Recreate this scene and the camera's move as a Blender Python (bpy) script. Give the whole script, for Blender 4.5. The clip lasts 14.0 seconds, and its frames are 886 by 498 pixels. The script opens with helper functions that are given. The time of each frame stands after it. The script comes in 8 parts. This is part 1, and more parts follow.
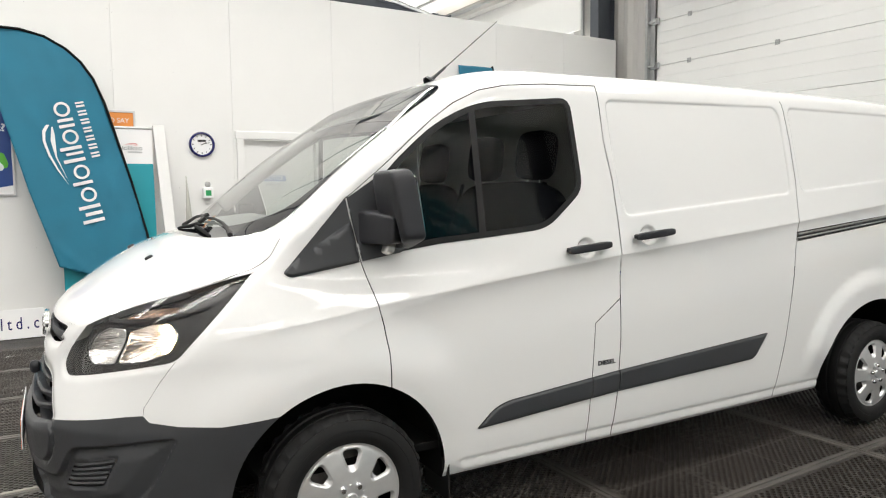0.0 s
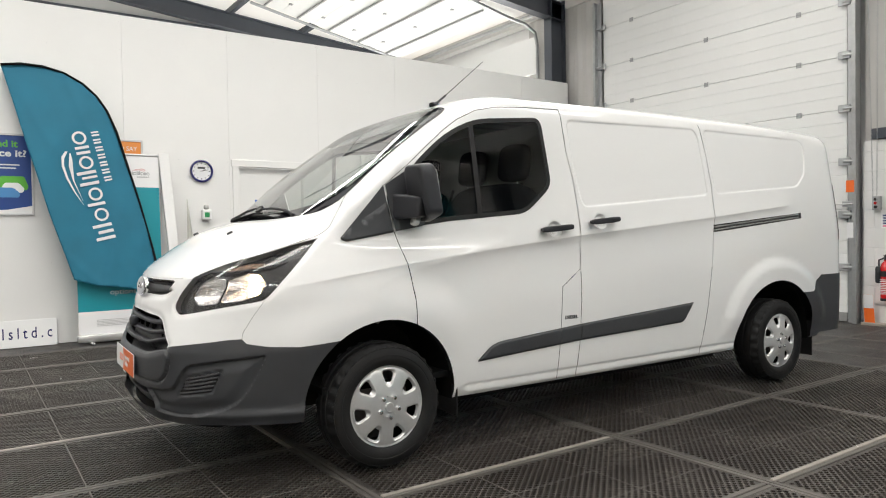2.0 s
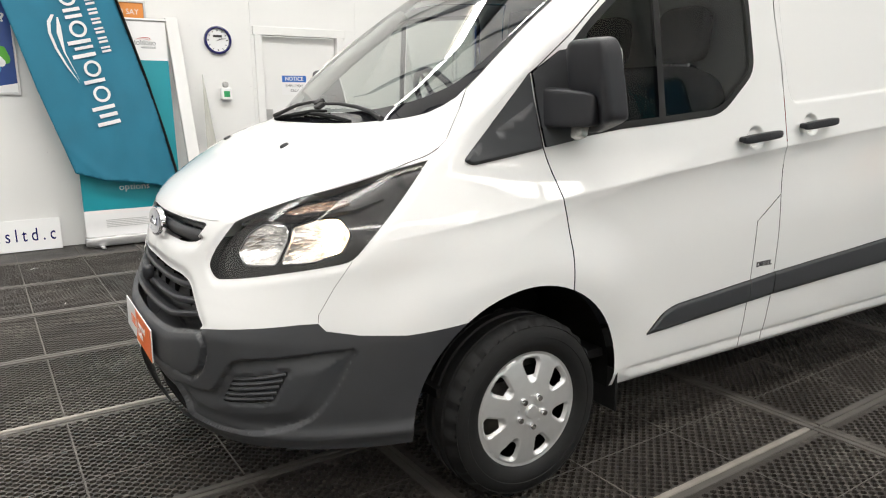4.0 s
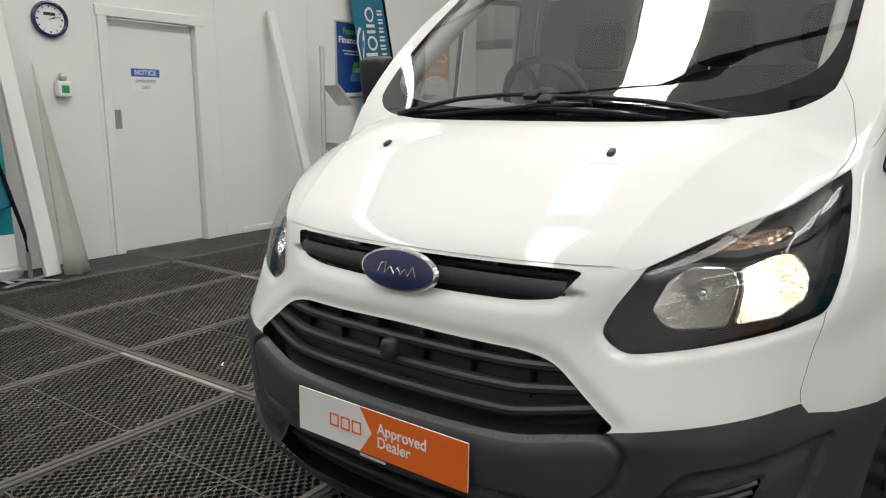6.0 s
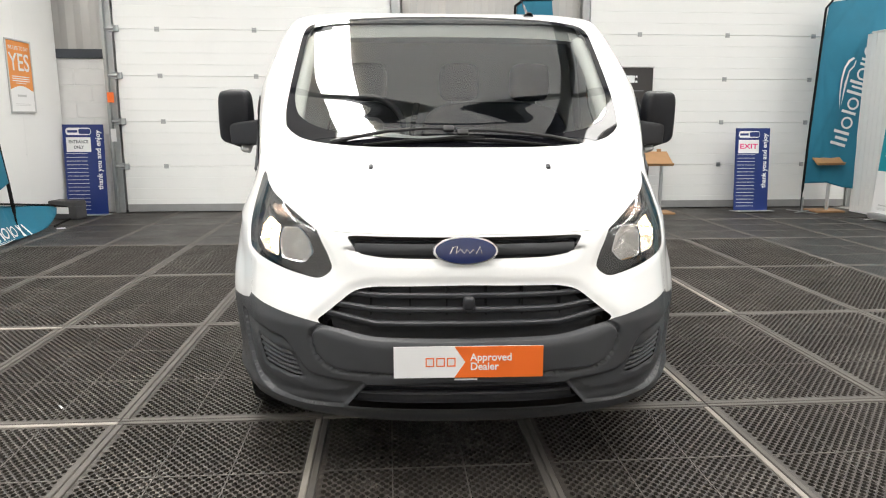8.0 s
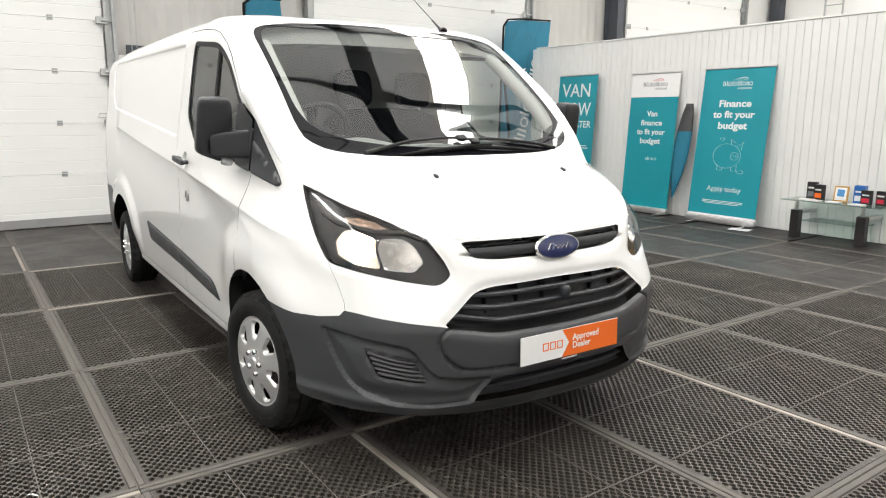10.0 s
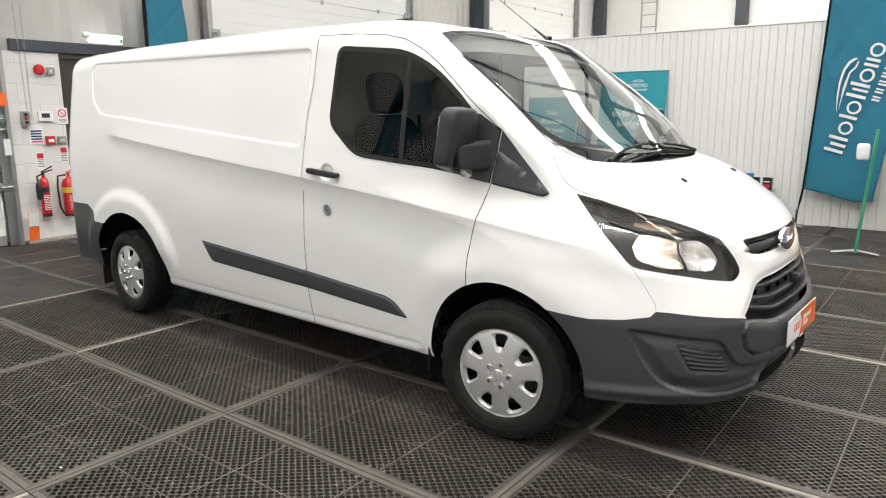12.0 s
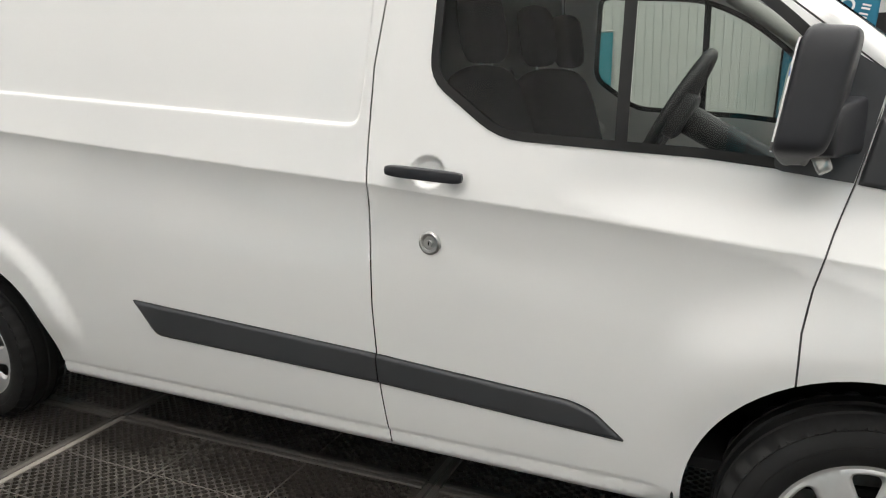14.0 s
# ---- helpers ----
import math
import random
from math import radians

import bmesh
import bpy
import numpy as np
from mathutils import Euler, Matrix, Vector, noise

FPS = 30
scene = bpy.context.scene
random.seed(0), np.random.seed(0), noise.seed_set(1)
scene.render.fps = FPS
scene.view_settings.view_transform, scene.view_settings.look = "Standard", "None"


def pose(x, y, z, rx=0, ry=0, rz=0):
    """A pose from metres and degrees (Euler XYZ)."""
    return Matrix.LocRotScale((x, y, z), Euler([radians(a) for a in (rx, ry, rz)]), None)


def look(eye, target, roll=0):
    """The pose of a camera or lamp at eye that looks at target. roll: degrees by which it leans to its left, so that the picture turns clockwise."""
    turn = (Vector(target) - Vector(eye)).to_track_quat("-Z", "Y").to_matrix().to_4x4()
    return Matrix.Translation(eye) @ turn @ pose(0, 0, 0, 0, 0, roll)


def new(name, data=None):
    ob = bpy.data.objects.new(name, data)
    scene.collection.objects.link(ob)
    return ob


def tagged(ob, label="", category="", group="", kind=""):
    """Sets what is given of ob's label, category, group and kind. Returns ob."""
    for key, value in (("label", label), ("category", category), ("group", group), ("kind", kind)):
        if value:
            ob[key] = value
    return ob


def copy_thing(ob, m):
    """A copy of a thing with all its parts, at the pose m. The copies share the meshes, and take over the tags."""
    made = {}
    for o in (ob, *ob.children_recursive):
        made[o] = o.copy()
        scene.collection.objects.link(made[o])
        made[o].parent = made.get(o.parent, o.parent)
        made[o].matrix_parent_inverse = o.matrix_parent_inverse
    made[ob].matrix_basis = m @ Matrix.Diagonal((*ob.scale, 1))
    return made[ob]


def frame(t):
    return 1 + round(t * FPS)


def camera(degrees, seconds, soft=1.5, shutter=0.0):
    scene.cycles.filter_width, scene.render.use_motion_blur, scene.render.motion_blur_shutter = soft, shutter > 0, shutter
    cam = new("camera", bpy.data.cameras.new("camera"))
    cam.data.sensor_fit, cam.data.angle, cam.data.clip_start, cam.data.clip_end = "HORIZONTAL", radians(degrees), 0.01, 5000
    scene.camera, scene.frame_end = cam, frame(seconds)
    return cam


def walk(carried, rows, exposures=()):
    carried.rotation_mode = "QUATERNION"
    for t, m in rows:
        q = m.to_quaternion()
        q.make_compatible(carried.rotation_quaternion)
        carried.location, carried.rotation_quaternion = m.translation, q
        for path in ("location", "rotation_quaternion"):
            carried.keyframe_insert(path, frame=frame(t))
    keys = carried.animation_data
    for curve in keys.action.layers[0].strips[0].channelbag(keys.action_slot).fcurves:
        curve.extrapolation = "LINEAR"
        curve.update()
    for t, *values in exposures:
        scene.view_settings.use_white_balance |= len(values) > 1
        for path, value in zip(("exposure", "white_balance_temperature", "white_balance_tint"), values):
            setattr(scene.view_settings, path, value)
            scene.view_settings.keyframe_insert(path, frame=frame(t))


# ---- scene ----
cam = camera(64.9, 14.0, 1.1)
PATH = [
    (0, (0.0, 0.11, 1.411), (1.025, 1.819, 1.246), -0.6),
    (0.5, (-0.319, -0.132, 1.376), (0.797, 1.527, 1.355), -0.8),
    (1, (-0.581, -0.429, 1.261), (0.553, 1.219, 1.237), -0.8),
    (1.5, (-0.71, -0.56, 1.162), (0.427, 1.086, 1.136), -0.8),
    (2, (-0.729, -0.554, 1.152), (0.41, 1.09, 1.106), -0.9),
    (2.2, (-0.721, -0.527, 1.14), (0.421, 1.112, 1.024), -0.9),
    (4.3, (-0.439, 1.033, 1.308), (0.64, 2.666, 0.9), -0.5),
    (4.5, (-0.475, 1.222, 1.304), (0.602, 2.858, 0.898), -0.4),
    (5, (-0.645, 1.647, 1.298), (0.514, 3.227, 0.895), -0.3),
    (5.5, (-0.846, 2.052, 1.286), (0.529, 3.448, 0.886), -0.0),
    (6, (-1.187, 2.36, 1.264), (0.421, 3.483, 0.874), 0.2),
    (6.5, (-1.547, 2.639, 1.26), (0.292, 3.327, 0.881), 0.4),
    (7, (-1.873, 2.986, 1.278), (0.048, 3.396, 0.901), 0.1),
    (7.5, (-2.2, 3.268, 1.325), (-0.243, 3.443, 0.951), 0.0),
    (8, (-2.333, 3.615, 1.357), (-0.373, 3.463, 0.987), 0.1),
    (8.2, (-2.346, 3.77, 1.371), (-0.401, 3.488, 1.002), 0.1),
    (10.3, (-1.775, 5.588, 1.414), (-0.242, 4.358, 1.042), 0.1),
    (10.5, (-1.657, 5.782, 1.415), (-0.174, 4.491, 1.048), 0.0),
    (11, (-1.4, 6.226, 1.435), (-0.009, 4.838, 1.066), -0.0),
    (11.5, (-1.027, 6.536, 1.45), (0.237, 5.031, 1.076), -0.0),
    (12, (-0.589, 6.775, 1.471), (0.599, 5.213, 1.084), -0.3),
    (12.5, (-0.119, 6.829, 1.457), (0.963, 5.191, 1.07), -0.3),
    (13, (0.406, 6.723, 1.458), (1.401, 5.036, 1.055), -0.5),
    (13.5, (0.86, 6.48, 1.422), (1.708, 4.717, 1.008), -0.8),
    (14, (1.297, 5.96, 1.385), (2.09, 4.18, 0.936), -1.4),
]
walk(cam, [(t, look(eye, target, roll)) for t, eye, target, roll in PATH],
     [(0, -0.05), (0.5, -0.27), (1, -0.11), (1.5, -0.21), (2.2, -0.18), (4.5, 0), (5, -0.44), (5.5, -0.95), (6, -0.74), (6.5, -0.17), (7, 0.17), (7.5, 0.24), (8.2, 0.23), (10.5, 0.23), (11, 0.2), (12, 0.11), (13, 0.25), (13.5, 0.27), (14, -0.15)])

# ---------------------------------------------------------------- daylight
world = bpy.data.worlds.new("sky")
scene.world = world
world.use_nodes = True
_sky = world.node_tree.nodes.new("ShaderNodeTexSky")
_sky.sky_type, _sky.sun_disc, _sky.sun_elevation, _sky.sun_rotation = "NISHITA", False, radians(50), radians(270)
world.node_tree.links.new(_sky.outputs[0], world.node_tree.nodes["Background"].inputs[0])
world.node_tree.nodes["Background"].inputs[1].default_value = 0.15

ROOF_EAVE, ROOF_RISE, WALL_X = 5.25, 0.10, 8.12


def roof_z(x):
    return ROOF_EAVE + ROOF_RISE * (WALL_X - x)


# added to shine through the roof sheets and brighten their underside
_sun = bpy.data.lights.new("sun", "SUN")
_sun.energy, _sun.angle, _sun.color = 4.5, radians(10), (1.0, 0.97, 0.93)
new("sun", _sun).matrix_basis = look((-math.cos(radians(50)), 0, math.sin(radians(50))), (0, 0, 0))

# unseen fill lamp, added to brighten the raised door and the roof
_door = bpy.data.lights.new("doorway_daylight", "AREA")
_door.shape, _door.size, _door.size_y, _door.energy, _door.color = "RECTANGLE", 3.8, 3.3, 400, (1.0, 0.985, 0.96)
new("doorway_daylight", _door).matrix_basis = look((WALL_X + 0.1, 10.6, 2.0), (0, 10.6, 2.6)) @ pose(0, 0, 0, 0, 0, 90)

# rooflights: strips of clear sheet between the roof's sheets, with the sky's light in them
# (place across the hall, lamp power: raised towards +y for the van's right side)
ROOFLIGHTS = [(-9.1, 430), (-4.55, 350), (0.0, 330), (4.55, 530), (9.1, 600)]
RL_WIDTH, RL_X0, RL_X1 = 0.72, -5.5, 6.6
for y, glow in ROOFLIGHTS:
    lamp = bpy.data.lights.new("rooflight_daylight", "AREA")
    lamp.shape, lamp.size, lamp.size_y, lamp.energy, lamp.color = "RECTANGLE", RL_X1 - RL_X0, RL_WIDTH - 0.04, glow, (1.0, 0.972, 0.93)
    ob = new("rooflight_daylight", lamp)
    xm = (RL_X0 + RL_X1) / 2
    ob.matrix_basis = pose(xm, y, roof_z(xm) + 0.045, 0, math.degrees(math.atan(ROOF_RISE)), 0)

# ---------------------------------------------------------------- tools
from mathutils.geometry import delaunay_2d_cdt


def mesh_from(name, verts, faces, smooth=False):
    me = bpy.data.meshes.new(name)
    me.from_pydata([tuple(map(float, v)) for v in verts], [], [tuple(map(int, f)) for f in faces])
    if smooth:
        me.polygons.foreach_set("use_smooth", [True] * len(me.polygons))
    me.update()
    return me


def add(name, me, material, parent=None, label=""):
    """Links mesh data as one object, under a parent or as a thing of its own."""
    ob = new(name, me)
    if material and not me.materials:
        me.materials.append(material)
    if parent:
        ob.parent = parent
    if label:
        ob["label"] = label
    return ob


def part(name, bm, material, parent=None, label="", smooth=False):
    """Links a bmesh as one mesh object under a thing or a part."""
    me = bpy.data.meshes.new(name)
    bmesh.ops.recalc_face_normals(bm, faces=bm.faces[:])
    bm.to_mesh(me)
    bm.free()
    if smooth:
        me.polygons.foreach_set("use_smooth", [True] * len(me.polygons))
        me.set_sharp_from_angle(angle=radians(38))
    return add(name, me, material, parent, label)


def thing(name, m, label, category, group="", kind=""):
    ob = new(name)
    ob.matrix_basis = m
    ob.empty_display_size = 0.1
    return tagged(ob, label, category, group, kind)


def box(bm, x0, x1, y0, y1, z0, z1, bevel=0.0, seg=1):
    vs = [bm.verts.new((x, y, z)) for x in (x0, x1) for y in (y0, y1) for z in (z0, z1)]
    fs = [bm.faces.new([vs[i] for i in f]) for f in ((0, 1, 3, 2), (4, 6, 7, 5), (0, 4, 5, 1), (2, 3, 7, 6), (0, 2, 6, 4), (1, 5, 7, 3))]
    if bevel:
        es = list({e for f in fs for e in f.edges})
        bmesh.ops.bevel(bm, geom=es, offset=bevel, segments=seg, affect="EDGES", profile=0.5)
    return vs


def block(*a, **k):
    bm = bmesh.new()
    box(bm, *a, **k)
    return bm


def prism(bm, poly, m, depth):
    """A polygon in the xy plane of m, pushed out by depth along its z."""
    lo = [bm.verts.new(m @ Vector((x, y, 0))) for x, y in poly]
    hi = [bm.verts.new(m @ Vector((x, y, depth))) for x, y in poly]
    n = len(poly)
    bm.faces.new(lo[::-1])
    bm.faces.new(hi)
    for i in range(n):
        bm.faces.new((lo[i], lo[(i + 1) % n], hi[(i + 1) % n], hi[i]))


def tube(bm, pts, r, seg=10, squash=None):
    """A round bar along a line of points; r may be a list; squash: (vector, factor) flattens it."""
    pts = [Vector(p) for p in pts]
    rs = r if isinstance(r, (list, tuple)) else [r] * len(pts)
    rings = []
    side = None
    for i, p in enumerate(pts):
        d = (pts[min(i + 1, len(pts) - 1)] - pts[max(i - 1, 0)]).normalized()
        if side is None:
            side = d.cross(Vector((0, 0, 1)) if abs(d.z) < 0.9 else Vector((1, 0, 0))).normalized()
        side = (side - d * side.dot(d)).normalized()
        up = d.cross(side)
        k = squash or 1.0
        rings.append([bm.verts.new(p + (side * math.cos(t) + up * math.sin(t) * k) * rs[i]) for t in [2 * math.pi * j / seg for j in range(seg)]])
    for a, b in zip(rings, rings[1:]):
        for j in range(seg):
            bm.faces.new((a[j], a[(j + 1) % seg], b[(j + 1) % seg], b[j]))
    bm.faces.new(rings[0][::-1])
    bm.faces.new(rings[-1])


def lathe(bm, profile, m, seg=48):
    """A profile of (radius, height) turned about m's z axis."""
    rings = []
    for r, h in profile:
        if r < 1e-6:
            rings.append([bm.verts.new(m @ Vector((0, 0, h)))])
        else:
            rings.append([bm.verts.new(m @ Vector((r * math.cos(t), r * math.sin(t), h))) for t in [2 * math.pi * j / seg for j in range(seg)]])
    for a, b in zip(rings, rings[1:]):
        for j in range(seg):
            k = (j + 1) % seg
            q = [a[j % len(a)], a[k % len(a)], b[k % len(b)], b[j % len(b)]]
            q = list(dict.fromkeys(q))
            if len(q) > 2:
                bm.faces.new(q)


def superbox(bm, m, sx, sy, sz, e=0.35, nu=28, nv=16):
    """A box with generously rounded edges (a superellipsoid)."""
    def p(w, q):
        return math.copysign(abs(w) ** q, w)
    rows = []
    for i in range(nv + 1):
        v = -math.pi / 2 + math.pi * i / nv
        row = []
        for j in range(nu):
            u = 2 * math.pi * j / nu
            row.append((p(math.cos(v), e) * p(math.cos(u), e) * sx, p(math.cos(v), e) * p(math.sin(u), e) * sy, p(math.sin(v), e) * sz))
        rows.append(row)
    vs = [[bm.verts.new(m @ Vector(q)) for q in row] for row in rows[1:-1]]
    lo, hi = bm.verts.new(m @ Vector((0, 0, -sz))), bm.verts.new(m @ Vector((0, 0, sz)))
    for a, b in zip(vs, vs[1:]):
        for j in range(nu):
            bm.faces.new((a[j], a[(j + 1) % nu], b[(j + 1) % nu], b[j]))
    for j in range(nu):
        bm.faces.new((lo, vs[0][(j + 1) % nu], vs[0][j]))
        bm.faces.new((hi, vs[-1][j], vs[-1][(j + 1) % nu]))


def lettering(name, text, size, m, material, parent, label="", align="CENTER", bold=0.0, depth=0.0008, width=None):
    """Words in the built-in font as a mesh: in the xy plane of m, reading along x. width: squeezed to it."""
    cu = bpy.data.curves.new(name, "FONT")
    cu.body, cu.size, cu.align_x, cu.align_y, cu.extrude, cu.offset = text, size, align, "CENTER", depth, bold
    cu.resolution_u = 3
    ob = bpy.data.objects.new(name, cu)
    scene.collection.objects.link(ob)
    bpy.context.view_layer.update()
    me = bpy.data.meshes.new_from_object(ob.evaluated_get(bpy.context.evaluated_depsgraph_get()))
    bpy.data.objects.remove(ob)
    me.name = name
    if width:
        xs = [v.co.x for v in me.vertices]
        me.transform(Matrix.Diagonal((width / max(1e-6, max(xs) - min(xs)), 1, 1, 1)))
    me.transform(m)
    me.materials.clear()
    return add(name, me, material, parent, label)


def strips(name, rects, m, material, parent, label="", depth=0.0015):
    """Flat bars (x0, x1, y0, y1) in the xy plane of m, in one mesh."""
    bm = bmesh.new()
    for x0, x1, y0, y1 in rects:
        prism(bm, [(x0, y0), (x1, y0), (x1, y1), (x0, y1)], m, depth)
    return part(name, bm, material, parent, label)


def ring_poly(cx, cy, r0, r1, n=20):
    out = [(cx + r1 * math.cos(2 * math.pi * i / n), cy + r1 * math.sin(2 * math.pi * i / n)) for i in range(n)]
    inn = [(cx + r0 * math.cos(2 * math.pi * i / n), cy + r0 * math.sin(2 * math.pi * i / n)) for i in range(n)]
    return out, inn


_tables = {}


def pchip(x, xs, ys):
    """Monotone cubic interpolation from a fine table, straight beyond the ends."""
    key = (tuple(xs), tuple(ys))
    if key not in _tables:
        span = xs[-1] - xs[0]
        fine = np.concatenate(([xs[0] - 3 * span], np.linspace(xs[0], xs[-1], 1500), [xs[-1] + 3 * span]))
        _tables[key] = (fine, cubic(fine, xs, ys))
    return np.interp(x, *_tables[key])


def cubic(x, xs, ys):
    x, xs, ys = np.asarray(x, float), np.asarray(xs, float), np.asarray(ys, float)
    h, d = np.diff(xs), np.diff(ys) / np.diff(xs)
    m = np.zeros(len(xs))
    for i in range(1, len(xs) - 1):
        if d[i - 1] * d[i] > 0:
            w1, w2 = 2 * h[i] + h[i - 1], h[i] + 2 * h[i - 1]
            m[i] = (w1 + w2) / (w1 / d[i - 1] + w2 / d[i])
    m[0], m[-1] = d[0], d[-1]
    i = np.clip(np.searchsorted(xs, x) - 1, 0, len(xs) - 2)
    t = (x - xs[i]) / h[i]
    tc = np.clip(t, 0, 1)
    y = (2 * tc**3 - 3 * tc**2 + 1) * ys[i] + (tc**3 - 2 * tc**2 + tc) * h[i] * m[i] + (-2 * tc**3 + 3 * tc**2) * ys[i + 1] + (tc**3 - tc**2) * h[i] * m[i + 1]
    return y + (t - tc) * h[i] * np.where(t > 1, m[-1], m[0])


def sstep(a, b, x):
    t = np.clip((np.asarray(x, float) - a) / (b - a), 0, 1)
    return t * t * (3 - 2 * t)


def smax(p, q, k):
    h = np.maximum(k - np.abs(p - q), 0) / k
    return np.maximum(p, q) + h * h * k * 0.25


def inside(pts, poly):
    pts, poly = np.asarray(pts, float), np.asarray(poly, float)
    x, y = pts[:, 0], pts[:, 1]
    out = np.zeros(len(pts), bool)
    j = len(poly) - 1
    for i in range(len(poly)):
        (xi, yi), (xj, yj) = poly[i], poly[j]
        if yi != yj:
            out ^= ((yi > y) != (yj > y)) & (x < (xj - xi) * (y - yi) / (yj - yi) + xi)
        j = i
    return out


def depth_in(pts, poly):
    """Distance to a polygon's edge, positive inside."""
    pts, poly = np.asarray(pts, float), np.asarray(poly, float)
    best = np.full(len(pts), 1e9)
    for p, q in zip(poly, np.roll(poly, -1, 0)):
        e = q - p
        t = np.clip(((pts - p) @ e) / max(e @ e, 1e-12), 0, 1)
        best = np.minimum(best, np.hypot(*(pts - p - t[:, None] * e).T))
    return np.where(inside(pts, poly), best, -best)


def rounded(poly, r, n=5):
    """A polygon with its corners rounded; r may be one radius per corner."""
    out = []
    k = len(poly)
    for i in range(k):
        p, c, q = (np.array(poly[(i + d) % k], float) for d in (-1, 0, 1))
        ri = r[i] if isinstance(r, (list, tuple)) else r
        a, b = p - c, q - c
        la, lb = np.hypot(*a), np.hypot(*b)
        w = min(ri, la * 0.45, lb * 0.45)
        if w < 1e-5:
            out.append(tuple(c))
            continue
        s, e = c + a / la * w, c + b / lb * w
        for t in np.linspace(0, 1, n):
            out.append(tuple((1 - t) ** 2 * s + 2 * t * (1 - t) * c + t * t * e))
    return out


def dense(line, step, closed=True):
    pts = [np.array(p, float) for p in line]
    if closed:
        pts.append(pts[0])
    out = []
    for p, q in zip(pts, pts[1:]):
        n = max(1, int(math.ceil(np.hypot(*(q - p)) / step)))
        out += [tuple(p + (q - p) * i / n) for i in range(n)]
    if not closed:
        out.append(tuple(pts[-1]))
    return out


def inset(poly, d):
    """A polygon moved inwards by d."""
    P = np.array(poly, float)
    area = 0.5 * np.sum(P[:, 0] * np.roll(P[:, 1], -1) - np.roll(P[:, 0], -1) * P[:, 1])
    s = 1 if area > 0 else -1
    out = []
    for i in range(len(P)):
        e1, e2 = P[i] - P[i - 1], P[(i + 1) % len(P)] - P[i]
        n1 = np.array((-e1[1], e1[0])) / max(np.hypot(*e1), 1e-9)
        n2 = np.array((-e2[1], e2[0])) / max(np.hypot(*e2), 1e-9)
        n = n1 + n2
        n /= max(0.4, n @ n / 2) ** 1.0
        out.append(tuple(P[i] + s * d * n))
    return out


def band(line, w):
    """A thin closed strip of width w along an open line."""
    P = np.array(line, float)
    t = np.gradient(P, axis=0)
    t /= np.maximum(np.hypot(t[:, 0], t[:, 1]), 1e-9)[:, None]
    n = np.stack((-t[:, 1], t[:, 0]), 1) * w / 2
    return [tuple(p) for p in np.concatenate((P + n, (P - n)[::-1]))]


def triangulate(points, loops):
    """Triangles over a plane region with all the loops as edges."""
    vs = [Vector(p) for p in points]
    es = []
    for loop, closed in loops:
        base = len(vs)
        vs += [Vector(p) for p in loop]
        n = len(loop)
        es += [(base + i, base + (i + 1) % n) for i in range(n if closed else n - 1)]
    v, _, f, *_ = delaunay_2d_cdt(vs, es, [], 0, 1e-5, False)
    return np.array([tuple(p) for p in v]), np.array(f, int)

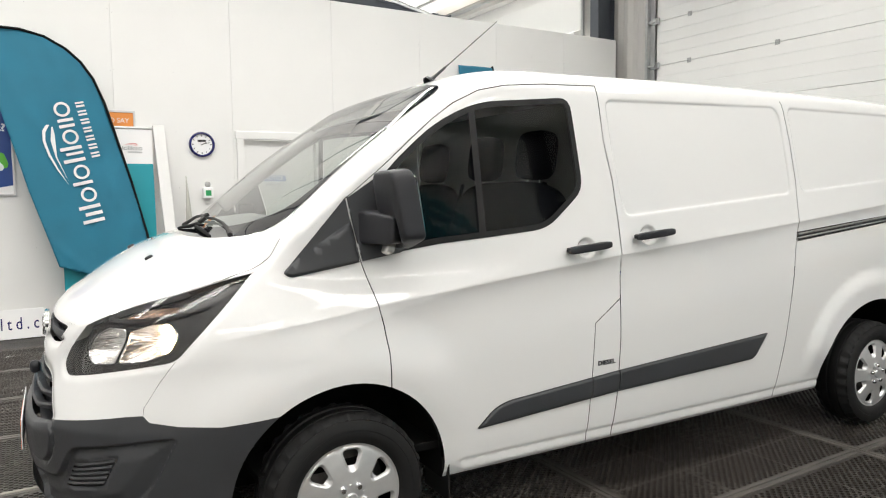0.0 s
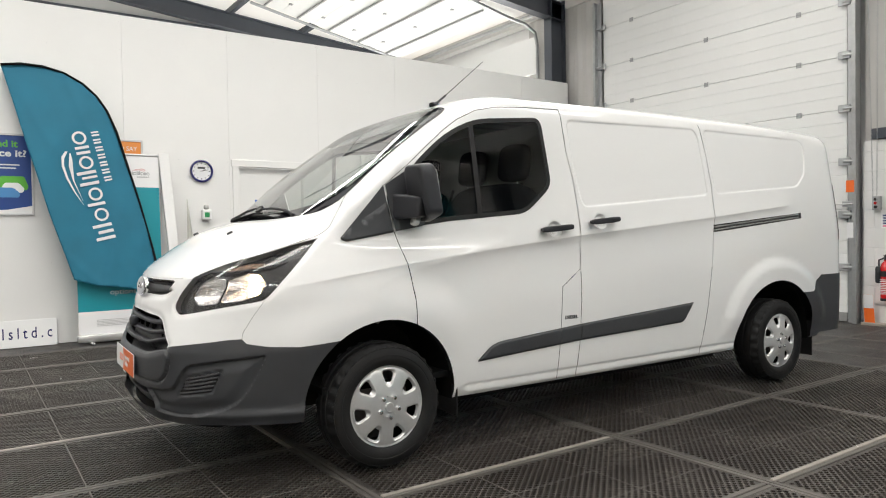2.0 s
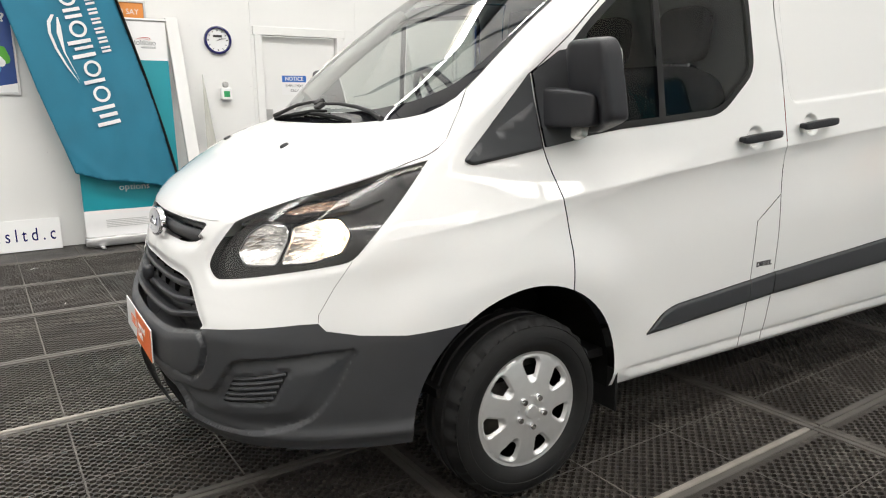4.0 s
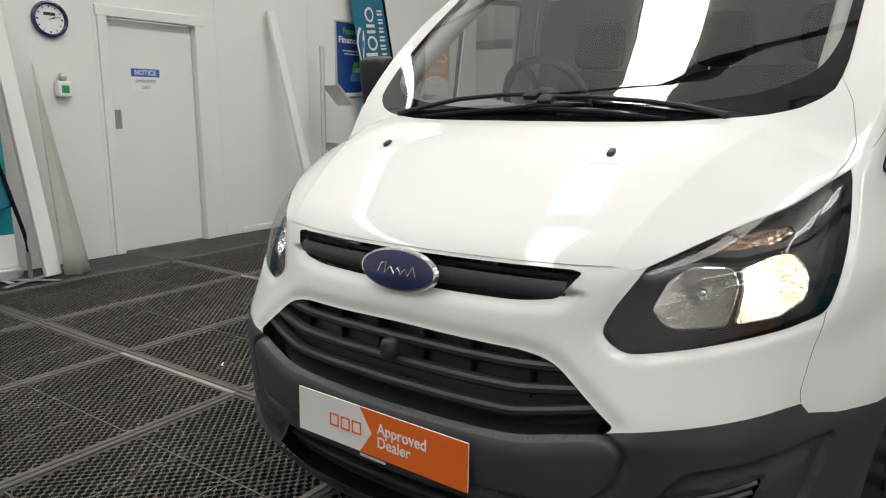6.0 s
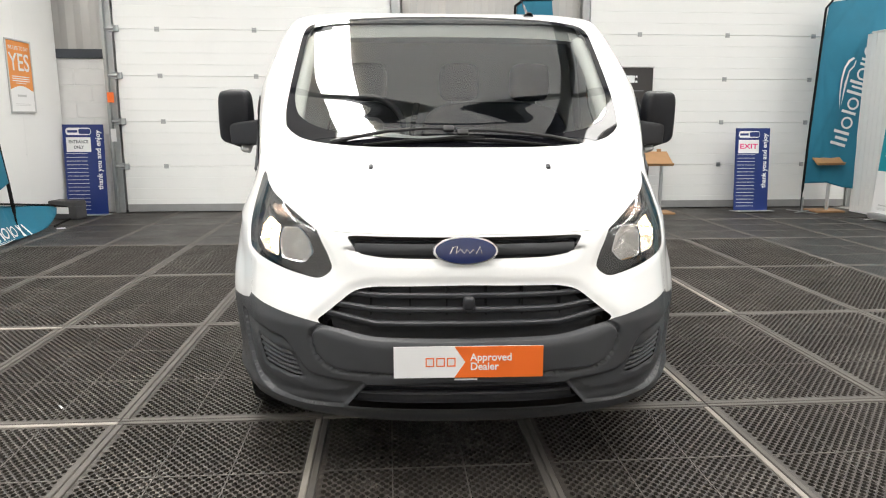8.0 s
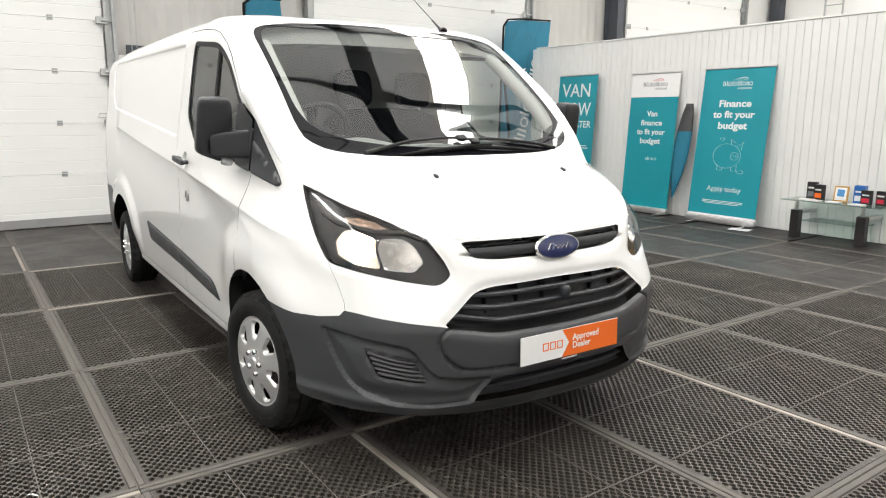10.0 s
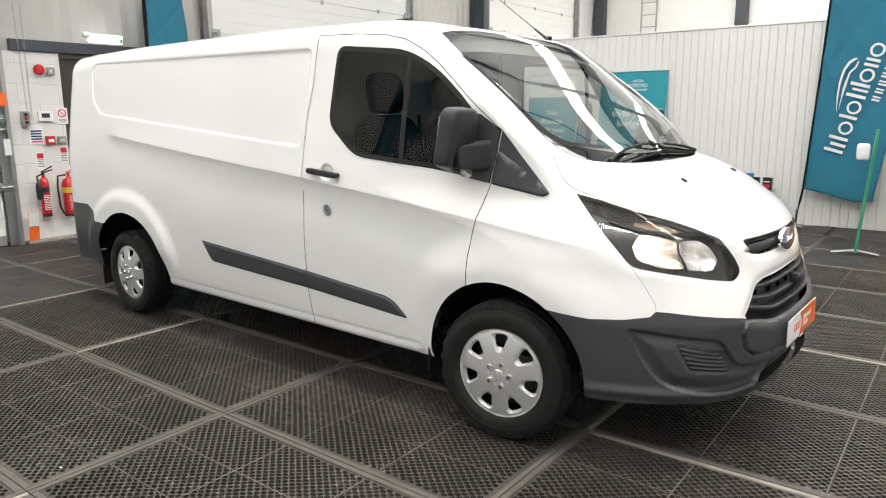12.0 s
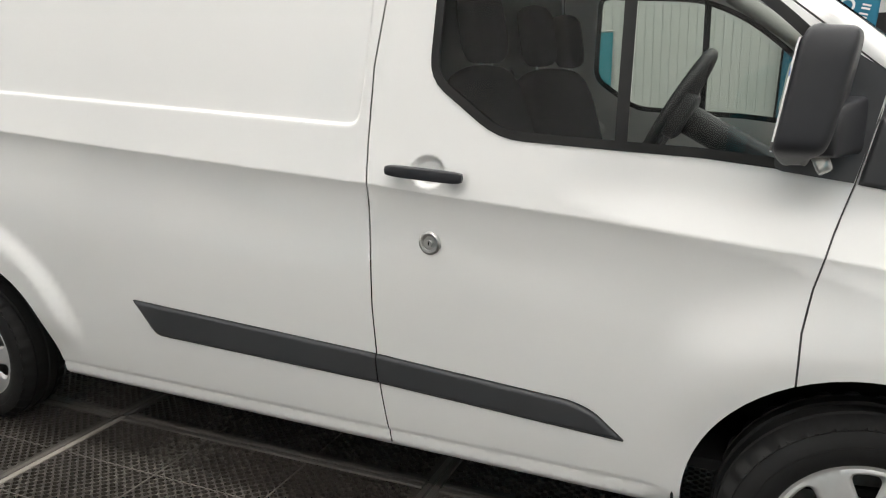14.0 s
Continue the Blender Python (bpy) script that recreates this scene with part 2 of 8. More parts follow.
# ---------------------------------------------------------------- materials
def mat(name, color, rough=0.5, metal=0.0, spec=0.5, coat=0.0, var=0.0, scale=8.0, bump=0.0, bump_scale=60.0, rvar=0.0, emit=None, stains=0.0, tint=(1, 1, 1)):
    """A surface with grain and broader wear: var changes its tone, rvar its gloss, stains lay uneven marks over it."""
    m = bpy.data.materials.new(name)
    m.use_nodes = True
    nt = m.node_tree
    p = nt.nodes["Principled BSDF"]
    p.inputs["Base Color"].default_value = (*color, 1)
    p.inputs["Roughness"].default_value = rough
    p.inputs["Metallic"].default_value = metal
    p.inputs["Specular IOR Level"].default_value = spec
    p.inputs["Coat Weight"].default_value = coat
    p.inputs["Coat Roughness"].default_value = 0.03
    L = nt.links.new
    if var or bump or rvar or stains:
        tc = nt.nodes.new("ShaderNodeTexCoord")
    if var or rvar or stains:
        n1 = nt.nodes.new("ShaderNodeTexNoise")
        n1.inputs["Scale"].default_value, n1.inputs["Detail"].default_value = scale, 6
        n2 = nt.nodes.new("ShaderNodeTexNoise")
        n2.inputs["Scale"].default_value, n2.inputs["Detail"].default_value, n2.inputs["Roughness"].default_value = scale * 0.13, 5, 0.62
        for n in (n1, n2):
            L(tc.outputs["Object"], n.inputs["Vector"])
        add_ = nt.nodes.new("ShaderNodeMath")
        add_.operation = "ADD"
        L(n1.outputs[0], add_.inputs[0])
        L(n2.outputs[0], add_.inputs[1])
        rng = nt.nodes.new("ShaderNodeMapRange")
        rng.inputs[1].default_value, rng.inputs[2].default_value = 0.6, 1.4
        L(add_.outputs[0], rng.inputs[0])
    if var:
        mix = nt.nodes.new("ShaderNodeMix")
        mix.data_type = "RGBA"
        mix.inputs["A"].default_value = (*[c * (1 - var) * t for c, t in zip(color, tint)], 1)
        mix.inputs["B"].default_value = (*[min(1, c * (1 + var)) for c in color], 1)
        L(rng.outputs[0], mix.inputs["Factor"])
        last = mix.outputs["Result"]
        if stains:
            n3 = nt.nodes.new("ShaderNodeTexNoise")
            n3.inputs["Scale"].default_value, n3.inputs["Detail"].default_value, n3.inputs["Roughness"].default_value = scale * 0.4, 9, 0.72
            L(tc.outputs["Object"], n3.inputs["Vector"])
            r3 = nt.nodes.new("ShaderNodeMapRange")
            r3.inputs[1].default_value, r3.inputs[2].default_value, r3.inputs[4].default_value = 0.58, 0.75, stains
            L(n3.outputs[0], r3.inputs[0])
            mx = nt.nodes.new("ShaderNodeMix")
            mx.data_type = "RGBA"
            mx.inputs["B"].default_value = (*[c * 0.45 * t for c, t in zip(color, (1, 0.93, 0.82))], 1)
            L(last, mx.inputs["A"])
            L(r3.outputs[0], mx.inputs["Factor"])
            last = mx.outputs["Result"]
        L(last, p.inputs["Base Color"])
    if rvar:
        rr = nt.nodes.new("ShaderNodeMapRange")
        rr.inputs[1].default_value, rr.inputs[2].default_value = 0.6, 1.4
        rr.inputs[3].default_value, rr.inputs[4].default_value = max(0.02, rough - rvar), min(1, rough + rvar)
        L(add_.outputs[0], rr.inputs[0])
        L(rr.outputs[0], p.inputs["Roughness"])
    if bump:
        nb = nt.nodes.new("ShaderNodeTexNoise")
        nb.inputs["Scale"].default_value, nb.inputs["Detail"].default_value = bump_scale, 4
        L(tc.outputs["Object"], nb.inputs["Vector"])
        b = nt.nodes.new("ShaderNodeBump")
        b.inputs["Strength"].default_value, b.inputs["Distance"].default_value = bump, 0.002
        L(nb.outputs[0], b.inputs["Height"])
        L(b.outputs[0], p.inputs["Normal"])
    if emit:
        p.inputs["Emission Color"].default_value = (*emit[:3], 1)
        p.inputs["Emission Strength"].default_value = emit[3]
    return m


def pane_mat(name, tint, ior, rough=0.0):
    """A thin sheet of glass: clear through, with its mirror image on top by Fresnel."""
    m = bpy.data.materials.new(name)
    m.use_nodes = True
    nt = m.node_tree
    nt.nodes.remove(nt.nodes["Principled BSDF"])
    t, g, f, x, pw, ma = (nt.nodes.new(k) for k in ("ShaderNodeBsdfTransparent", "ShaderNodeBsdfGlossy", "ShaderNodeLayerWeight", "ShaderNodeMixShader", "ShaderNodeMath", "ShaderNodeMath"))
    t.inputs[0].default_value = (*tint, 1)
    g.inputs["Roughness"].default_value = rough
    # both faces of the sheet mirror alike: Schlick's curve over the angle
    f.inputs["Blend"].default_value = 0.5
    both_faces = 2 * ((ior - 1) / (ior + 1)) ** 2
    pw.operation, ma.operation = "POWER", "MULTIPLY_ADD"
    pw.inputs[1].default_value = 4.5
    ma.inputs[1].default_value, ma.inputs[2].default_value = 0.95 - both_faces, both_faces
    L = nt.links.new
    L(f.outputs["Facing"], pw.inputs[0])
    L(pw.outputs[0], ma.inputs[0])
    L(ma.outputs[0], x.inputs[0])
    L(t.outputs[0], x.inputs[1])
    L(g.outputs[0], x.inputs[2])
    L(x.outputs[0], nt.nodes["Material Output"].inputs[0])
    return m


paint = mat("white_van_paint", (0.80, 0.80, 0.79), 0.48, spec=0.3, coat=1.0, var=0.008, scale=2.5, rvar=0.03)
grey_plastic = mat("grey_grained_plastic", (0.045, 0.047, 0.051), 0.44, spec=0.5, var=0.14, scale=9, bump=0.16, bump_scale=900, rvar=0.08, stains=0.0)
black_plastic = mat("black_moulded_plastic", (0.026, 0.027, 0.031), 0.42, spec=0.4, var=0.15, scale=20, bump=0.2, bump_scale=900, rvar=0.06)
rubber = mat("black_rubber", (0.012, 0.012, 0.012), 0.55, spec=0.35, var=0.2, scale=30)
black = mat("matt_black", (0.008, 0.008, 0.008), 0.8, spec=0.2, var=0.2, scale=30)
gap_dark = mat("panel_gap_dark", (0.10, 0.10, 0.10), 0.8, spec=0.2, var=0.2, scale=30)
reflector = mat("lamp_reflector", (0.90, 0.89, 0.87), 0.26, metal=1.0, var=0.05, scale=40)
steel = mat("brushed_steel", (0.55, 0.55, 0.54), 0.32, metal=1.0, var=0.1, scale=60, rvar=0.08)
chrome = mat("chrome", (0.82, 0.82, 0.82), 0.06, metal=1.0)
silver = mat("silver_paint", (0.66, 0.66, 0.655), 0.36, metal=0.6, var=0.05, scale=40, coat=0.3, rvar=0.05)
rim_steel = mat("dull_rim", (0.20, 0.19, 0.18), 0.55, metal=0.7, var=0.3, scale=40, stains=0.6)
tyre_rubber = mat("tyre_rubber", (0.012, 0.012, 0.012), 0.66, spec=0.28, var=0.25, scale=25, bump=0.25, bump_scale=300, rvar=0.12)
screen_black = mat("screen_print_black", (0.006, 0.006, 0.008), 0.05, spec=0.4)
lamp_black = mat("lamp_housing", (0.022, 0.021, 0.021), 0.2, spec=0.5)
red_lens = mat("red_lens", (0.35, 0.01, 0.012), 0.08, coat=0.5)
badge_blue = mat("badge_blue", (0.012, 0.022, 0.10), 0.15, coat=1.0)
plate_white = mat("plate_white", (0.82, 0.82, 0.82), 0.35, var=0.01, scale=10)
orange = mat("orange_print", (0.85, 0.16, 0.022), 0.35, var=0.02, scale=10)
pale_grey = mat("pale_grey_print", (0.55, 0.55, 0.55), 0.5, var=0.05, scale=20)
lamp_glow = mat("halogen_bulb", (1, 0.8, 0.5), 0.3, emit=(1.0, 0.60, 0.29, 50.0))
amber_clear = mat("turn_signal_lens", (0.70, 0.58, 0.50), 0.10, metal=0.85, var=0.2, scale=60)
clear_plastic = mat("clear_plastic", (0.62, 0.62, 0.60), 0.10, metal=0.5, spec=0.6, var=0.25, scale=80)
mirror_mat = mat("mirror_glass", (0.85, 0.86, 0.86), 0.02, metal=1.0)
cab_grey = mat("cab_grey", (0.20, 0.20, 0.195), 0.8, var=0.1, scale=12)
liner_grey = mat("headliner_grey", (0.16, 0.16, 0.155), 0.85, var=0.08, scale=12)
trim_pale = mat("pale_pillar_trim", (0.42, 0.42, 0.40), 0.7, var=0.06, scale=12)
gap_grey = mat("bonnet_gap_grey", (0.55, 0.55, 0.55), 0.7, var=0.1, scale=20)
dash_grey = mat("dash_plastic", (0.20, 0.205, 0.20), 0.6, var=0.15, scale=12, bump=0.2, bump_scale=500)
seat_fabric = mat("seat_fabric", (0.009, 0.0095, 0.012), 0.9, spec=0.0, var=0.08, scale=6)
glass_front = pane_mat("windscreen_glass", (0.78, 0.82, 0.80), 1.72)
glass_side = pane_mat("side_glass", (0.66, 0.70, 0.67), 1.30)
glass_lamp = pane_mat("lamp_glass", (0.93, 0.93, 0.93), 1.36)
table_glass = pane_mat("table_glass", (0.80, 0.90, 0.87), 1.5)

def see_through(m, color, share):
    """Lets some of the light that falls on one side of a sheet out of the other."""
    nt = m.node_tree
    t, x = nt.nodes.new("ShaderNodeBsdfTranslucent"), nt.nodes.new("ShaderNodeMixShader")
    t.inputs[0].default_value = (*color, 1)
    x.inputs[0].default_value = share
    nt.links.new(nt.nodes["Principled BSDF"].outputs[0], x.inputs[1])
    nt.links.new(t.outputs[0], x.inputs[2])
    nt.links.new(x.outputs[0], nt.nodes["Material Output"].inputs[0])


wall_white = mat("white_wall_paint", (0.80, 0.80, 0.785), 0.62, spec=0.35, var=0.025, scale=1.6, bump=0.10, bump_scale=40, rvar=0.08, stains=0.03)
board_white = mat("white_board", (0.76, 0.765, 0.75), 0.45, spec=0.4, var=0.03, scale=3, rvar=0.1, stains=0.05)
brick_white = mat("painted_blockwork", (0.74, 0.735, 0.72), 0.7, spec=0.3, var=0.05, scale=5, bump=0.5, bump_scale=90, stains=0.08)
shutter_white = mat("white_coated_steel", (0.78, 0.785, 0.77), 0.40, spec=0.45, var=0.02, scale=2, rvar=0.08, bump=0.12, bump_scale=160, stains=0.05)
track_steel = mat("galvanised_steel", (0.42, 0.43, 0.43), 0.42, metal=0.85, var=0.15, scale=18, rvar=0.12, stains=0.15)
frame_dark = mat("dark_steel_paint", (0.055, 0.062, 0.075), 0.5, var=0.1, scale=6, rvar=0.1)
pale_cladding = mat("pale_cladding", (0.78, 0.78, 0.765), 0.5, var=0.03, scale=3, rvar=0.1, stains=0.05)
bounce_floor = mat("pale_bounce_floor", (0.52, 0.51, 0.49), 0.7, var=0.1, scale=2, stains=0.2)
cladding = mat("grey_cladding", (0.48, 0.47, 0.45), 0.55, var=0.05, scale=3, rvar=0.1, stains=0.1)
roof_white = mat("roof_lining", (0.84, 0.84, 0.825), 0.6, var=0.05, scale=2, rvar=0.1, stains=0.08)
# translucency added so that the roof's underside comes out bright
see_through(roof_white, (0.94, 0.91, 0.85), 0.82)
door_brown = mat("dark_brown_door", (0.045, 0.038, 0.030), 0.5, var=0.08, scale=5, rvar=0.1)
base_dark = mat("dark_floor_base", (0.02, 0.019, 0.018), 0.85, var=0.3, scale=3)
mat_rubber = mat("floor_mat_rubber", (0.046, 0.040, 0.035), 0.50, spec=0.42, var=0.35, scale=2.2, bump=0.5, bump_scale=220, rvar=0.14, stains=0.35, tint=(1, 0.97, 0.93))
# pale dust caught in the mats, in patches
_nt = mat_rubber.node_tree
_p = _nt.nodes["Principled BSDF"]
_geo = _nt.nodes.new("ShaderNodeNewGeometry")
_fine, _wide, _mul, _cut, _dust = (_nt.nodes.new(k) for k in ("ShaderNodeTexNoise", "ShaderNodeTexNoise", "ShaderNodeMath", "ShaderNodeMapRange", "ShaderNodeMix"))
_fine.inputs["Scale"].default_value, _fine.inputs["Detail"].default_value = 42, 3
_wide.inputs["Scale"].default_value, _wide.inputs["Detail"].default_value = 1.7, 4
_mul.operation = "MULTIPLY"
_cut.inputs[1].default_value, _cut.inputs[2].default_value, _cut.inputs[4].default_value = 0.27, 0.42, 0.6
_dust.data_type = "RGBA"
_dust.inputs["B"].default_value = (0.17, 0.155, 0.135, 1)
for _n in (_fine, _wide):
    _nt.links.new(_geo.outputs["Position"], _n.inputs["Vector"])
_nt.links.new(_fine.outputs[0], _mul.inputs[0])
_nt.links.new(_wide.outputs[0], _mul.inputs[1])
_nt.links.new(_mul.outputs[0], _cut.inputs[0])
_nt.links.new(_p.inputs["Base Color"].links[0].from_socket, _dust.inputs["A"])
_nt.links.new(_cut.outputs[0], _dust.inputs["Factor"])
_nt.links.new(_dust.outputs["Result"], _p.inputs["Base Color"])
strip_rubber = mat("edging_strip_rubber", (0.100, 0.091, 0.082), 0.6, spec=0.35, var=0.35, scale=5, bump=0.35, bump_scale=160, rvar=0.15, stains=0.4)
strip_bare = mat("worn_edging_strip", (0.27, 0.245, 0.215), 0.6, var=0.3, scale=9, stains=0.5)
concrete_grey = mat("grey_kerb", (0.26, 0.26, 0.26), 0.7, var=0.15, scale=5, stains=0.2)

# ---------------------------------------------------------------- the van's skin
# Its own axes: a runs rearwards from the front axle, b to its right-hand side, c up from the ground.
PIV_F, PIV_R, QUARTER = 0.15, 3.85, math.pi / 2


def nose(c):
    return pchip(c, [0.2, 0.27, 0.295, 0.33, 0.37, 0.43, 0.55, 0.62, 0.66, 0.72, 0.80, 0.86, 0.90, 0.95, 1.0, 1.05, 1.1, 1.2, 1.37, 1.9],
                 [-0.92, -0.948, -0.968, -0.982, -0.990, -1.003, -1.008, -1.008, -0.998, -0.972, -0.938, -0.922, -0.912, -0.897, -0.875, -0.845, -0.81, -0.755, -0.73, -0.73])


def swept(b):
    return pchip(b, [0, 0.15, 0.25, 0.37, 0.54, 0.63, 0.70, 0.786, 0.81, 0.84, 0.87, 0.90, 0.93, 0.95, 0.965, 0.98, 1.05],
                 [0, 0.004, 0.012, 0.032, 0.085, 0.13, 0.18, 0.275, 0.32, 0.38, 0.445, 0.52, 0.62, 0.73, 0.86, 1.05, 2.2])


def crown(a):
    return pchip(a, [-1.1, -0.93, -0.90, -0.86, -0.80, -0.70, -0.562, -0.45, -0.33, -0.2, 0, 0.25, 0.45, 0.55, 0.63, 0.75, 0.95, 1.3, 2, 3, 3.8, 4.4],
                 [0.6, 0.885, 0.945, 0.985, 1.03, 1.10, 1.178, 1.216, 1.25, 1.335, 1.48, 1.665, 1.805, 1.868, 1.905, 1.93, 1.948, 1.958, 1.965, 1.962, 1.945, 1.91])


def flank(c):
    return pchip(c, [0.2, 0.26, 0.30, 0.36, 0.45, 0.6, 0.8, 1.0, 1.12, 1.25, 1.4, 1.6, 1.8, 1.9, 2.05],
                 [0.85, 0.895, 0.92, 0.942, 0.95, 0.956, 0.958, 0.955, 0.95, 0.938, 0.92, 0.893, 0.862, 0.846, 0.82])


def hull(a, b, c):
    """Below zero inside the plain body."""
    b = np.abs(b)
    k = pchip(a, [-1.2, -0.5, -0.3, -0.15, 0.0, 0.2, 5], [0.25, 0.25, 0.18, 0.10, 0.06, 0.04, 0.04])
    w = pchip(a, [-1.2, -0.3, -0.1, 0.1, 0.6, 1.2, 5], [1, 1, 0.4, 0.2, 0.25, 0.45, 0.45])
    top = c - crown(a - k * b * b) + 0.9 * w * np.maximum(b - 0.5, 0) ** 2
    front = nose(c) + swept(b + 0.06 * sstep(0.85, 1.15, c)) - a
    side = b - flank(c)
    rear = a - (4.33 - 0.10 * (b / 0.9) ** 4 - 0.06 * sstep(1.0, 1.9, c))
    body = smax(smax(side, front * 0.8, 0.05), rear, 0.12)
    return smax(body, top * 0.85, pchip(a, [-1.2, -0.5, 0, 1, 5], [0.02, 0.03, 0.05, 0.09, 0.09]))


def outermost(fn, hi, lo, n=36):
    """Where fn, followed from hi inwards to lo, first goes below zero."""
    ts = np.linspace(0, 1, n)
    hi, lo = np.broadcast_arrays(np.asarray(hi, float), np.asarray(lo, float))
    v = np.stack([fn(hi + (lo - hi) * t) for t in ts])
    neg = v < 0
    i = np.where(neg.any(0), neg.argmax(0), v.argmin(0))
    i = np.maximum(i, 1)
    p, q = ts[i - 1], ts[i]
    for _ in range(20):
        m = (p + q) / 2
        out = fn(hi + (lo - hi) * m) >= 0
        p, q = np.where(out, m, p), np.where(out, q, m)
    return hi + (lo - hi) * (p + q) / 2


def rays(u):
    """The skin is unrolled: u runs from the nose's middle round the corner, along the side and round to the tail's middle."""
    u = np.asarray(u, float)
    s1, s2 = QUARTER, QUARTER + PIV_R - PIV_F
    oa = np.where(u < s1, PIV_F, np.where(u < s2, PIV_F + u - s1, PIV_R))
    ang = np.where(u < s1, u, np.where(u < s2, QUARTER, QUARTER + u - s2))
    return oa, -np.cos(ang), np.sin(ang)


def plain(u, c):
    oa, da, db = rays(u)
    r = outermost(lambda t: hull(oa + da * t, db * t, c), np.full(np.shape(u), 1.5), np.full(np.shape(u), 0.1))
    return np.stack((oa + da * r, db * r, np.broadcast_to(c, np.shape(u))), -1)


def unrolled(a, b):
    if a < PIV_F:
        return math.atan2(b, PIV_F - a)
    b = abs(b)
    if a < PIV_R:
        return QUARTER + a - PIV_F
    return QUARTER + PIV_R - PIV_F + math.atan2(a - PIV_R, b)


def on_sides(pts):
    a, c = np.array(pts, float).T
    b = outermost(lambda t: hull(a, t, c), np.full(len(a), 1.2), np.full(len(a), 0.2))
    return [(unrolled(x, y), z) for x, y, z in zip(a, b, c)]


def on_fronts(pts):
    b, c = np.array(pts, float).T
    a = outermost(lambda t: hull(t, b, c), np.full(len(b), -1.2), np.full(len(b), 0.2))
    return [(unrolled(x, y), z) for x, y, z in zip(a, b, c)]


def on_side(a, c):
    """(u, c) of the point of the side at a, c."""
    return on_sides([(a, c)])[0]


def on_front(b, c):
    return on_fronts([(b, c)])[0]


def on_top(a, b):
    return outermost(lambda t: hull(a, b, t), np.full(np.shape(a), 2.1), np.full(np.shape(a), 0.8))


def side_line(pts, step=0.03):
    return on_sides(dense(pts, step, False))


def side_poly(pts, step=0.02):
    return on_sides(dense(pts, step))


def front_poly(pts, step=0.02):
    return on_fronts(dense(pts, step))


ARCH_F = rounded([(-0.405 * math.cos(t), 0.335 + 0.405 * math.sin(t)) for t in np.linspace(-0.3, math.pi + 0.3, 40)], 0.0)
ARCH_R = [(3.27 + (0.47 if math.cos(t) > 0 else 0.50) * math.cos(t), 0.335 + 0.43 * math.sin(t)) for t in np.linspace(-0.3, math.pi + 0.3, 44)]
arch_f, arch_r = on_sides(ARCH_F), on_sides(ARCH_R)

# the edge between the skin's sides and its lid: the bonnet's edge, the pillar and the roof's corner
EDGE = [on_front(b, c) for b, c in dense([(0, 0.950), (0.15, 0.950), (0.3, 0.951), (0.42, 0.953), (0.52, 0.957), (0.54, 0.966), (0.57, 0.985), (0.60, 1.003), (0.63, 1.020), (0.66, 1.036), (0.69, 1.051), (0.72, 1.065), (0.745, 1.079), (0.77, 1.099), (0.79, 1.119)], 0.02, False)]
EDGE += [on_side(a, c) for a, c in dense([(-0.275, 1.142), (-0.2, 1.185), (-0.12, 1.255), (-0.05, 1.322), (0.1, 1.452), (0.2, 1.535), (0.3, 1.618), (0.4, 1.698), (0.5, 1.765), (0.62, 1.822), (0.8, 1.860), (1.1, 1.880),
                                          (2, 1.888), (3.3, 1.880), (3.85, 1.866), (4.08, 1.85)], 0.03, False)]
EDGE += [(u, 1.845) for u in np.linspace(EDGE[-1][0] + 0.03, 2 * QUARTER + PIV_R - PIV_F, 40)]
U_END = 2 * QUARTER + PIV_R - PIV_F
SILL = [on_front(b, c) for b, c in dense([(0, 0.276), (0.3, 0.279), (0.55, 0.288), (0.75, 0.302)], 0.03, False)] + [on_side(a, 0.298) for a in np.arange(-0.6, 3.85, 0.04)] + [(u, 0.33) for u in np.linspace(QUARTER + PIV_R - PIV_F + 0.02, U_END, 40)]

# outlines on the skin
head_lamp = EDGE[[i for i, p in enumerate(EDGE) if p[0] >= on_front(0.54, 0.96)[0]][0]:[i for i, p in enumerate(EDGE) if p[1] > 1.139][0]]
head_lamp = [(u, c - 0.004) for u, c in head_lamp] + dense(rounded([on_side(-0.285, 1.138), on_side(-0.385, 1.032), on_side(-0.55, 0.858), on_front(0.74, 0.830), on_front(0.62, 0.803), on_front(0.525, 0.789), on_front(0.474, 0.825), on_front(0.497, 0.88)], [0, 0.06, 0.03, 0.05, 0.05, 0.045, 0.03, 0], 6), 0.015, False)
upper_slot = front_poly(rounded([(-0.02, 0.942), (0.40, 0.944), (0.425, 0.940), (0.385, 0.885), (0.3, 0.872), (-0.02, 0.868)], [0, 0.0, 0.01, 0.02, 0.05, 0]))
grille = front_poly(rounded([(-0.02, 0.782), (0.33, 0.776), (0.40, 0.762), (0.535, 0.655), (0.52, 0.640), (0.35, 0.602), (-0.02, 0.598)], [0, 0.06, 0.05, 0.02, 0.02, 0.05, 0]))
plate_panel = front_poly(rounded([(-0.02, 0.600), (0.35, 0.604), (0.520, 0.640), (0.562, 0.602), (0.540, 0.52), (0.47, 0.472), (-0.02, 0.466)], [0, 0.04, 0.02, 0.03, 0.06, 0.06, 0]))
low_mouth = front_poly(rounded([(-0.02, 0.446), (0.350, 0.434), (0.425, 0.345), (-0.02, 0.343)], [0, 0.008, 0.008, 0]))
fog_panel = dense(rounded([(0.885, 0.610), (0.73, 0.592), (0.575, 0.566), (0.540, 0.51), (0.497, 0.448), (0.412, 0.437), (0.318, 0.430), (0.385, 0.342), (0.50, 0.334), (0.62, 0.346), (0.765, 0.390), (0.825, 0.475)], [0.012, 0.03, 0.04, 0.03, 0.035, 0.02, 0.004, 0.006, 0.03, 0.03, 0.05, 0.04]), 0.012)
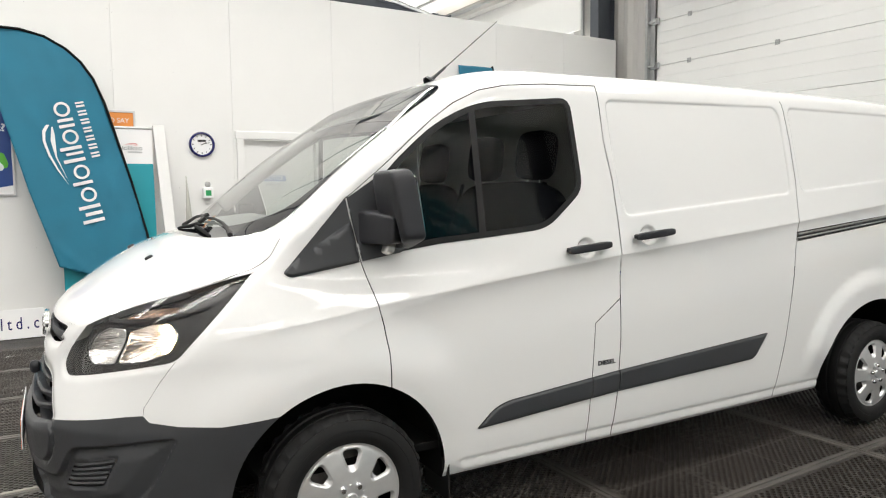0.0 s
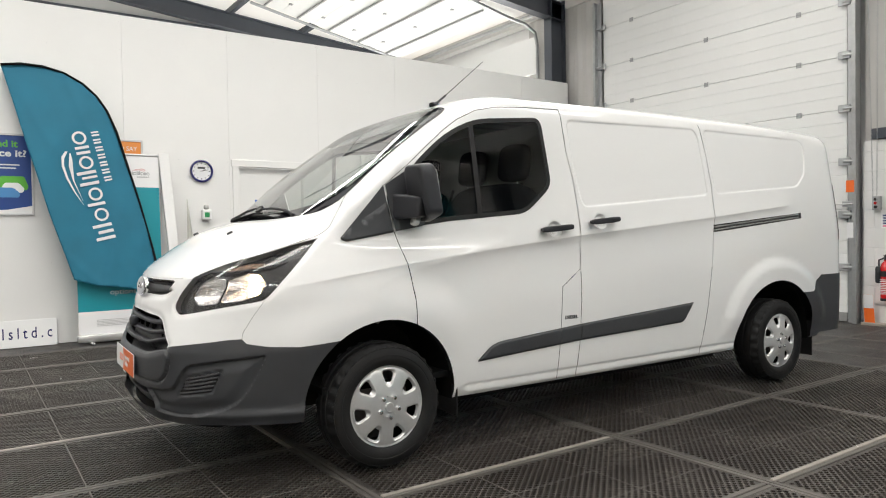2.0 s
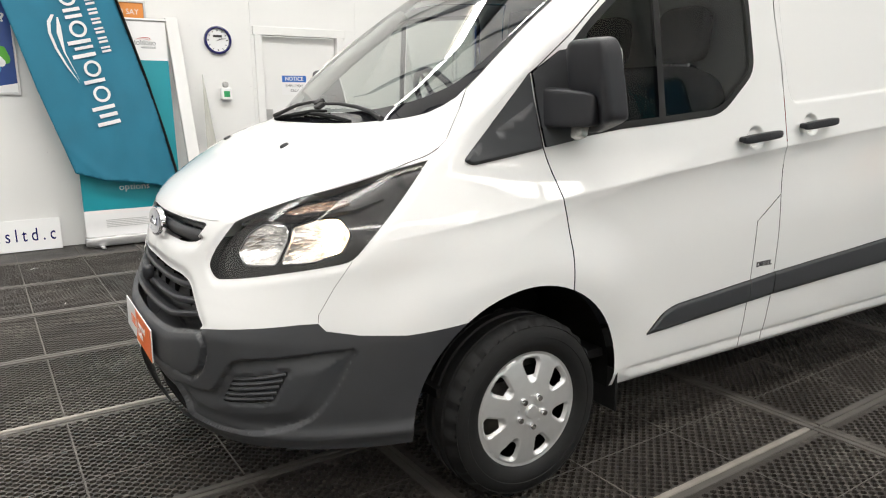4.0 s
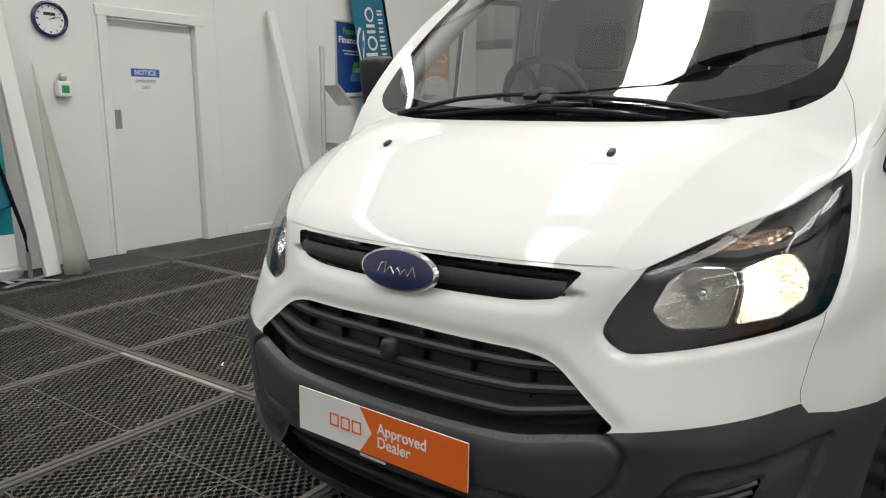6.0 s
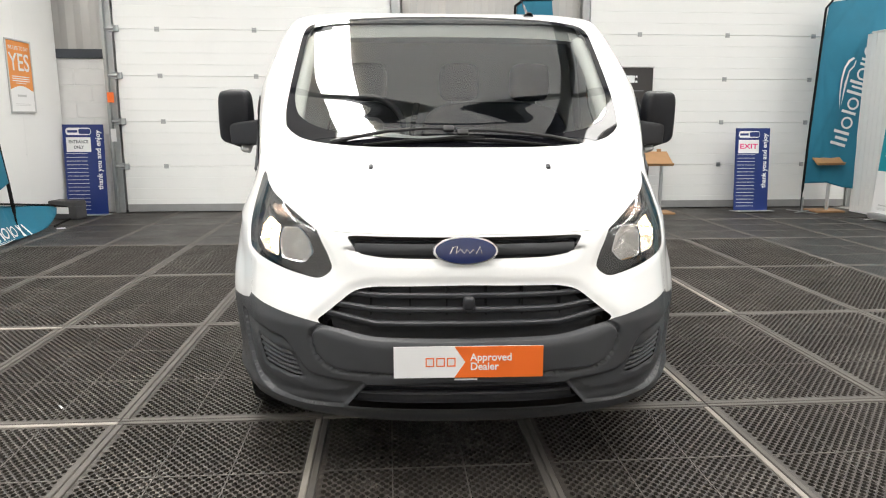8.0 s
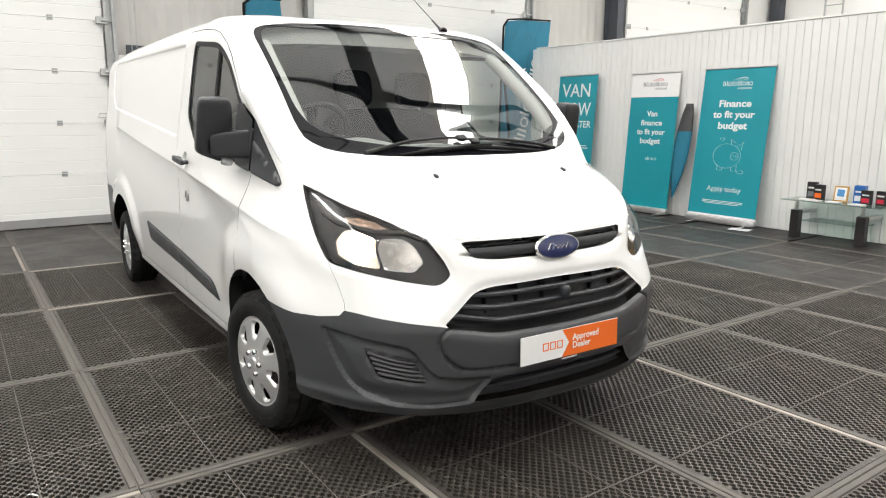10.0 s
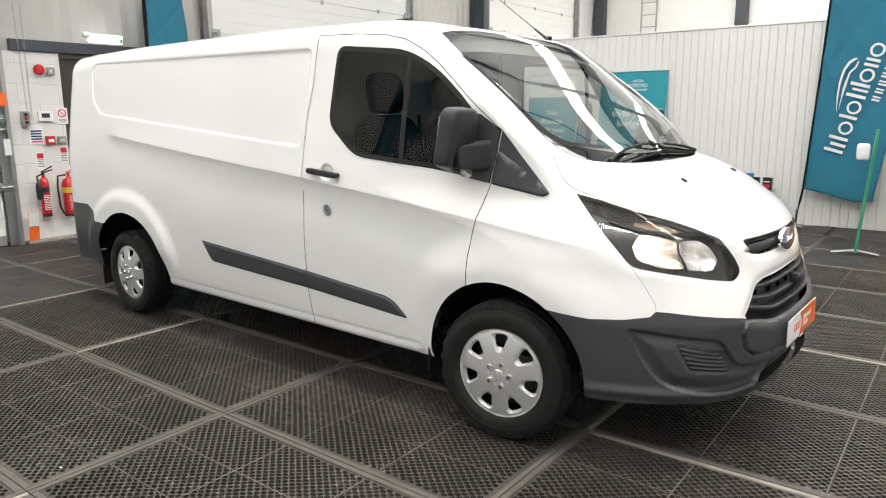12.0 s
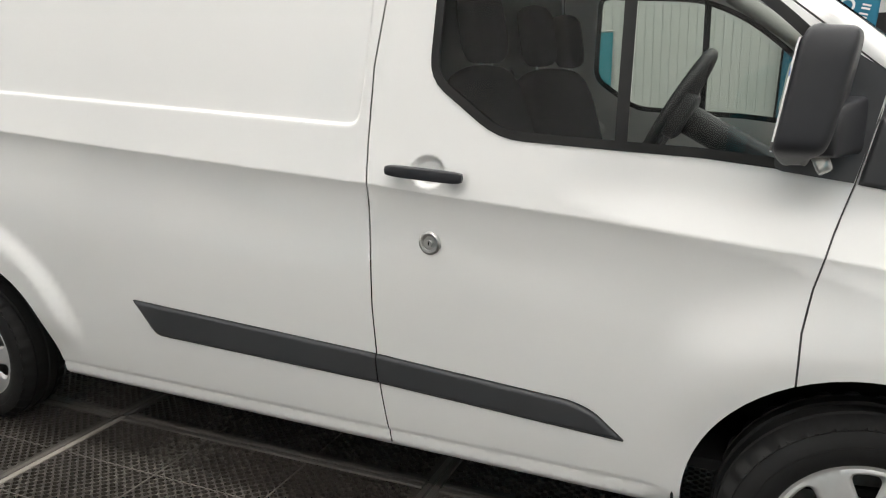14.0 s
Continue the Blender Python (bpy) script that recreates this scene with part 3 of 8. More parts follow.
fog_grille = dense(rounded([(0.725, 0.550), (0.566, 0.514), (0.520, 0.426), (0.678, 0.452)], 0.014), 0.012)
bumper = dense([on_front(-0.03, 0.607), on_front(0.34, 0.609), on_front(0.51, 0.640), on_front(0.545, 0.648), on_front(0.68, 0.668), on_front(0.79, 0.688)], 0.02, False)
bumper += dense([on_side(-0.652, 0.690), on_side(-0.635, 0.668), on_side(-0.55, 0.652), on_side(-0.42, 0.645), on_side(-0.30, 0.655), on_side(-0.2, 0.665)], 0.02, False)
bumper += [on_side(-0.2, 0.1), (-0.03, 0.1)]
rear_bumper = dense([on_side(3.55, 0.66), on_side(3.72, 0.66), on_side(3.80, 0.74)], 0.02, False) + [(QUARTER + PIV_R - PIV_F + t, 0.78) for t in np.linspace(0.02, 1.6, 40)] + [(U_END + 0.1, 0.1), on_side(3.5, 0.1)]
WINDOW = rounded([(1.075, 1.805), (0.60, 1.762), (0.40, 1.668), (0.22, 1.520), (0.105, 1.395), (0.085, 1.17), (0.40, 1.213), (0.90, 1.252), (1.105, 1.41)], [0.06, 0.18, 0.12, 0.12, 0.06, 0.015, 0.02, 0.07, 0.06])
window = side_poly(WINDOW)
pane = side_poly(rounded(inset(WINDOW, 0.024), 0.0))
SAIL = [(0.034, 1.392), (-0.19, 1.130), (-0.165, 1.116), (0.080, 1.160), (0.054, 1.28)]
sail = side_poly(rounded(SAIL, [0.01, 0.012, 0.012, 0.0, 0.0]))
FOOT = rounded([(0.040, 1.392), (0.062, 1.28), (0.090, 1.163), (0.25, 1.190), (0.24, 1.30), (0.195, 1.462), (0.145, 1.462)], [0, 0, 0, 0.02, 0.03, 0.03, 0.01])
foot = side_poly(FOOT)
TRIM = rounded([(2.31, 0.668), (1.29, 0.610), (0.69, 0.565), (0.63, 0.545), (0.545, 0.472), (1.29, 0.515), (2.21, 0.545)], [0.01, 0, 0.05, 0.05, 0.01, 0, 0.03])
trim = side_poly(TRIM)
wing_seam = dense([on_side(-0.55, 0.860), on_side(-0.60, 0.79), on_side(-0.648, 0.715), on_side(-0.652, 0.692)], 0.02, False)[::-1]
GAP = 0.0045
seam_wing = band(dense(wing_seam, 0.012, False), 0.0013)
seam_door_front = band(side_line([(0.028, 1.385), (0.058, 1.28), (0.085, 1.16), (0.118, 1.05), (0.148, 0.93), (0.163, 0.83), (0.165, 0.69)]), GAP)
seam_door_top = band(side_line([(0.028, 1.385), (0.06, 1.408), (0.2, 1.523), (0.3, 1.606), (0.4, 1.686), (0.5, 1.753), (0.62, 1.810), (0.75, 1.838), (0.95, 1.856), (1.236, 1.867)]), 0.004)
seam_door_rear = band(side_line([(1.236, 1.868), (1.246, 1.62), (1.278, 1.45), (1.291, 1.25), (1.295, 1.0), (1.297, 0.75), (1.284, 0.5), (1.262, 0.315)]), GAP)
seam_slide_rear = band(side_line([(2.515, 1.868), (2.545, 1.65), (2.560, 1.45), (2.548, 1.2), (2.518, 0.95), (2.462, 0.62), (2.39, 0.315)]), GAP)
seam_flap = band(side_line([(1.292, 0.93), (1.15, 0.835), (1.135, 0.60), (1.115, 0.315)]), 0.004)
# the lamp's three bowls
bowl_inner = dense(rounded([(0.528, 0.877), (0.562, 0.940), (0.603, 0.972), (0.683, 0.970), (0.692, 0.932), (0.664, 0.848), (0.562, 0.840)], 0.016), 0.012)
bowl_outer = dense(rounded([(0.700, 0.968), (0.775, 0.992), (0.835, 0.990), (0.868, 0.945), (0.850, 0.890), (0.780, 0.862), (0.680, 0.852), (0.704, 0.930)], 0.016), 0.012)
bowl_upper = dense([(0.640, 1.004), (0.712, 1.034), (0.774, 1.046), (0.846, 1.045), (0.855, 1.028), (0.779, 1.009), (0.711, 1.003)], 0.012)
BOWLS = {"bowl_inner": bowl_inner, "bowl_outer": bowl_outer, "bowl_upper": bowl_upper}
rail_slot = side_poly([(2.54, 1.178), (3.62, 1.262), (3.62, 1.222), (2.55, 1.128)])
tail_lamp = dense([on_side(4.16, 1.52), on_side(4.18, 1.50), (QUARTER + PIV_R - PIV_F + 0.55, 1.45), (QUARTER + PIV_R - PIV_F + 0.6, 1.05), (QUARTER + PIV_R - PIV_F + 0.42, 0.95), on_side(4.17, 1.1)], 0.02)

recess_right = [[on_side(a, c) for a, c in [(1.276, 1.805), (1.286, 1.60), (1.308, 1.40), (1.325, 1.283), (3.62, 1.462), (3.75, 1.57), (3.79, 1.79), (3.74, 1.838)]]]
recess_left = [[on_side(a, c) for a, c in [(1.275, 1.81), (1.288, 1.58), (1.318, 1.36), (1.345, 1.288), (2.515, 1.378), (2.512, 1.50), (2.49, 1.79), (2.45, 1.838)]],
               [on_side(a, c) for a, c in [(2.555, 1.838), (2.575, 1.62), (2.60, 1.385), (3.62, 1.462), (3.75, 1.57), (3.79, 1.79), (3.74, 1.838)]]]
RECESS = {1: [dense(rounded(p, 0.045), 0.025) for p in recess_right], -1: [dense(rounded(p, 0.045), 0.025) for p in recess_left]}
scoops = {1: [(1.10, 1.163)], -1: [(1.10, 1.163), (1.465, 1.205)]}
shoulder_line = side_line([(-0.47, 0.912), (-0.2, 0.952), (0.086, 0.992), (0.6, 1.055), (1.29, 1.124), (2.4, 1.216), (3.45, 1.315)])
_sx, _sy = np.array(shoulder_line).T
_ut = np.linspace(0, QUARTER, 200)
_at = plain(_ut, np.full(200, 0.6))[:, 0]


def relief(u, c, side):
    """How far the skin stands out from the plain body: the shoulder, the flares, the pressed panels, the bumper's shapes."""
    a = PIV_F + np.asarray(u, float) - QUARTER
    pts = np.stack((np.ravel(u), np.ravel(c)), 1)
    d = np.zeros(len(pts))
    a, c = np.ravel(a), np.ravel(np.broadcast_to(c, np.shape(u)))
    uu = pts[:, 0]
    gap = c - np.interp(uu, _sx, _sy)
    fade = sstep(_sx[0] - 0.02, _sx[0] + 0.32, uu) * (1 - sstep(_sx[-1] - 0.16, _sx[-1] + 0.10, uu))
    d += fade * 0.015 * np.where(gap < 0, np.exp(gap / 0.034), np.exp(-gap / 0.13))
    d -= fade * 0.004 * np.exp(-((gap + 0.14) / 0.10) ** 2)
    for (ca, cc, rx, ry, h, wide) in ((0.0, 0.335, 0.405, 0.405, 0.028, 0.27), (3.275, 0.335, 0.485, 0.43, 0.026, 0.20)):
        au = np.where(uu < QUARTER, np.interp(uu, _ut, _at), a)
        k = np.hypot((au - ca) / rx, (c - cc) / ry)
        r = (k - 1) * (rx + ry) / 2
        d += h * (1 - sstep(wide * (0.15 if ca < 1 else 0.45), wide, r)) * sstep(-0.5, 0.0, r) * np.where(ca < 1, sstep(0.40, 0.78, c) * (1 - sstep(0.30, 0.62, au)), sstep(0.36, 0.56, c))
    for poly in RECESS[side]:
        d -= 0.0075 * sstep(-0.003, 0.012, depth_in(pts, poly))
    for sa, sc in scoops[side]:
        q = np.hypot((a - sa) / 0.055, (c - sc) / 0.047)
        d -= 0.016 * (1 - sstep(0.62, 1.0, q)) * (uu > QUARTER)
    low = (uu < 2.0) & (c < 0.72)
    if low.any():
        p = pts[low]
        e = np.zeros(len(p))
        fp = depth_in(p, fog_panel)
        e -= 0.015 * sstep(-0.006, 0.0, fp) - 0.012 * sstep(0.004, 0.06, fp)
        e -= 0.006 * sstep(-0.012, 0.0, depth_in(p, fog_grille))
        pp = depth_in(p, plate_panel)
        e += 0.005 * sstep(-0.001, 0.010, pp) - 0.014 * np.exp(-(pp / 0.006) ** 2)
        e += 0.012 * np.exp(-((p[:, 1] - 0.345) / 0.022) ** 2) * (1 - sstep(1.2, 1.6, p[:, 0]))
        d[low] += e
    # the cove above and below the grille and round the lamps
    up = (uu < 1.6) & (c > 0.55) & (c < 1.15)
    if up.any():
        p = pts[up]
        e = -0.010 * np.exp(-(np.minimum(depth_in(p, grille), 0) / 0.02) ** 2)
        e -= 0.006 * np.exp(-(np.minimum(depth_in(p, head_lamp), 0) / 0.015) ** 2)
        e -= 0.012 * np.exp(-(np.minimum(depth_in(p, upper_slot), 0) / 0.02) ** 2) * (p[:, 1] < 0.90)
        d[up] += e
    d += 0.007 * sstep(0.002, 0.014, depth_in(pts, trim))
    d += 0.007 * np.exp(-((c - 0.318) / 0.014) ** 2) * (uu > 1.9)
    d -= 0.0045 * np.exp(-((c - 0.352) / 0.006) ** 2) * (uu > 1.9) * (c < 0.4)
    # the fold across the corner trim
    ins = depth_in(pts, sail)
    d += 0.010 * sstep(0.0, 0.010, ins) * sstep(-0.004, 0.008, 1.205 + (a + 0.12) * 0.62 - c)
    return d.reshape(np.shape(u))


def skin(u, c, side, out=0.0):
    """Points of the finished skin, pushed out by out, and their normals."""
    e = 2e-3
    p = plain(u, c)
    pu = (plain(u + e, c) - plain(u - e, c)) / (2 * e)
    pc = (plain(u, c + e) - plain(u, c - e)) / (2 * e)
    n = np.cross(pc, pu)
    n /= np.maximum(np.linalg.norm(n, axis=-1, keepdims=True), 1e-9)
    flip = np.sum(n * np.stack(rays(u)[1:] + (0 * u,), -1), -1) < 0
    n = np.where(flip[..., None], -n, n)
    d0 = relief(u, c, side)
    du = (relief(u + e, c, side) - relief(u - e, c, side)) / (2 * e)
    dc = (relief(u, c + e, side) - relief(u, c - e, side)) / (2 * e)
    tu, tc = pu + n * du[..., None], pc + n * dc[..., None]
    m = np.cross(tc, tu)
    m /= np.maximum(np.linalg.norm(m, axis=-1, keepdims=True), 1e-9)
    m = np.where((np.sum(m * n, -1) < 0)[..., None], -m, m)
    return p + n * (d0 + out)[..., None], m


def shell(name, pts, nrm, tris, material, parent, label=""):
    """One panel with its own normals."""
    used = np.unique(tris)
    back = np.full(len(pts), -1)
    back[used] = np.arange(len(used))
    p, n, t = pts[used], nrm[used], back[tris]
    g = np.cross(p[t[:, 1]] - p[t[:, 0]], p[t[:, 2]] - p[t[:, 0]])
    turn = np.sum(g * n[t].mean(1), 1) < 0
    t[turn] = t[turn][:, ::-1]
    me = mesh_from(name, p, t, True)
    me.normals_split_custom_set_from_vertices([tuple(v) for v in n])
    return add(name, me, material, parent, label)


van = thing("panel_van", pose(0.975, 3.318, 0, 0, 0, -1.75), "white panel van with dark grey bumpers and lit headlights", "van")


def build_side(side):
    """All the panels of one side: 1 the driver's right-hand side, -1 the left."""
    loops = [(EDGE, False), (SILL, False), (arch_f, True), (arch_r, True), (head_lamp, True), (upper_slot, True), (grille, True), (low_mouth, True), (bumper, True),
             (window, True), (pane, True), (sail, True), (foot, True), (trim, True), (dense(inset(trim, 0.008), 0.02), True), (dense(inset(trim, 0.015), 0.02), True), (rear_bumper, True), (tail_lamp, True), *[([(u, c + o) for u, c in shoulder_line], False) for o in (-0.10, -0.07, -0.045, -0.026, -0.012, -0.004, 0.0, 0.006, 0.018, 0.04, 0.075, 0.12)], (plate_panel, True), (fog_panel, True), (fog_grille, True), (dense(inset(fog_panel, -0.013), 0.012), True), (dense(inset(plate_panel, 0.012), 0.012), True), (dense(inset(fog_panel, -0.006), 0.012), True), *[(dense(inset(head_lamp, -o), 0.012), True) for o in (0.006, 0.013, 0.022, 0.034)], *[(dense(inset(grille, -o), 0.014), True) for o in (0.008, 0.02, 0.035)]]
    seams = [seam_door_front, seam_door_top, seam_door_rear, seam_wing] + ([seam_slide_rear, seam_flap, rail_slot] if side < 0 else [])
    fold = side_line([(-0.20, 1.155), (0.09, 1.335)], 0.015)
    loops += [([(u, c + o) for u, c in fold], False) for o in (-0.010, -0.004, 0.002, 0.006)] + [(dense(inset(sail, o), 0.015), True) for o in (0.005, 0.011)]
    loops += [(s, True) for s in seams] + [(p, True) for p in BOWLS.values()]
    loops += [(side_line([(0.40, z), (2.78, z)], 0.05), False) for z in (0.305, 0.318, 0.332, 0.343, 0.352, 0.361, 0.372)]
    loops += [(dense(inset(p, o), 0.025), True) for p in RECESS[side] for o in (-0.009, -0.002, 0.005, 0.012, 0.020)]
    mid_split = dense([on_side(0.575, 1.80), on_side(0.585, 1.21)], 0.03, False)
    bar = band(mid_split, 0.03)
    loops.append((bar, True))
    loops = [([(max(u, 0.0), c) for u, c in l], closed) for l, closed in loops]
    gu, gc = np.meshgrid(np.arange(0.0, U_END, 0.030), np.arange(0.27, 1.93, 0.027))
    fu, fc = np.meshgrid(np.arange(0.0, 1.55, 0.0105), np.arange(0.28, 1.15, 0.0105))
    hu, hc = np.meshgrid(np.arange(on_side(0.98, 1.1)[0], on_side(1.24, 1.1)[0] + (0.37 if side < 0 else 0), 0.0055), np.arange(1.09, 1.27, 0.0055))
    grid = np.concatenate([np.stack((x.ravel(), y.ravel()), 1) for x, y in ((gu, gc), (fu, fc), (hu, hc))])
    jitter = np.random.RandomState(3).uniform(-0.0012, 0.0012, grid.shape)
    jitter[:, 0] *= grid[:, 0] > 0
    v, f = triangulate(grid + jitter, loops)
    mid = v[f].mean(1)
    top = np.interp(mid[:, 0], *np.array(sorted(EDGE)).T)
    low = np.interp(mid[:, 0], *np.array(sorted(SILL)).T)
    keep = (mid[:, 1] < top) & (mid[:, 1] > low) & (mid[:, 0] > 0) & ~inside(mid, arch_f) & ~inside(mid, arch_r)
    f, mid = f[keep], mid[keep]
    kind = np.full(len(f), "body", dtype=object)
    line_r = side_line([(1.235, 1.9), (1.236, 1.868), (1.246, 1.62), (1.278, 1.45), (1.291, 1.25), (1.295, 1.0), (1.297, 0.75), (1.284, 0.5), (1.262, 0.3)])
    line_f = side_line([(0.02, 1.39), (0.058, 1.28), (0.085, 1.16), (0.118, 1.05), (0.148, 0.93), (0.163, 0.83), (0.165, 0.3)])
    line_t = np.array(side_line([(0.028, 1.385), (0.06, 1.408), (0.2, 1.523), (0.3, 1.606), (0.4, 1.686), (0.5, 1.753), (0.62, 1.810), (0.75, 1.838), (0.95, 1.856), (1.236, 1.867)]))
    right_of = lambda ln, m: m[:, 0] > np.interp(m[:, 1], np.array(ln)[::-1, 1], np.array(ln)[::-1, 0])
    in_door = right_of(line_f, mid) & ~right_of(line_r, mid) & (mid[:, 1] < np.interp(mid[:, 0], line_t[:, 0], line_t[:, 1], left=0, right=0))
    kind[in_door] = "door"
    if side < 0:
        line_s = side_line([(2.515, 1.868), (2.545, 1.65), (2.560, 1.45), (2.548, 1.2), (2.518, 0.95), (2.462, 0.62), (2.39, 0.3)])
        slide = right_of(line_r, mid) & ~right_of(line_s, mid) & (mid[:, 1] < 1.868)
        kind[slide] = "slide"
    kind[(kind == "body") & (mid[:, 1] < 0.99) & (mid[:, 0] < np.interp(mid[:, 1], [p[1] for p in wing_seam], [p[0] for p in wing_seam]))] = "fascia"
    for name, poly in (("rear_bumper", rear_bumper), ("bumper", bumper), ("fog", fog_grille), ("mouth", low_mouth), ("lamp", head_lamp), ("slot", upper_slot), ("grille", grille), ("rubber", window), ("pane", pane), ("foot", foot), ("sail", sail), ("tail", tail_lamp)):
        poly = [(u if u > 0.001 else -0.05, c) for u, c in poly]
        kind[inside(mid, poly)] = name
    kind[inside(mid, trim)] = "trim"
    kind[inside(mid, bar) & (kind == "pane")] = "rubber"
    for name, poly in BOWLS.items():
        kind[inside(mid, poly) & (kind == "lamp")] = name
    for k, s in enumerate(seams):
        hit = inside(mid, s) & (kind != "lamp") & (kind != "sail") & (kind != "foot") & (kind != "rubber")
        kind[hit & ~np.isin(kind, list(BOWLS))] = "seam%d" % k
    if side < 0:
        kind[inside(mid, rail_slot)] = "rail"
    u, c = v[:, 0], v[:, 1]
    flip = np.array((1, side, 1))
    cache = {}

    def put(name, which, material, parent, out=0.0, label=""):
        if not cache:
            cache["p"], cache["n"] = (w * flip for w in skin(u, c, side))
        sel = f[np.isin(kind, which)]
        return shell(name, cache["p"] + cache["n"] * out, cache["n"], sel, material, parent, label) if len(sel) else None
    body = put("side_panel", ["body"], paint, van)
    put("front_fascia", ["fascia"], paint, van)
    door = put("front_door", ["door"], paint, van)
    if side < 0:
        put("sliding_door", ["slide"], paint, van)
        put("rail_slot", ["rail"], gap_dark, van, -0.016)
    put("front_bumper", ["bumper"], grey_plastic, van, 0.0, "dark grey plastic bumper with scuffs")
    put("fog_recess", ["fog"], black_plastic, van, -0.010)
    put("rear_bumper", ["rear_bumper"], grey_plastic, van, 0.004, "dark grey plastic bumper")
    put("side_moulding", ["trim"], grey_plastic, van, 0.004, "dark grey plastic moulding")
    put("window_seal", ["rubber"], rubber, door, 0.002, "black rubber seal")
    put("door_glass", ["pane"], glass_side, door, -0.006, "tinted glass").visible_shadow = False
    put("quarter_trim", ["sail"], grey_plastic, van, 0.004, "dark grey plastic corner trim")
    put("mirror_panel", ["foot"], grey_plastic, door, 0.012, "dark grey mirror mounting panel")
    for k in range(len(seams)):
        put("panel_gap", ["seam%d" % k], gap_dark, van, -0.006)
    put("tail_lamp", ["tail"], red_lens, van, 0.004, "red tail lamp")
    put("grille_back", ["grille", "mouth"], black_plastic, van, -0.055)
    put("slot_back", ["slot"], black_plastic, van, -0.032)
    lens = put("headlight_lens", ["lamp"] + list(BOWLS), glass_lamp, None, 0.001)
    lens.visible_shadow = False
    bowl = put("headlight_housing", ["lamp"], lamp_black, None, -0.028)
    return door, lens, bowl, v, f, kind


SIDES = {s: build_side(s) for s in (1, -1)}

# ---------------------------------------------------------------- the van's lid: bonnet, windscreen, roof
def surface_point(u, c):
    return plain(np.array([u]), np.array([c]))[0]


_edge3 = np.array([surface_point(u, c) for u, c in EDGE if u < U_END - 0.01])
edge_plan = [(p[0], p[1]) for p in _edge3]
_tip = [i for i, p in enumerate(EDGE) if p[1] > 1.139][0]
half_bonnet = edge_plan[:_tip] + dense([edge_plan[_tip - 1], (-0.215, 0.812), (-0.15, 0.788), (-0.10, 0.752)], 0.02, False)[1:]
WS_BASE = [(-0.10, 0.752), (-0.135, 0.744), (-0.165, 0.720), (-0.20, 0.680), (-0.24, 0.618), (-0.29, 0.535), (-0.33, 0.44), (-0.36, 0.32), (-0.378, 0.19), (-0.386, 0.0)]
half_screen = WS_BASE[::-1] + dense([(-0.05, 0.757), (0.0, 0.757), (0.2, 0.750), (0.44, 0.742), (0.49, 0.734), (0.52, 0.715), (0.538, 0.68), (0.565, 0.5), (0.585, 0.25), (0.592, 0.0)], 0.02, False)


def both(half):
    return half + [(a, -b) for a, b in half[::-1] if abs(b) > 1e-6]


lid_outline = both(edge_plan) if edge_plan[0][1] > 1e-6 else edge_plan + [(a, -b) for a, b in edge_plan[::-1] if b > 1e-6]
bonnet_poly = both(half_bonnet + dense(WS_BASE, 0.02, False)[1:])
screen_poly = both(half_screen)
glass_poly = both(rounded([(-0.298, -0.0), (-0.288, 0.2), (-0.252, 0.40), (-0.192, 0.590), (-0.10, 0.698), (0.0, 0.728), (0.43, 0.716), (0.508, 0.69), (0.542, 0.48), (0.56, 0.25), (0.566, 0.0)], [0, 0.03, 0.06, 0.09, 0.07, 0.06, 0.06, 0.05, 0.05, 0.05, 0]))
bonnet_gap = band(half_bonnet[_tip - 2:], 0.0024)


def bonnet_rib(a):
    return np.interp(a, [-0.90, -0.824, -0.777, -0.645, -0.462, -0.217, 0.0], [0.462, 0.474, 0.486, 0.530, 0.585, 0.642, 0.69])



def lid_height(a, b):
    z = on_top(a, b)
    # a raised middle of the bonnet with a soft rib on each side
    w = sstep(-0.885, -0.78, a) * (1 - sstep(-0.34, -0.20, a))
    r = np.abs(b) - bonnet_rib(a)
    z = z - w * 0.011 * np.where(r < 0, 0, 1 - np.exp(-r / 0.035)) * (1 - 0.6 * sstep(0.08, 0.2, r))
    # pressed ribs in the roof
    rib = 0.5 + 0.5 * np.cos(np.clip(np.abs(b), 0, 0.62) / 0.62 * 2 * math.pi * 3)
    return z - 0.004 * rib * sstep(0.9, 1.0, a) * (1 - sstep(4.0, 4.1, a))


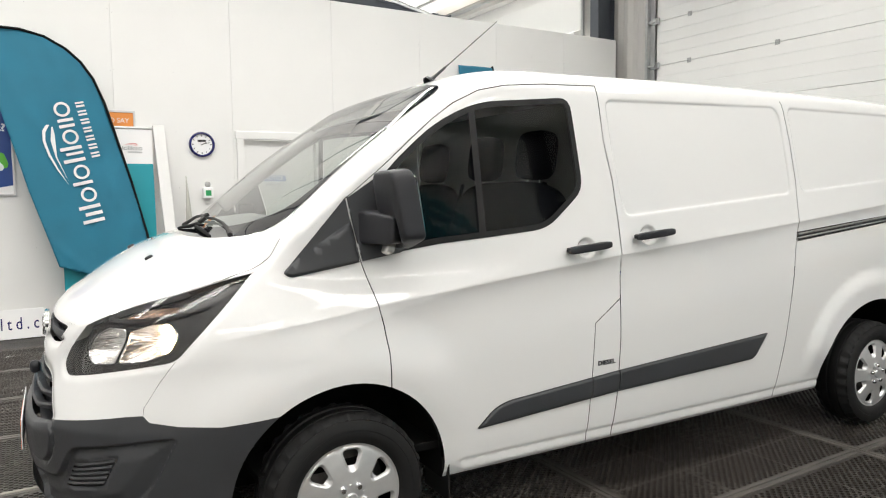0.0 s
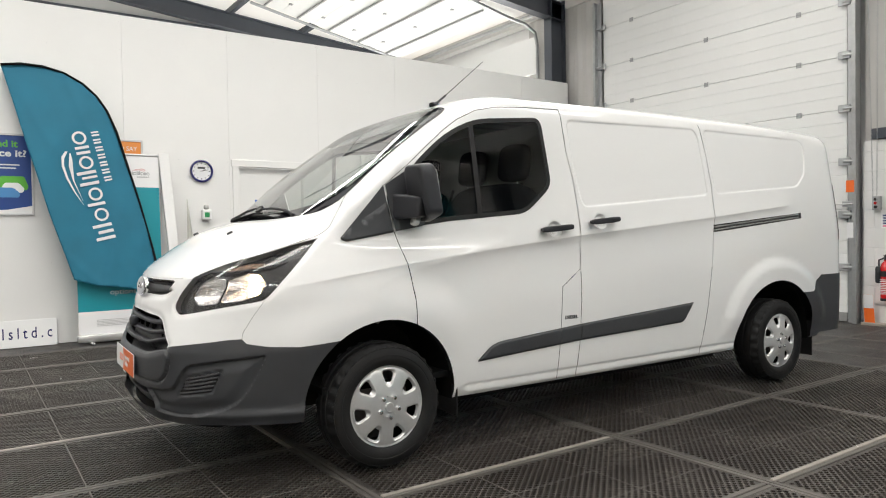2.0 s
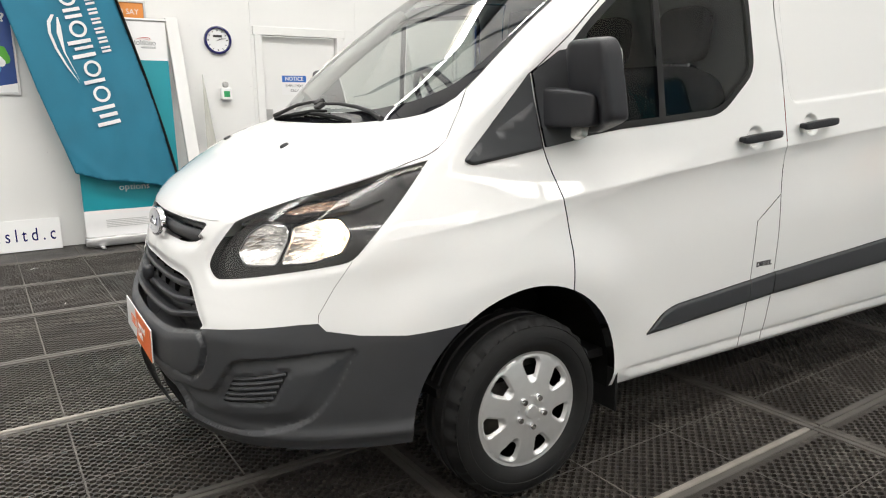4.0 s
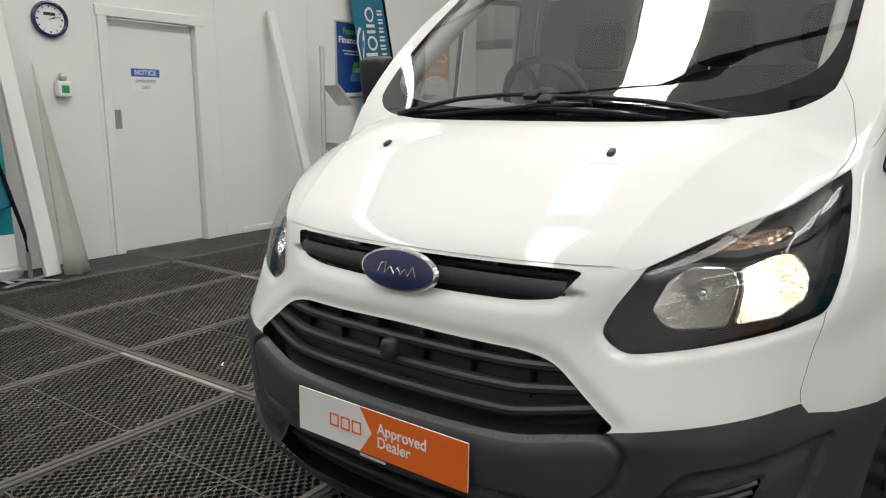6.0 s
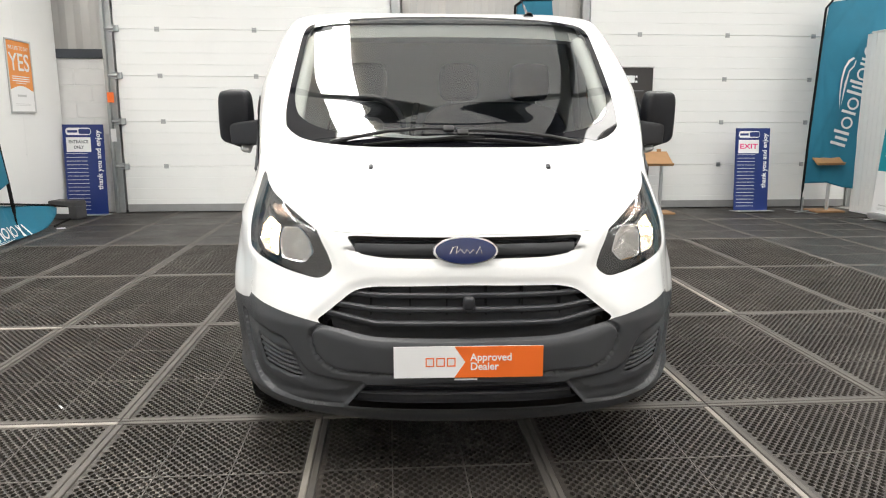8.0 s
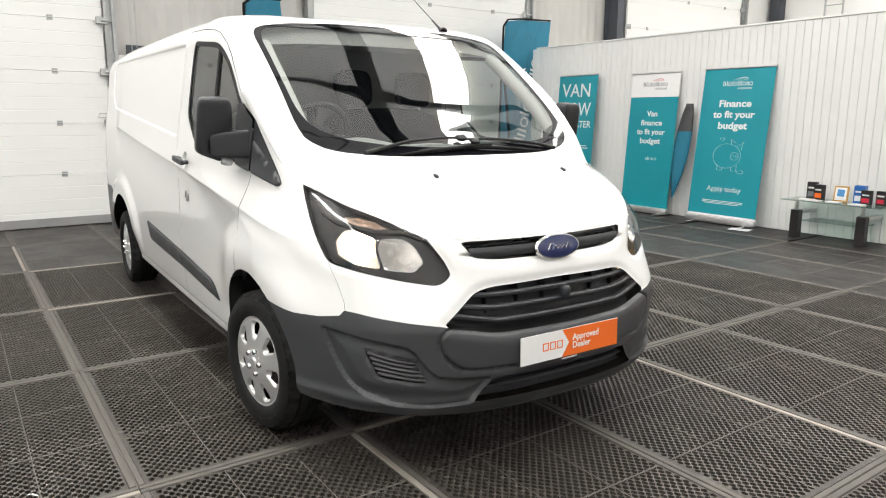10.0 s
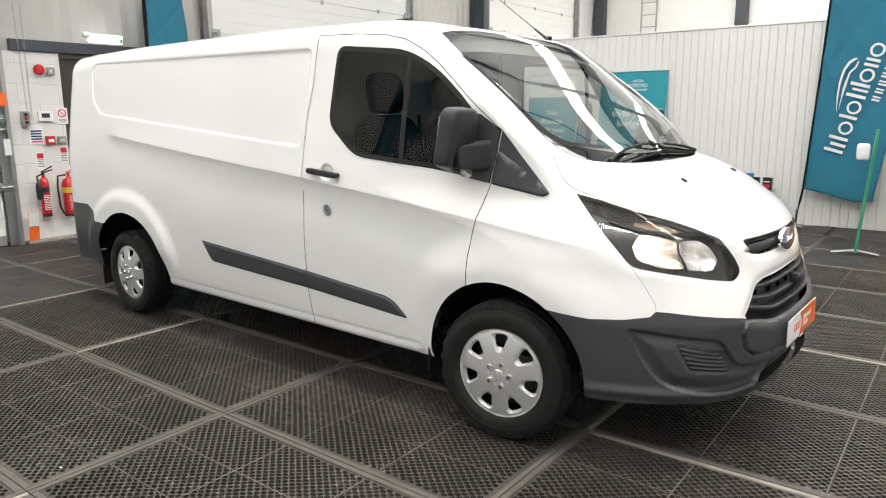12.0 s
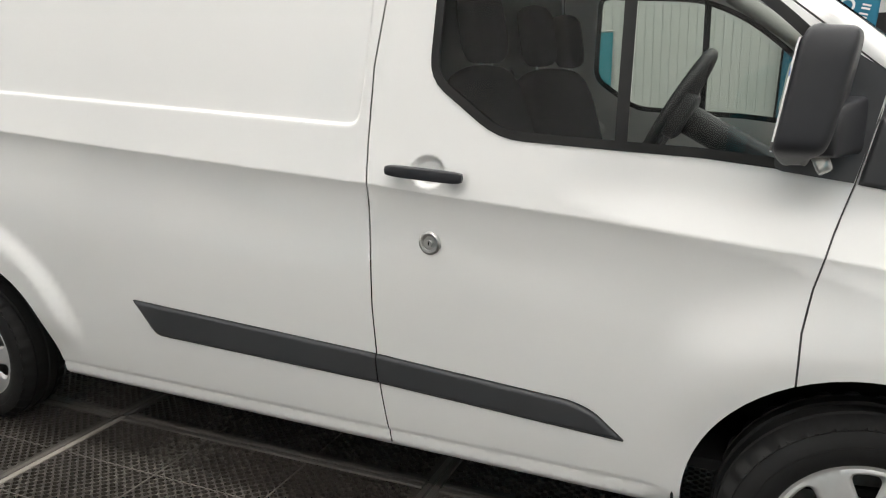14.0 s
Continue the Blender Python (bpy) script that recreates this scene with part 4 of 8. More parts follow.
def build_lid():
    ga, gb = np.meshgrid(np.arange(-0.92, 4.32, 0.03), np.arange(-0.86, 0.861, 0.03))
    fa, fb = np.meshgrid(np.arange(-0.91, 0.62, 0.018), np.arange(-0.84, 0.841, 0.02))
    grid = np.concatenate([np.stack((x.ravel(), y.ravel()), 1) for x, y in ((ga, gb), (fa, fb))])
    gaps = [bonnet_gap, [(a, -b) for a, b in bonnet_gap]]
    loops = [(lid_outline, True), (bonnet_poly, True), (screen_poly, True), (glass_poly, True)] + [(g, True) for g in gaps]
    loops += [([(a, s * (float(bonnet_rib(a)) + o)) for a in np.arange(-0.87, -0.23, 0.025)], False) for s in (1, -1) for o in (-0.006, 0.0, 0.008, 0.022, 0.042, 0.07)]
    v, f = triangulate(grid + np.random.RandomState(5).uniform(-0.001, 0.001, grid.shape), loops)
    mid = v[f].mean(1)
    keep = inside(mid, lid_outline)
    f, mid = f[keep], mid[keep]
    kind = np.full(len(f), "roof", dtype=object)
    for name, poly in (("bonnet", bonnet_poly), ("border", screen_poly), ("glass", glass_poly)):
        kind[inside(mid, poly)] = name
    for k, g in enumerate(gaps):
        kind[inside(mid, g)] = "gap%d" % k
    a, b = v[:, 0], v[:, 1]
    e = 3e-3
    z = lid_height(a, b)
    n = np.stack((-(lid_height(a + e, b) - lid_height(a - e, b)) / (2 * e), -(lid_height(a, b + e) - lid_height(a, b - e)) / (2 * e), np.ones(len(a))), 1)
    n /= np.linalg.norm(n, axis=1, keepdims=True)
    # along the seam the lid takes the sides' normals
    p = np.stack((a, b, z), 1)

    def put(name, which, material, out, label=""):
        q = p + n * out
        return shell(name, q, n, f[np.isin(kind, which)], material, van, label)
    put("roof", ["roof"], paint, 0.0)
    bonnet = put("bonnet", ["bonnet"], paint, 0.002)
    for k in range(2):
        put("bonnet_gap", ["gap%d" % k], gap_grey, -0.0015)
    put("windscreen_border", ["border"], screen_black, 0.003, "black printed border of the windscreen")
    put("windscreen", ["glass"], glass_front, 0.003, "clear windscreen").visible_shadow = False
    return bonnet


bonnet = build_lid()


def lid_at(a, b, out=0.0):
    return Vector((a, b, float(lid_height(np.array([a]), np.array([b]))[0]) + out))


def skin_at(u, c, side=1, out=0.0):
    p, n = skin(np.array([u]), np.array([c]), side, out)
    return Vector(p[0] * (1, side, 1)), Vector(n[0] * (1, side, 1))


def frame_on(p, n, up=Vector((0, 0, 1))):
    """Axes on a surface: x along it to the viewer's right, y up, z out."""
    n = n.normalized()
    x = up.cross(n).normalized()
    return Matrix.Translation(p) @ Matrix((x, n.cross(x), n)).transposed().to_4x4()


# ---------------------------------------------------------------- bonnet fittings, wipers, aerial
for s in (1, -1):
    bm = bmesh.new()
    p = lid_at(-0.562, 0.35 * s, 0.004)
    superbox(bm, Matrix.Translation(p) @ pose(0, 0, 0, 0, -25, 0), 0.016, 0.009, 0.008, 0.6, 14, 8)
    part("washer_nozzle", bm, black_plastic, van, "", True)
    bm = bmesh.new()
    # wiper arm and blade across the foot of the windscreen
    lift = 0.008 * s
    line = [(-0.258, 0.535 * s, 0.02), (-0.245, 0.43 * s, 0.035), (-0.236, 0.30 * s, 0.045 + lift), (-0.234, 0.14 * s, 0.05 + lift), (-0.240, 0.0, 0.055 + lift)]
    blade = [(-0.305, 0.395 * s, 0.015), (-0.302, 0.25 * s, 0.024), (-0.296, 0.10 * s, 0.03), (-0.288, 0.0, 0.034 + lift), (-0.278, -0.12 * s, 0.03 + lift)]
    tube(bm, [lid_at(a - 0.035, b, h * 0.5) for a, b, h in line], [0.010, 0.008, 0.007, 0.006, 0.006], 8)
    arm = part("wiper_arm", bm, rubber, van, "", True)
    bm = bmesh.new()
    tube(bm, [lid_at(a - 0.035, b, h * 0.55) for a, b, h in blade], [0.005, 0.008, 0.009, 0.008, 0.005], 8)
    part("wiper_blade", bm, black, arm, "", True)
    bm = bmesh.new()
    p = lid_at(-0.290 + 0.012 * s, 0.03 * s, 0.032)
    superbox(bm, Matrix.Translation(p) @ pose(0, 0, 0, 0, -35, 0), 0.018, 0.024, 0.009, 0.35, 14, 8)
    part("wiper_joint", bm, rubber, arm, "", True)
bm = bmesh.new()
base = lid_at(0.615, -0.45, 0.0)
lathe(bm, [(0.028, -0.004), (0.026, 0.008), (0.012, 0.02), (0.007, 0.05), (0.006, 0.12), (0.0, 0.12)], Matrix.Translation(base) @ pose(0, 0, 0, 0, 52, 8), 14)
aerial = part("aerial_base", bm, black_plastic, van, "black rubber aerial base", True)
bm = bmesh.new()
d = (pose(0, 0, 0, 0, 52, 8) @ Vector((0, 0, 1)))
tube(bm, [base + d * 0.1, base + d * 0.52], [0.0028, 0.0018], 6)
part("aerial_mast", bm, black_plastic, aerial)

# ---------------------------------------------------------------- grille, badge, plate
def front_bar(name, c, b0, b1, half, deep, material, parent, out=-0.02, bend=None, label=""):
    """A slat that follows the nose from b0 to b1."""
    bm = bmesh.new()
    n = 44
    rows = []
    for i in range(n + 1):
        b = b0 + (b1 - b0) * i / n
        cc = c + (bend(b) if bend else 0)
        a = float(outermost(lambda t: hull(t, b, cc), np.array(-1.2), np.array(0.2))) - out
        rows.append([bm.verts.new((a + x, b, cc + z)) for x, z in ((deep, -half * 0.5), (0.006, -half), (0, -half * 0.4), (0, half * 0.4), (0.006, half), (deep, half * 0.7))])
    for r, q in zip(rows, rows[1:]):
        for i in range(6):
            bm.faces.new((r[i], r[(i + 1) % 6], q[(i + 1) % 6], q[i]))
    bm.faces.new(rows[0])
    bm.faces.new(rows[-1][::-1])
    return part(name, bm, material, parent, label, True)


for c, w, rise in ((0.740, 0.425, 0.05), (0.694, 0.475, 0.10), (0.648, 0.505, 0.17)):
    front_bar("grille_slat", c, -w, w, 0.0105, 0.030, black_plastic, van, -0.018, lambda b, k=rise: k * max(0, abs(b) - 0.325))
front_bar("bonnet_bar", 0.898, -0.395, 0.395, 0.020, 0.03, grey_plastic, van, -0.008, None, "dark grey bar behind the badge")
for c in (0.425, 0.39):
    front_bar("lower_grille_slat", c, -0.38, 0.38, 0.006, 0.03, grey_plastic, van, -0.02)
for b in (-0.34, -0.20, -0.07, 0.07, 0.20, 0.34):
    bm = bmesh.new()
    shift = float(swept(abs(b)))
    box(bm, -0.925 + shift, -0.88 + shift, b - 0.003, b + 0.003, 0.61, 0.775)
    part("grille_rib", bm, black, van)
p, n = skin_at(0.0, 0.715)
bm = bmesh.new()
superbox(bm, Matrix.Translation((p.x - 0.004, -0.005, 0.722)), 0.02, 0.022, 0.026, 0.7, 16, 10)
part("tow_cap", bm, black_plastic, van, "", True)
nrm = Vector((-1, 0, 0.12)).normalized()
fr = frame_on(Vector((float(nose(0.90)) - 0.012, 0.004, 0.900)), nrm)
bm = bmesh.new()
lathe(bm, [(0, 0.008), (0.096, 0.008), (0.104, 0.007), (0.108, 0.0), (0.106, -0.012)], fr @ Matrix.Diagonal((1.08, 0.47, 0.9, 1)), 48)
badge = part("badge", bm, chrome, van, "oval badge with chrome rim and dark blue field", True)
bm = bmesh.new()
lathe(bm, [(0, 0.0095), (0.09, 0.0092), (0.1005, 0.0080)], fr @ Matrix.Diagonal((1.06, 0.45, 1.0, 1)), 48)
part("badge_field", bm, badge_blue, badge, "", True)
bm = bmesh.new()
wave = [(-0.055, -0.010), (-0.045, 0.012), (-0.03, 0.016), (-0.034, -0.010), (-0.018, 0.006), (-0.006, -0.010), (0.004, 0.005), (0.014, -0.009), (0.026, 0.004), (0.036, -0.010), (0.05, 0.014), (0.056, -0.010)]
tube(bm, [fr @ Vector((x, y, 0.0100)) for x, y in wave], 0.0022, 6)
part("badge_flourish", bm, chrome, badge, "", True)

fr = frame_on(Vector((-1.019, -0.002, 0.525)), Vector((-1, 0, 0.02)))
bm = bmesh.new()
prism(bm, [(-0.26, -0.056), (0.26, -0.056), (0.26, 0.056), (-0.26, 0.056)], fr @ Matrix.Translation((0, 0, -0.004)), 0.004)
plate = part("dealer_plate", bm, plate_white, van, "white and orange dealer plate")
bm = bmesh.new()
prism(bm, [(-0.05, -0.056), (0.26, -0.056), (0.26, 0.056), (-0.05, 0.056), (-0.012, 0.0)], fr, 0.0012)
part("plate_orange", bm, orange, plate, "orange half of the plate")
lettering("plate_words", "Approved", 0.038, fr @ Matrix.Translation((0.005, 0.016, 0.0014)), plate_white, plate, align="LEFT", bold=0.0006, width=0.145)
lettering("plate_words", "Dealer", 0.038, fr @ Matrix.Translation((0.005, -0.017, 0.0014)), plate_white, plate, align="LEFT", bold=0.0006, width=0.098)
# the mark on the white half, as plain strokes
bm = bmesh.new()
for x in (-0.150, -0.113, -0.076):
    for x0, x1, y0, y1 in ((x, x + 0.004, -0.016, 0.016), (x + 0.004, x + 0.026, 0.012, 0.016), (x + 0.004, x + 0.026, -0.016, -0.012), (x + 0.026, x + 0.030, -0.016, 0.016)):
        prism(bm, [(x0, y0), (x1, y0), (x1, y1), (x0, y1)], fr, 0.0012)
part("plate_mark", bm, orange, plate, "orange line mark")
strips("plate_foot", [(-0.05, 0.03, -0.066, -0.060)], fr, pale_grey, plate)

for s in (1, -1):
    for k in range(5):
        t = (k + 0.5) / 5
        p, q = (0.720 - 0.045 * t, 0.548 - 0.096 * t), (0.568 - 0.046 * t, 0.512 - 0.086 * t)
        bm = bmesh.new()
        tube(bm, [skin_at(p[0] + (q[0] - p[0]) * w, p[1] + (q[1] - p[1]) * w, s, -0.006)[0] for w in np.linspace(0, 1, 9)], 0.0068, 6)
        part("fog_slat", bm, grey_plastic, van, "", True)
for c, out in ((0.010, -0.010), (-0.012, -0.012)):
    bm = bmesh.new()
    tube(bm, [skin_at(*on_side(a, 1.155 + (a - 2.56) * 0.0836 + c), -1, out)[0] for a in np.linspace(2.57, 3.60, 12)], 0.006, 6)
    part("slide_rail", bm, steel, van, "brushed steel door rail", True)

# ---------------------------------------------------------------- headlights
for s in (1, -1):
    door, lens, bowl, *_ = SIDES[s]
    lamp = new("headlight")
    lamp.parent = van
    lamp["label"] = "lit halogen headlight behind clear plastic"
    lens.parent = bowl.parent = lamp
    lens.name, bowl.name = "lens", "housing"

    for name, deep, material, label in (("bowl_inner", 0.085, reflector, "faceted chrome high beam bowl"), ("bowl_outer", 0.085, reflector, "faceted chrome low beam bowl"), ("bowl_upper", 0.022, amber_clear, "clear turn signal")):
        us, cs = np.array(BOWLS[name]).T
        rim = [Vector(q) * 1.0 for q in skin(us, cs, s, -0.028)[0] * (1, s, 1)]
        centre = sum(rim, Vector()) / len(rim)
        inward = (Vector((1, 0, 0)) * (1.0 if name != "bowl_upper" else 0.3) - skin_at(float(us.mean()), float(cs.mean()), s)[1] * 0.35).normalized()
        bm = bmesh.new()
        rings = []
        for r, k in enumerate((1.0, 0.94, 0.84, 0.72, 0.60, 0.48, 0.36, 0.22)):
            rings.append([bm.verts.new(centre + (q - centre) * k + inward * (deep * (1 - k ** 2) + (0.0026 * math.sin(2.1 * i + 1.3 * r) if r else 0))) for i, q in enumerate(rim)])
        for p, q in zip(rings, rings[1:]):
            for i in range(len(rim)):
                n = (i + 1) % len(rim)
                bm.faces.new((p[i], p[n], q[n], q[i]))
        bm.faces.new(rings[-1])
        part({"bowl_inner": "high_beam_reflector", "bowl_outer": "low_beam_reflector", "bowl_upper": "turn_signal"}[name], bm, material, lamp, label)
        bm = bmesh.new()
        tube(bm, rim + rim[:1], 0.0028, 5)
        part("bowl_rim", bm, chrome if name != "bowl_upper" else lamp_black, lamp, "", True)
        if name == "bowl_upper":
            continue
        bm = bmesh.new()
        bmesh.ops.create_uvsphere(bm, u_segments=14, v_segments=8, radius=0.021 if name == "bowl_outer" else 0.012, matrix=Matrix.Translation(centre + inward * 0.058))
        part("bulb", bm, lamp_glow if name == "bowl_outer" else chrome, lamp, "", True)
    bm = bmesh.new()
    line = [skin_at(u, c, s, -0.02)[0] for u, c in ((0.53, 0.962), (0.60, 0.992), (0.70, 0.990), (0.79, 1.003), (0.87, 1.012), (0.95, 1.04))]
    tube(bm, line, [0.004, 0.008, 0.009, 0.007, 0.006, 0.003], 6, 1.6)
    part("lamp_brow", bm, lamp_black, lamp, "", True)

# ---------------------------------------------------------------- doors: handles, lock, mirrors
def door_handle(at, s, parent):
    u, c = on_side(*at)
    p, n = skin_at(u, c, s, 0.03)
    p0 = Vector((p.x, s * 0.962, p.z))
    bm = bmesh.new()
    tilt = 4.5
    m = Matrix.Translation((p0.x, s * 0.992, p0.z)) @ pose(0, 0, 0, 0, -tilt, 0)
    superbox(bm, m, 0.118, 0.011, 0.0165, 0.42, 26, 10)
    h = part("door_handle", bm, black_plastic, parent, "black plastic pull handle", True)
    for dx in (-0.085, 0.085):
        bm = bmesh.new()
        superbox(bm, m @ Matrix.Translation((dx, -s * 0.018, 0)), 0.022, 0.016, 0.011, 0.5, 12, 8)
        part("handle_mount", bm, black_plastic, h, "", True)


door_handle((1.097, 1.16), 1, SIDES[1][0])
door_handle((1.09, 1.166), -1, SIDES[-1][0])
door_handle((1.47, 1.208), -1, bpy.data.objects["sliding_door"])
p, n = skin_at(*on_side(1.10, 0.965), 1, 0.0)
bm = bmesh.new()
m = frame_on(p, n)
lathe(bm, [(0.033, -0.003), (0.033, 0.006), (0.027, 0.010), (0.020, 0.009), (0.019, 0.006), (0.010, 0.006), (0.009, 0.011), (0.0, 0.011)], m, 28)
lock = part("security_lock", bm, steel, SIDES[1][0], "round steel security lock", True)
bm = bmesh.new()
prism(bm, [(-0.0015, -0.005), (0.0015, -0.005), (0.0015, 0.005), (-0.0015, 0.005)], m @ Matrix.Translation((0, 0, 0.011)), 0.0008)
part("keyhole", bm, black, lock)
p, n = skin_at(*on_side(1.215, 0.655), -1, 0.001)
lettering("fuel_words", "DIESEL", 0.028, frame_on(p, n, Vector((0.0, 0, 1))) @ Matrix.Translation((0, 0, 0.0005)), black_plastic, van, "black fuel lettering", bold=0.0008, width=0.10)

for s in (1, -1):
    door = SIDES[s][0]
    bm = bmesh.new()
    m = Matrix.Translation((0.178, s * 1.038, 1.350)) @ pose(0, 0, 0, 0, 0, -8 * s)
    superbox(bm, m, 0.052, 0.076, 0.141, 0.30, 44, 32)
    for vtx in bm.verts:
        q = m.inverted() @ vtx.co
        up = q.z / 0.141
        q.y = q.y * (1 - 0.10 * max(0, up) ** 2) - s * 0.006 * up
        # the hood leans forward over a waist that is cut back below it
        if q.x < 0:
            q.x *= 1.0 - 0.72 * (1 - sstep(-0.10, 0.0, np.array(up))) * (1 - sstep(0.2, 0.75, np.array(s * q.y / 0.076)))
        q.x += -0.022 * up
        # its foot rises to the outside
        if up < -0.4:
            q.z += 0.030 * max(0, s * q.y / 0.076 + 0.2) * (-up - 0.4) / 0.6
        # the top falls away to the front
        if up > 0.6 and q.x < 0:
            q.z -= 0.10 * (0.02 - q.x) * (up - 0.6) / 0.4
        vtx.co = m @ q
    mirror = part("wing_mirror", bm, black_plastic, door, "dark grey plastic door mirror", True)
    bm = bmesh.new()
    prism(bm, rounded([(-0.062, -0.100), (0.062, -0.112), (0.058, 0.118), (-0.058, 0.118)], 0.025), m @ pose(0.0515, 0, 0, 0, -9, 0) @ pose(0, 0, 0, 90, 0, 90), 0.004)
    part("mirror_glass", bm, mirror_mat, mirror, "mirror glass")
    bm = bmesh.new()
    m = Matrix.Translation((0.136, s * 0.955, 1.284)) @ pose(0, 0, 0, -3 * s, 0, -16 * s)
    superbox(bm, m, 0.040, 0.110, 0.058, 0.26, 30, 22)
    for vtx in bm.verts:
        q = m.inverted() @ vtx.co
        q.z *= 1 - 0.12 * (s * q.y / 0.100)
        q.x *= 1 - 0.25 * (s * q.y / 0.100)
        vtx.co = m @ q
    part("mirror_arm", bm, black_plastic, mirror, "", True)
    bm = bmesh.new()
    superbox(bm, Matrix.Translation((0.160, s * 0.990, 1.222)) @ pose(0, 0, 0, 14 * s, 24, 0), 0.017, 0.026, 0.032, 0.4, 18, 10)
    part("repeater_lens", bm, clear_plastic, mirror, "clear plastic side repeater", True)

# ---------------------------------------------------------------- wheels
def wheel():
    hub = new("wheel")
    bm = bmesh.new()
    W = 0.1075
    prof = [(0.214, -W * 0.78), (0.226, -W * 0.92), (0.256, -W), (0.295, -W * 0.98), (0.318, -W * 0.86), (0.332, -W * 0.72)]
    prof += [(0.334, -W * 0.5), (0.326, -W * 0.47), (0.326, -W * 0.43), (0.335, -W * 0.40), (0.336, -W * 0.10), (0.328, -W * 0.07), (0.328, W * 0.07), (0.336, W * 0.10), (0.335, W * 0.40), (0.326, W * 0.43), (0.326, W * 0.47), (0.334, W * 0.5)]
    prof += [(0.332, W * 0.72), (0.318, W * 0.86), (0.3125, W * 0.92), (0.310, W * 0.90), (0.295, W * 0.98), (0.272, W * 1.0), (0.27, W * 0.985), (0.256, W), (0.226, W * 0.92), (0.214, W * 0.78), (0.205, W * 0.5)]
    lathe(bm, prof, Matrix.Identity(4), 120)
    # shoulder blocks
    for vtx in bm.verts:
        r = math.hypot(vtx.co.x, vtx.co.y)
        k = round(math.atan2(vtx.co.y, vtx.co.x) / (2 * math.pi) * 120)
        if 0.316 < r < 0.3335 and abs(vtx.co.z) > W * 0.6 and k % 4 < 2:
            vtx.co.x *= 0.962
            vtx.co.y *= 0.962
    part("tyre", bm, tyre_rubber, hub, "black tyre with block tread", True)
    bm = bmesh.new()
    lathe(bm, [(0.19, -0.02), (0.16, 0.0), (0.12, 0.01), (0.06, 0.02), (0, 0.02)], Matrix.Identity(4), 40)
    part("steel_rim", bm, rim_steel, hub, "dull steel rim behind the cover", True)
    # the cover: a domed disc with seven windows
    R = 0.216
    K = R / 0.206
    holes, troughs = [], []
    for i in range(7):
        t = math.pi / 2 + 2 * math.pi * (i + 0.5) / 7
        loc = rounded([(0.108, -0.010), (0.168, -0.035), (0.180, -0.028), (0.183, 0.0), (0.180, 0.028), (0.168, 0.035), (0.108, 0.010)], 0.010, 4)
        gap = rounded([(0.122, -0.015), (0.165, -0.031), (0.176, -0.026), (0.179, 0.0), (0.176, 0.026), (0.165, 0.031), (0.122, 0.015)], 0.008, 4)
        turn = lambda pts: [(K * (x * math.cos(t) - y * math.sin(t)), K * (x * math.sin(t) + y * math.cos(t))) for x, y in dense(pts, 0.012)]
        troughs.append(turn(loc))
        holes.append(turn(gap))
    lips = [dense(inset(h, o), 0.012) for h in troughs for o in (0.0, -0.005, -0.0075, -0.011)]
    rim = [(R * math.cos(t), R * math.sin(t)) for t in np.linspace(0, 2 * math.pi, 96, endpoint=False)]
    rim2 = [(x * 0.955, y * 0.955) for x, y in rim]
    g = np.arange(-R, R, 0.011)
    gx, gy = np.meshgrid(g, g)
    grid = np.stack((gx.ravel(), gy.ravel()), 1)
    grid = grid[np.hypot(grid[:, 0], grid[:, 1]) < R * 0.94]
    v, f = triangulate(grid, [(rim, True), (rim2, True)] + [(h, True) for h in holes] + [(h, True) for h in lips])
    mid = v[f].mean(1)
    keep = np.hypot(mid[:, 0], mid[:, 1]) < R
    for h in holes:
        keep &= ~inside(mid, h)
    f = f[keep]
    r = np.hypot(v[:, 0], v[:, 1])
    z = 0.108 - 0.022 * (r / R) ** 2 - 0.012 * sstep(0.93, 0.97, r / R) + 0.014 * sstep(0.93, 0.985, r / R)
    for h in troughs:
        dd = -depth_in(v, h)
        # each spoke is a raised pad with a fine edge, each window lies at the foot of a trough
        z -= 0.015 * (1 - sstep(-0.006, 0.004, dd)) + 0.0020 * (1 - sstep(0.0050, 0.0076, dd))
    me = mesh_from("wheel_cover", np.stack((v[:, 0], v[:, 1], z), 1), f, True)
    me.set_sharp_from_angle(angle=radians(40))
    cover = add("wheel_cover", me, silver, hub, "silver plastic seven-spoke wheel cover")
    bm = bmesh.new()
    lathe(bm, [(0.026, 0.104), (0.026, 0.110), (0.022, 0.115), (0.0, 0.117)], Matrix.Identity(4), 28)
    part("centre_cap", bm, silver, cover, "", True)
    for i in range(5):
        t = math.pi / 2 + 2 * math.pi * i / 5 + 0.3
        bm = bmesh.new()
        lathe(bm, [(0.0145, 0.096), (0.014, 0.112), (0.010, 0.120), (0.0, 0.122)], Matrix.Translation((0.056 * math.cos(t), 0.056 * math.sin(t), 0)), 12)
        part("wheel_nut", bm, chrome, cover, "", True)
        t += math.pi / 5
        bm = bmesh.new()
        lathe(bm, [(0.006, 0.103), (0.005, 0.109), (0, 0.109)], Matrix.Translation((0.056 * math.cos(t), 0.056 * math.sin(t), 0)), 8)
        part("cover_stud", bm, silver, cover)
    return hub


first = wheel()
first.parent = van
WHEEL_Z, trim_size = 0.317, Matrix.Diagonal((0.955, 0.955, 1, 1))
first.matrix_basis = pose(0.010, 0.860, WHEEL_Z, -90, 0, 8) @ trim_size
for a, b, spin in ((3.3, 0.862, 40), (0.006, -0.862, 22), (3.3, -0.862, -14)):
    copy_thing(first, pose(a, b, WHEEL_Z, -90 if b > 0 else 90, 0, 0) @ pose(0, 0, 0, 0, 0, spin) @ trim_size).parent = van
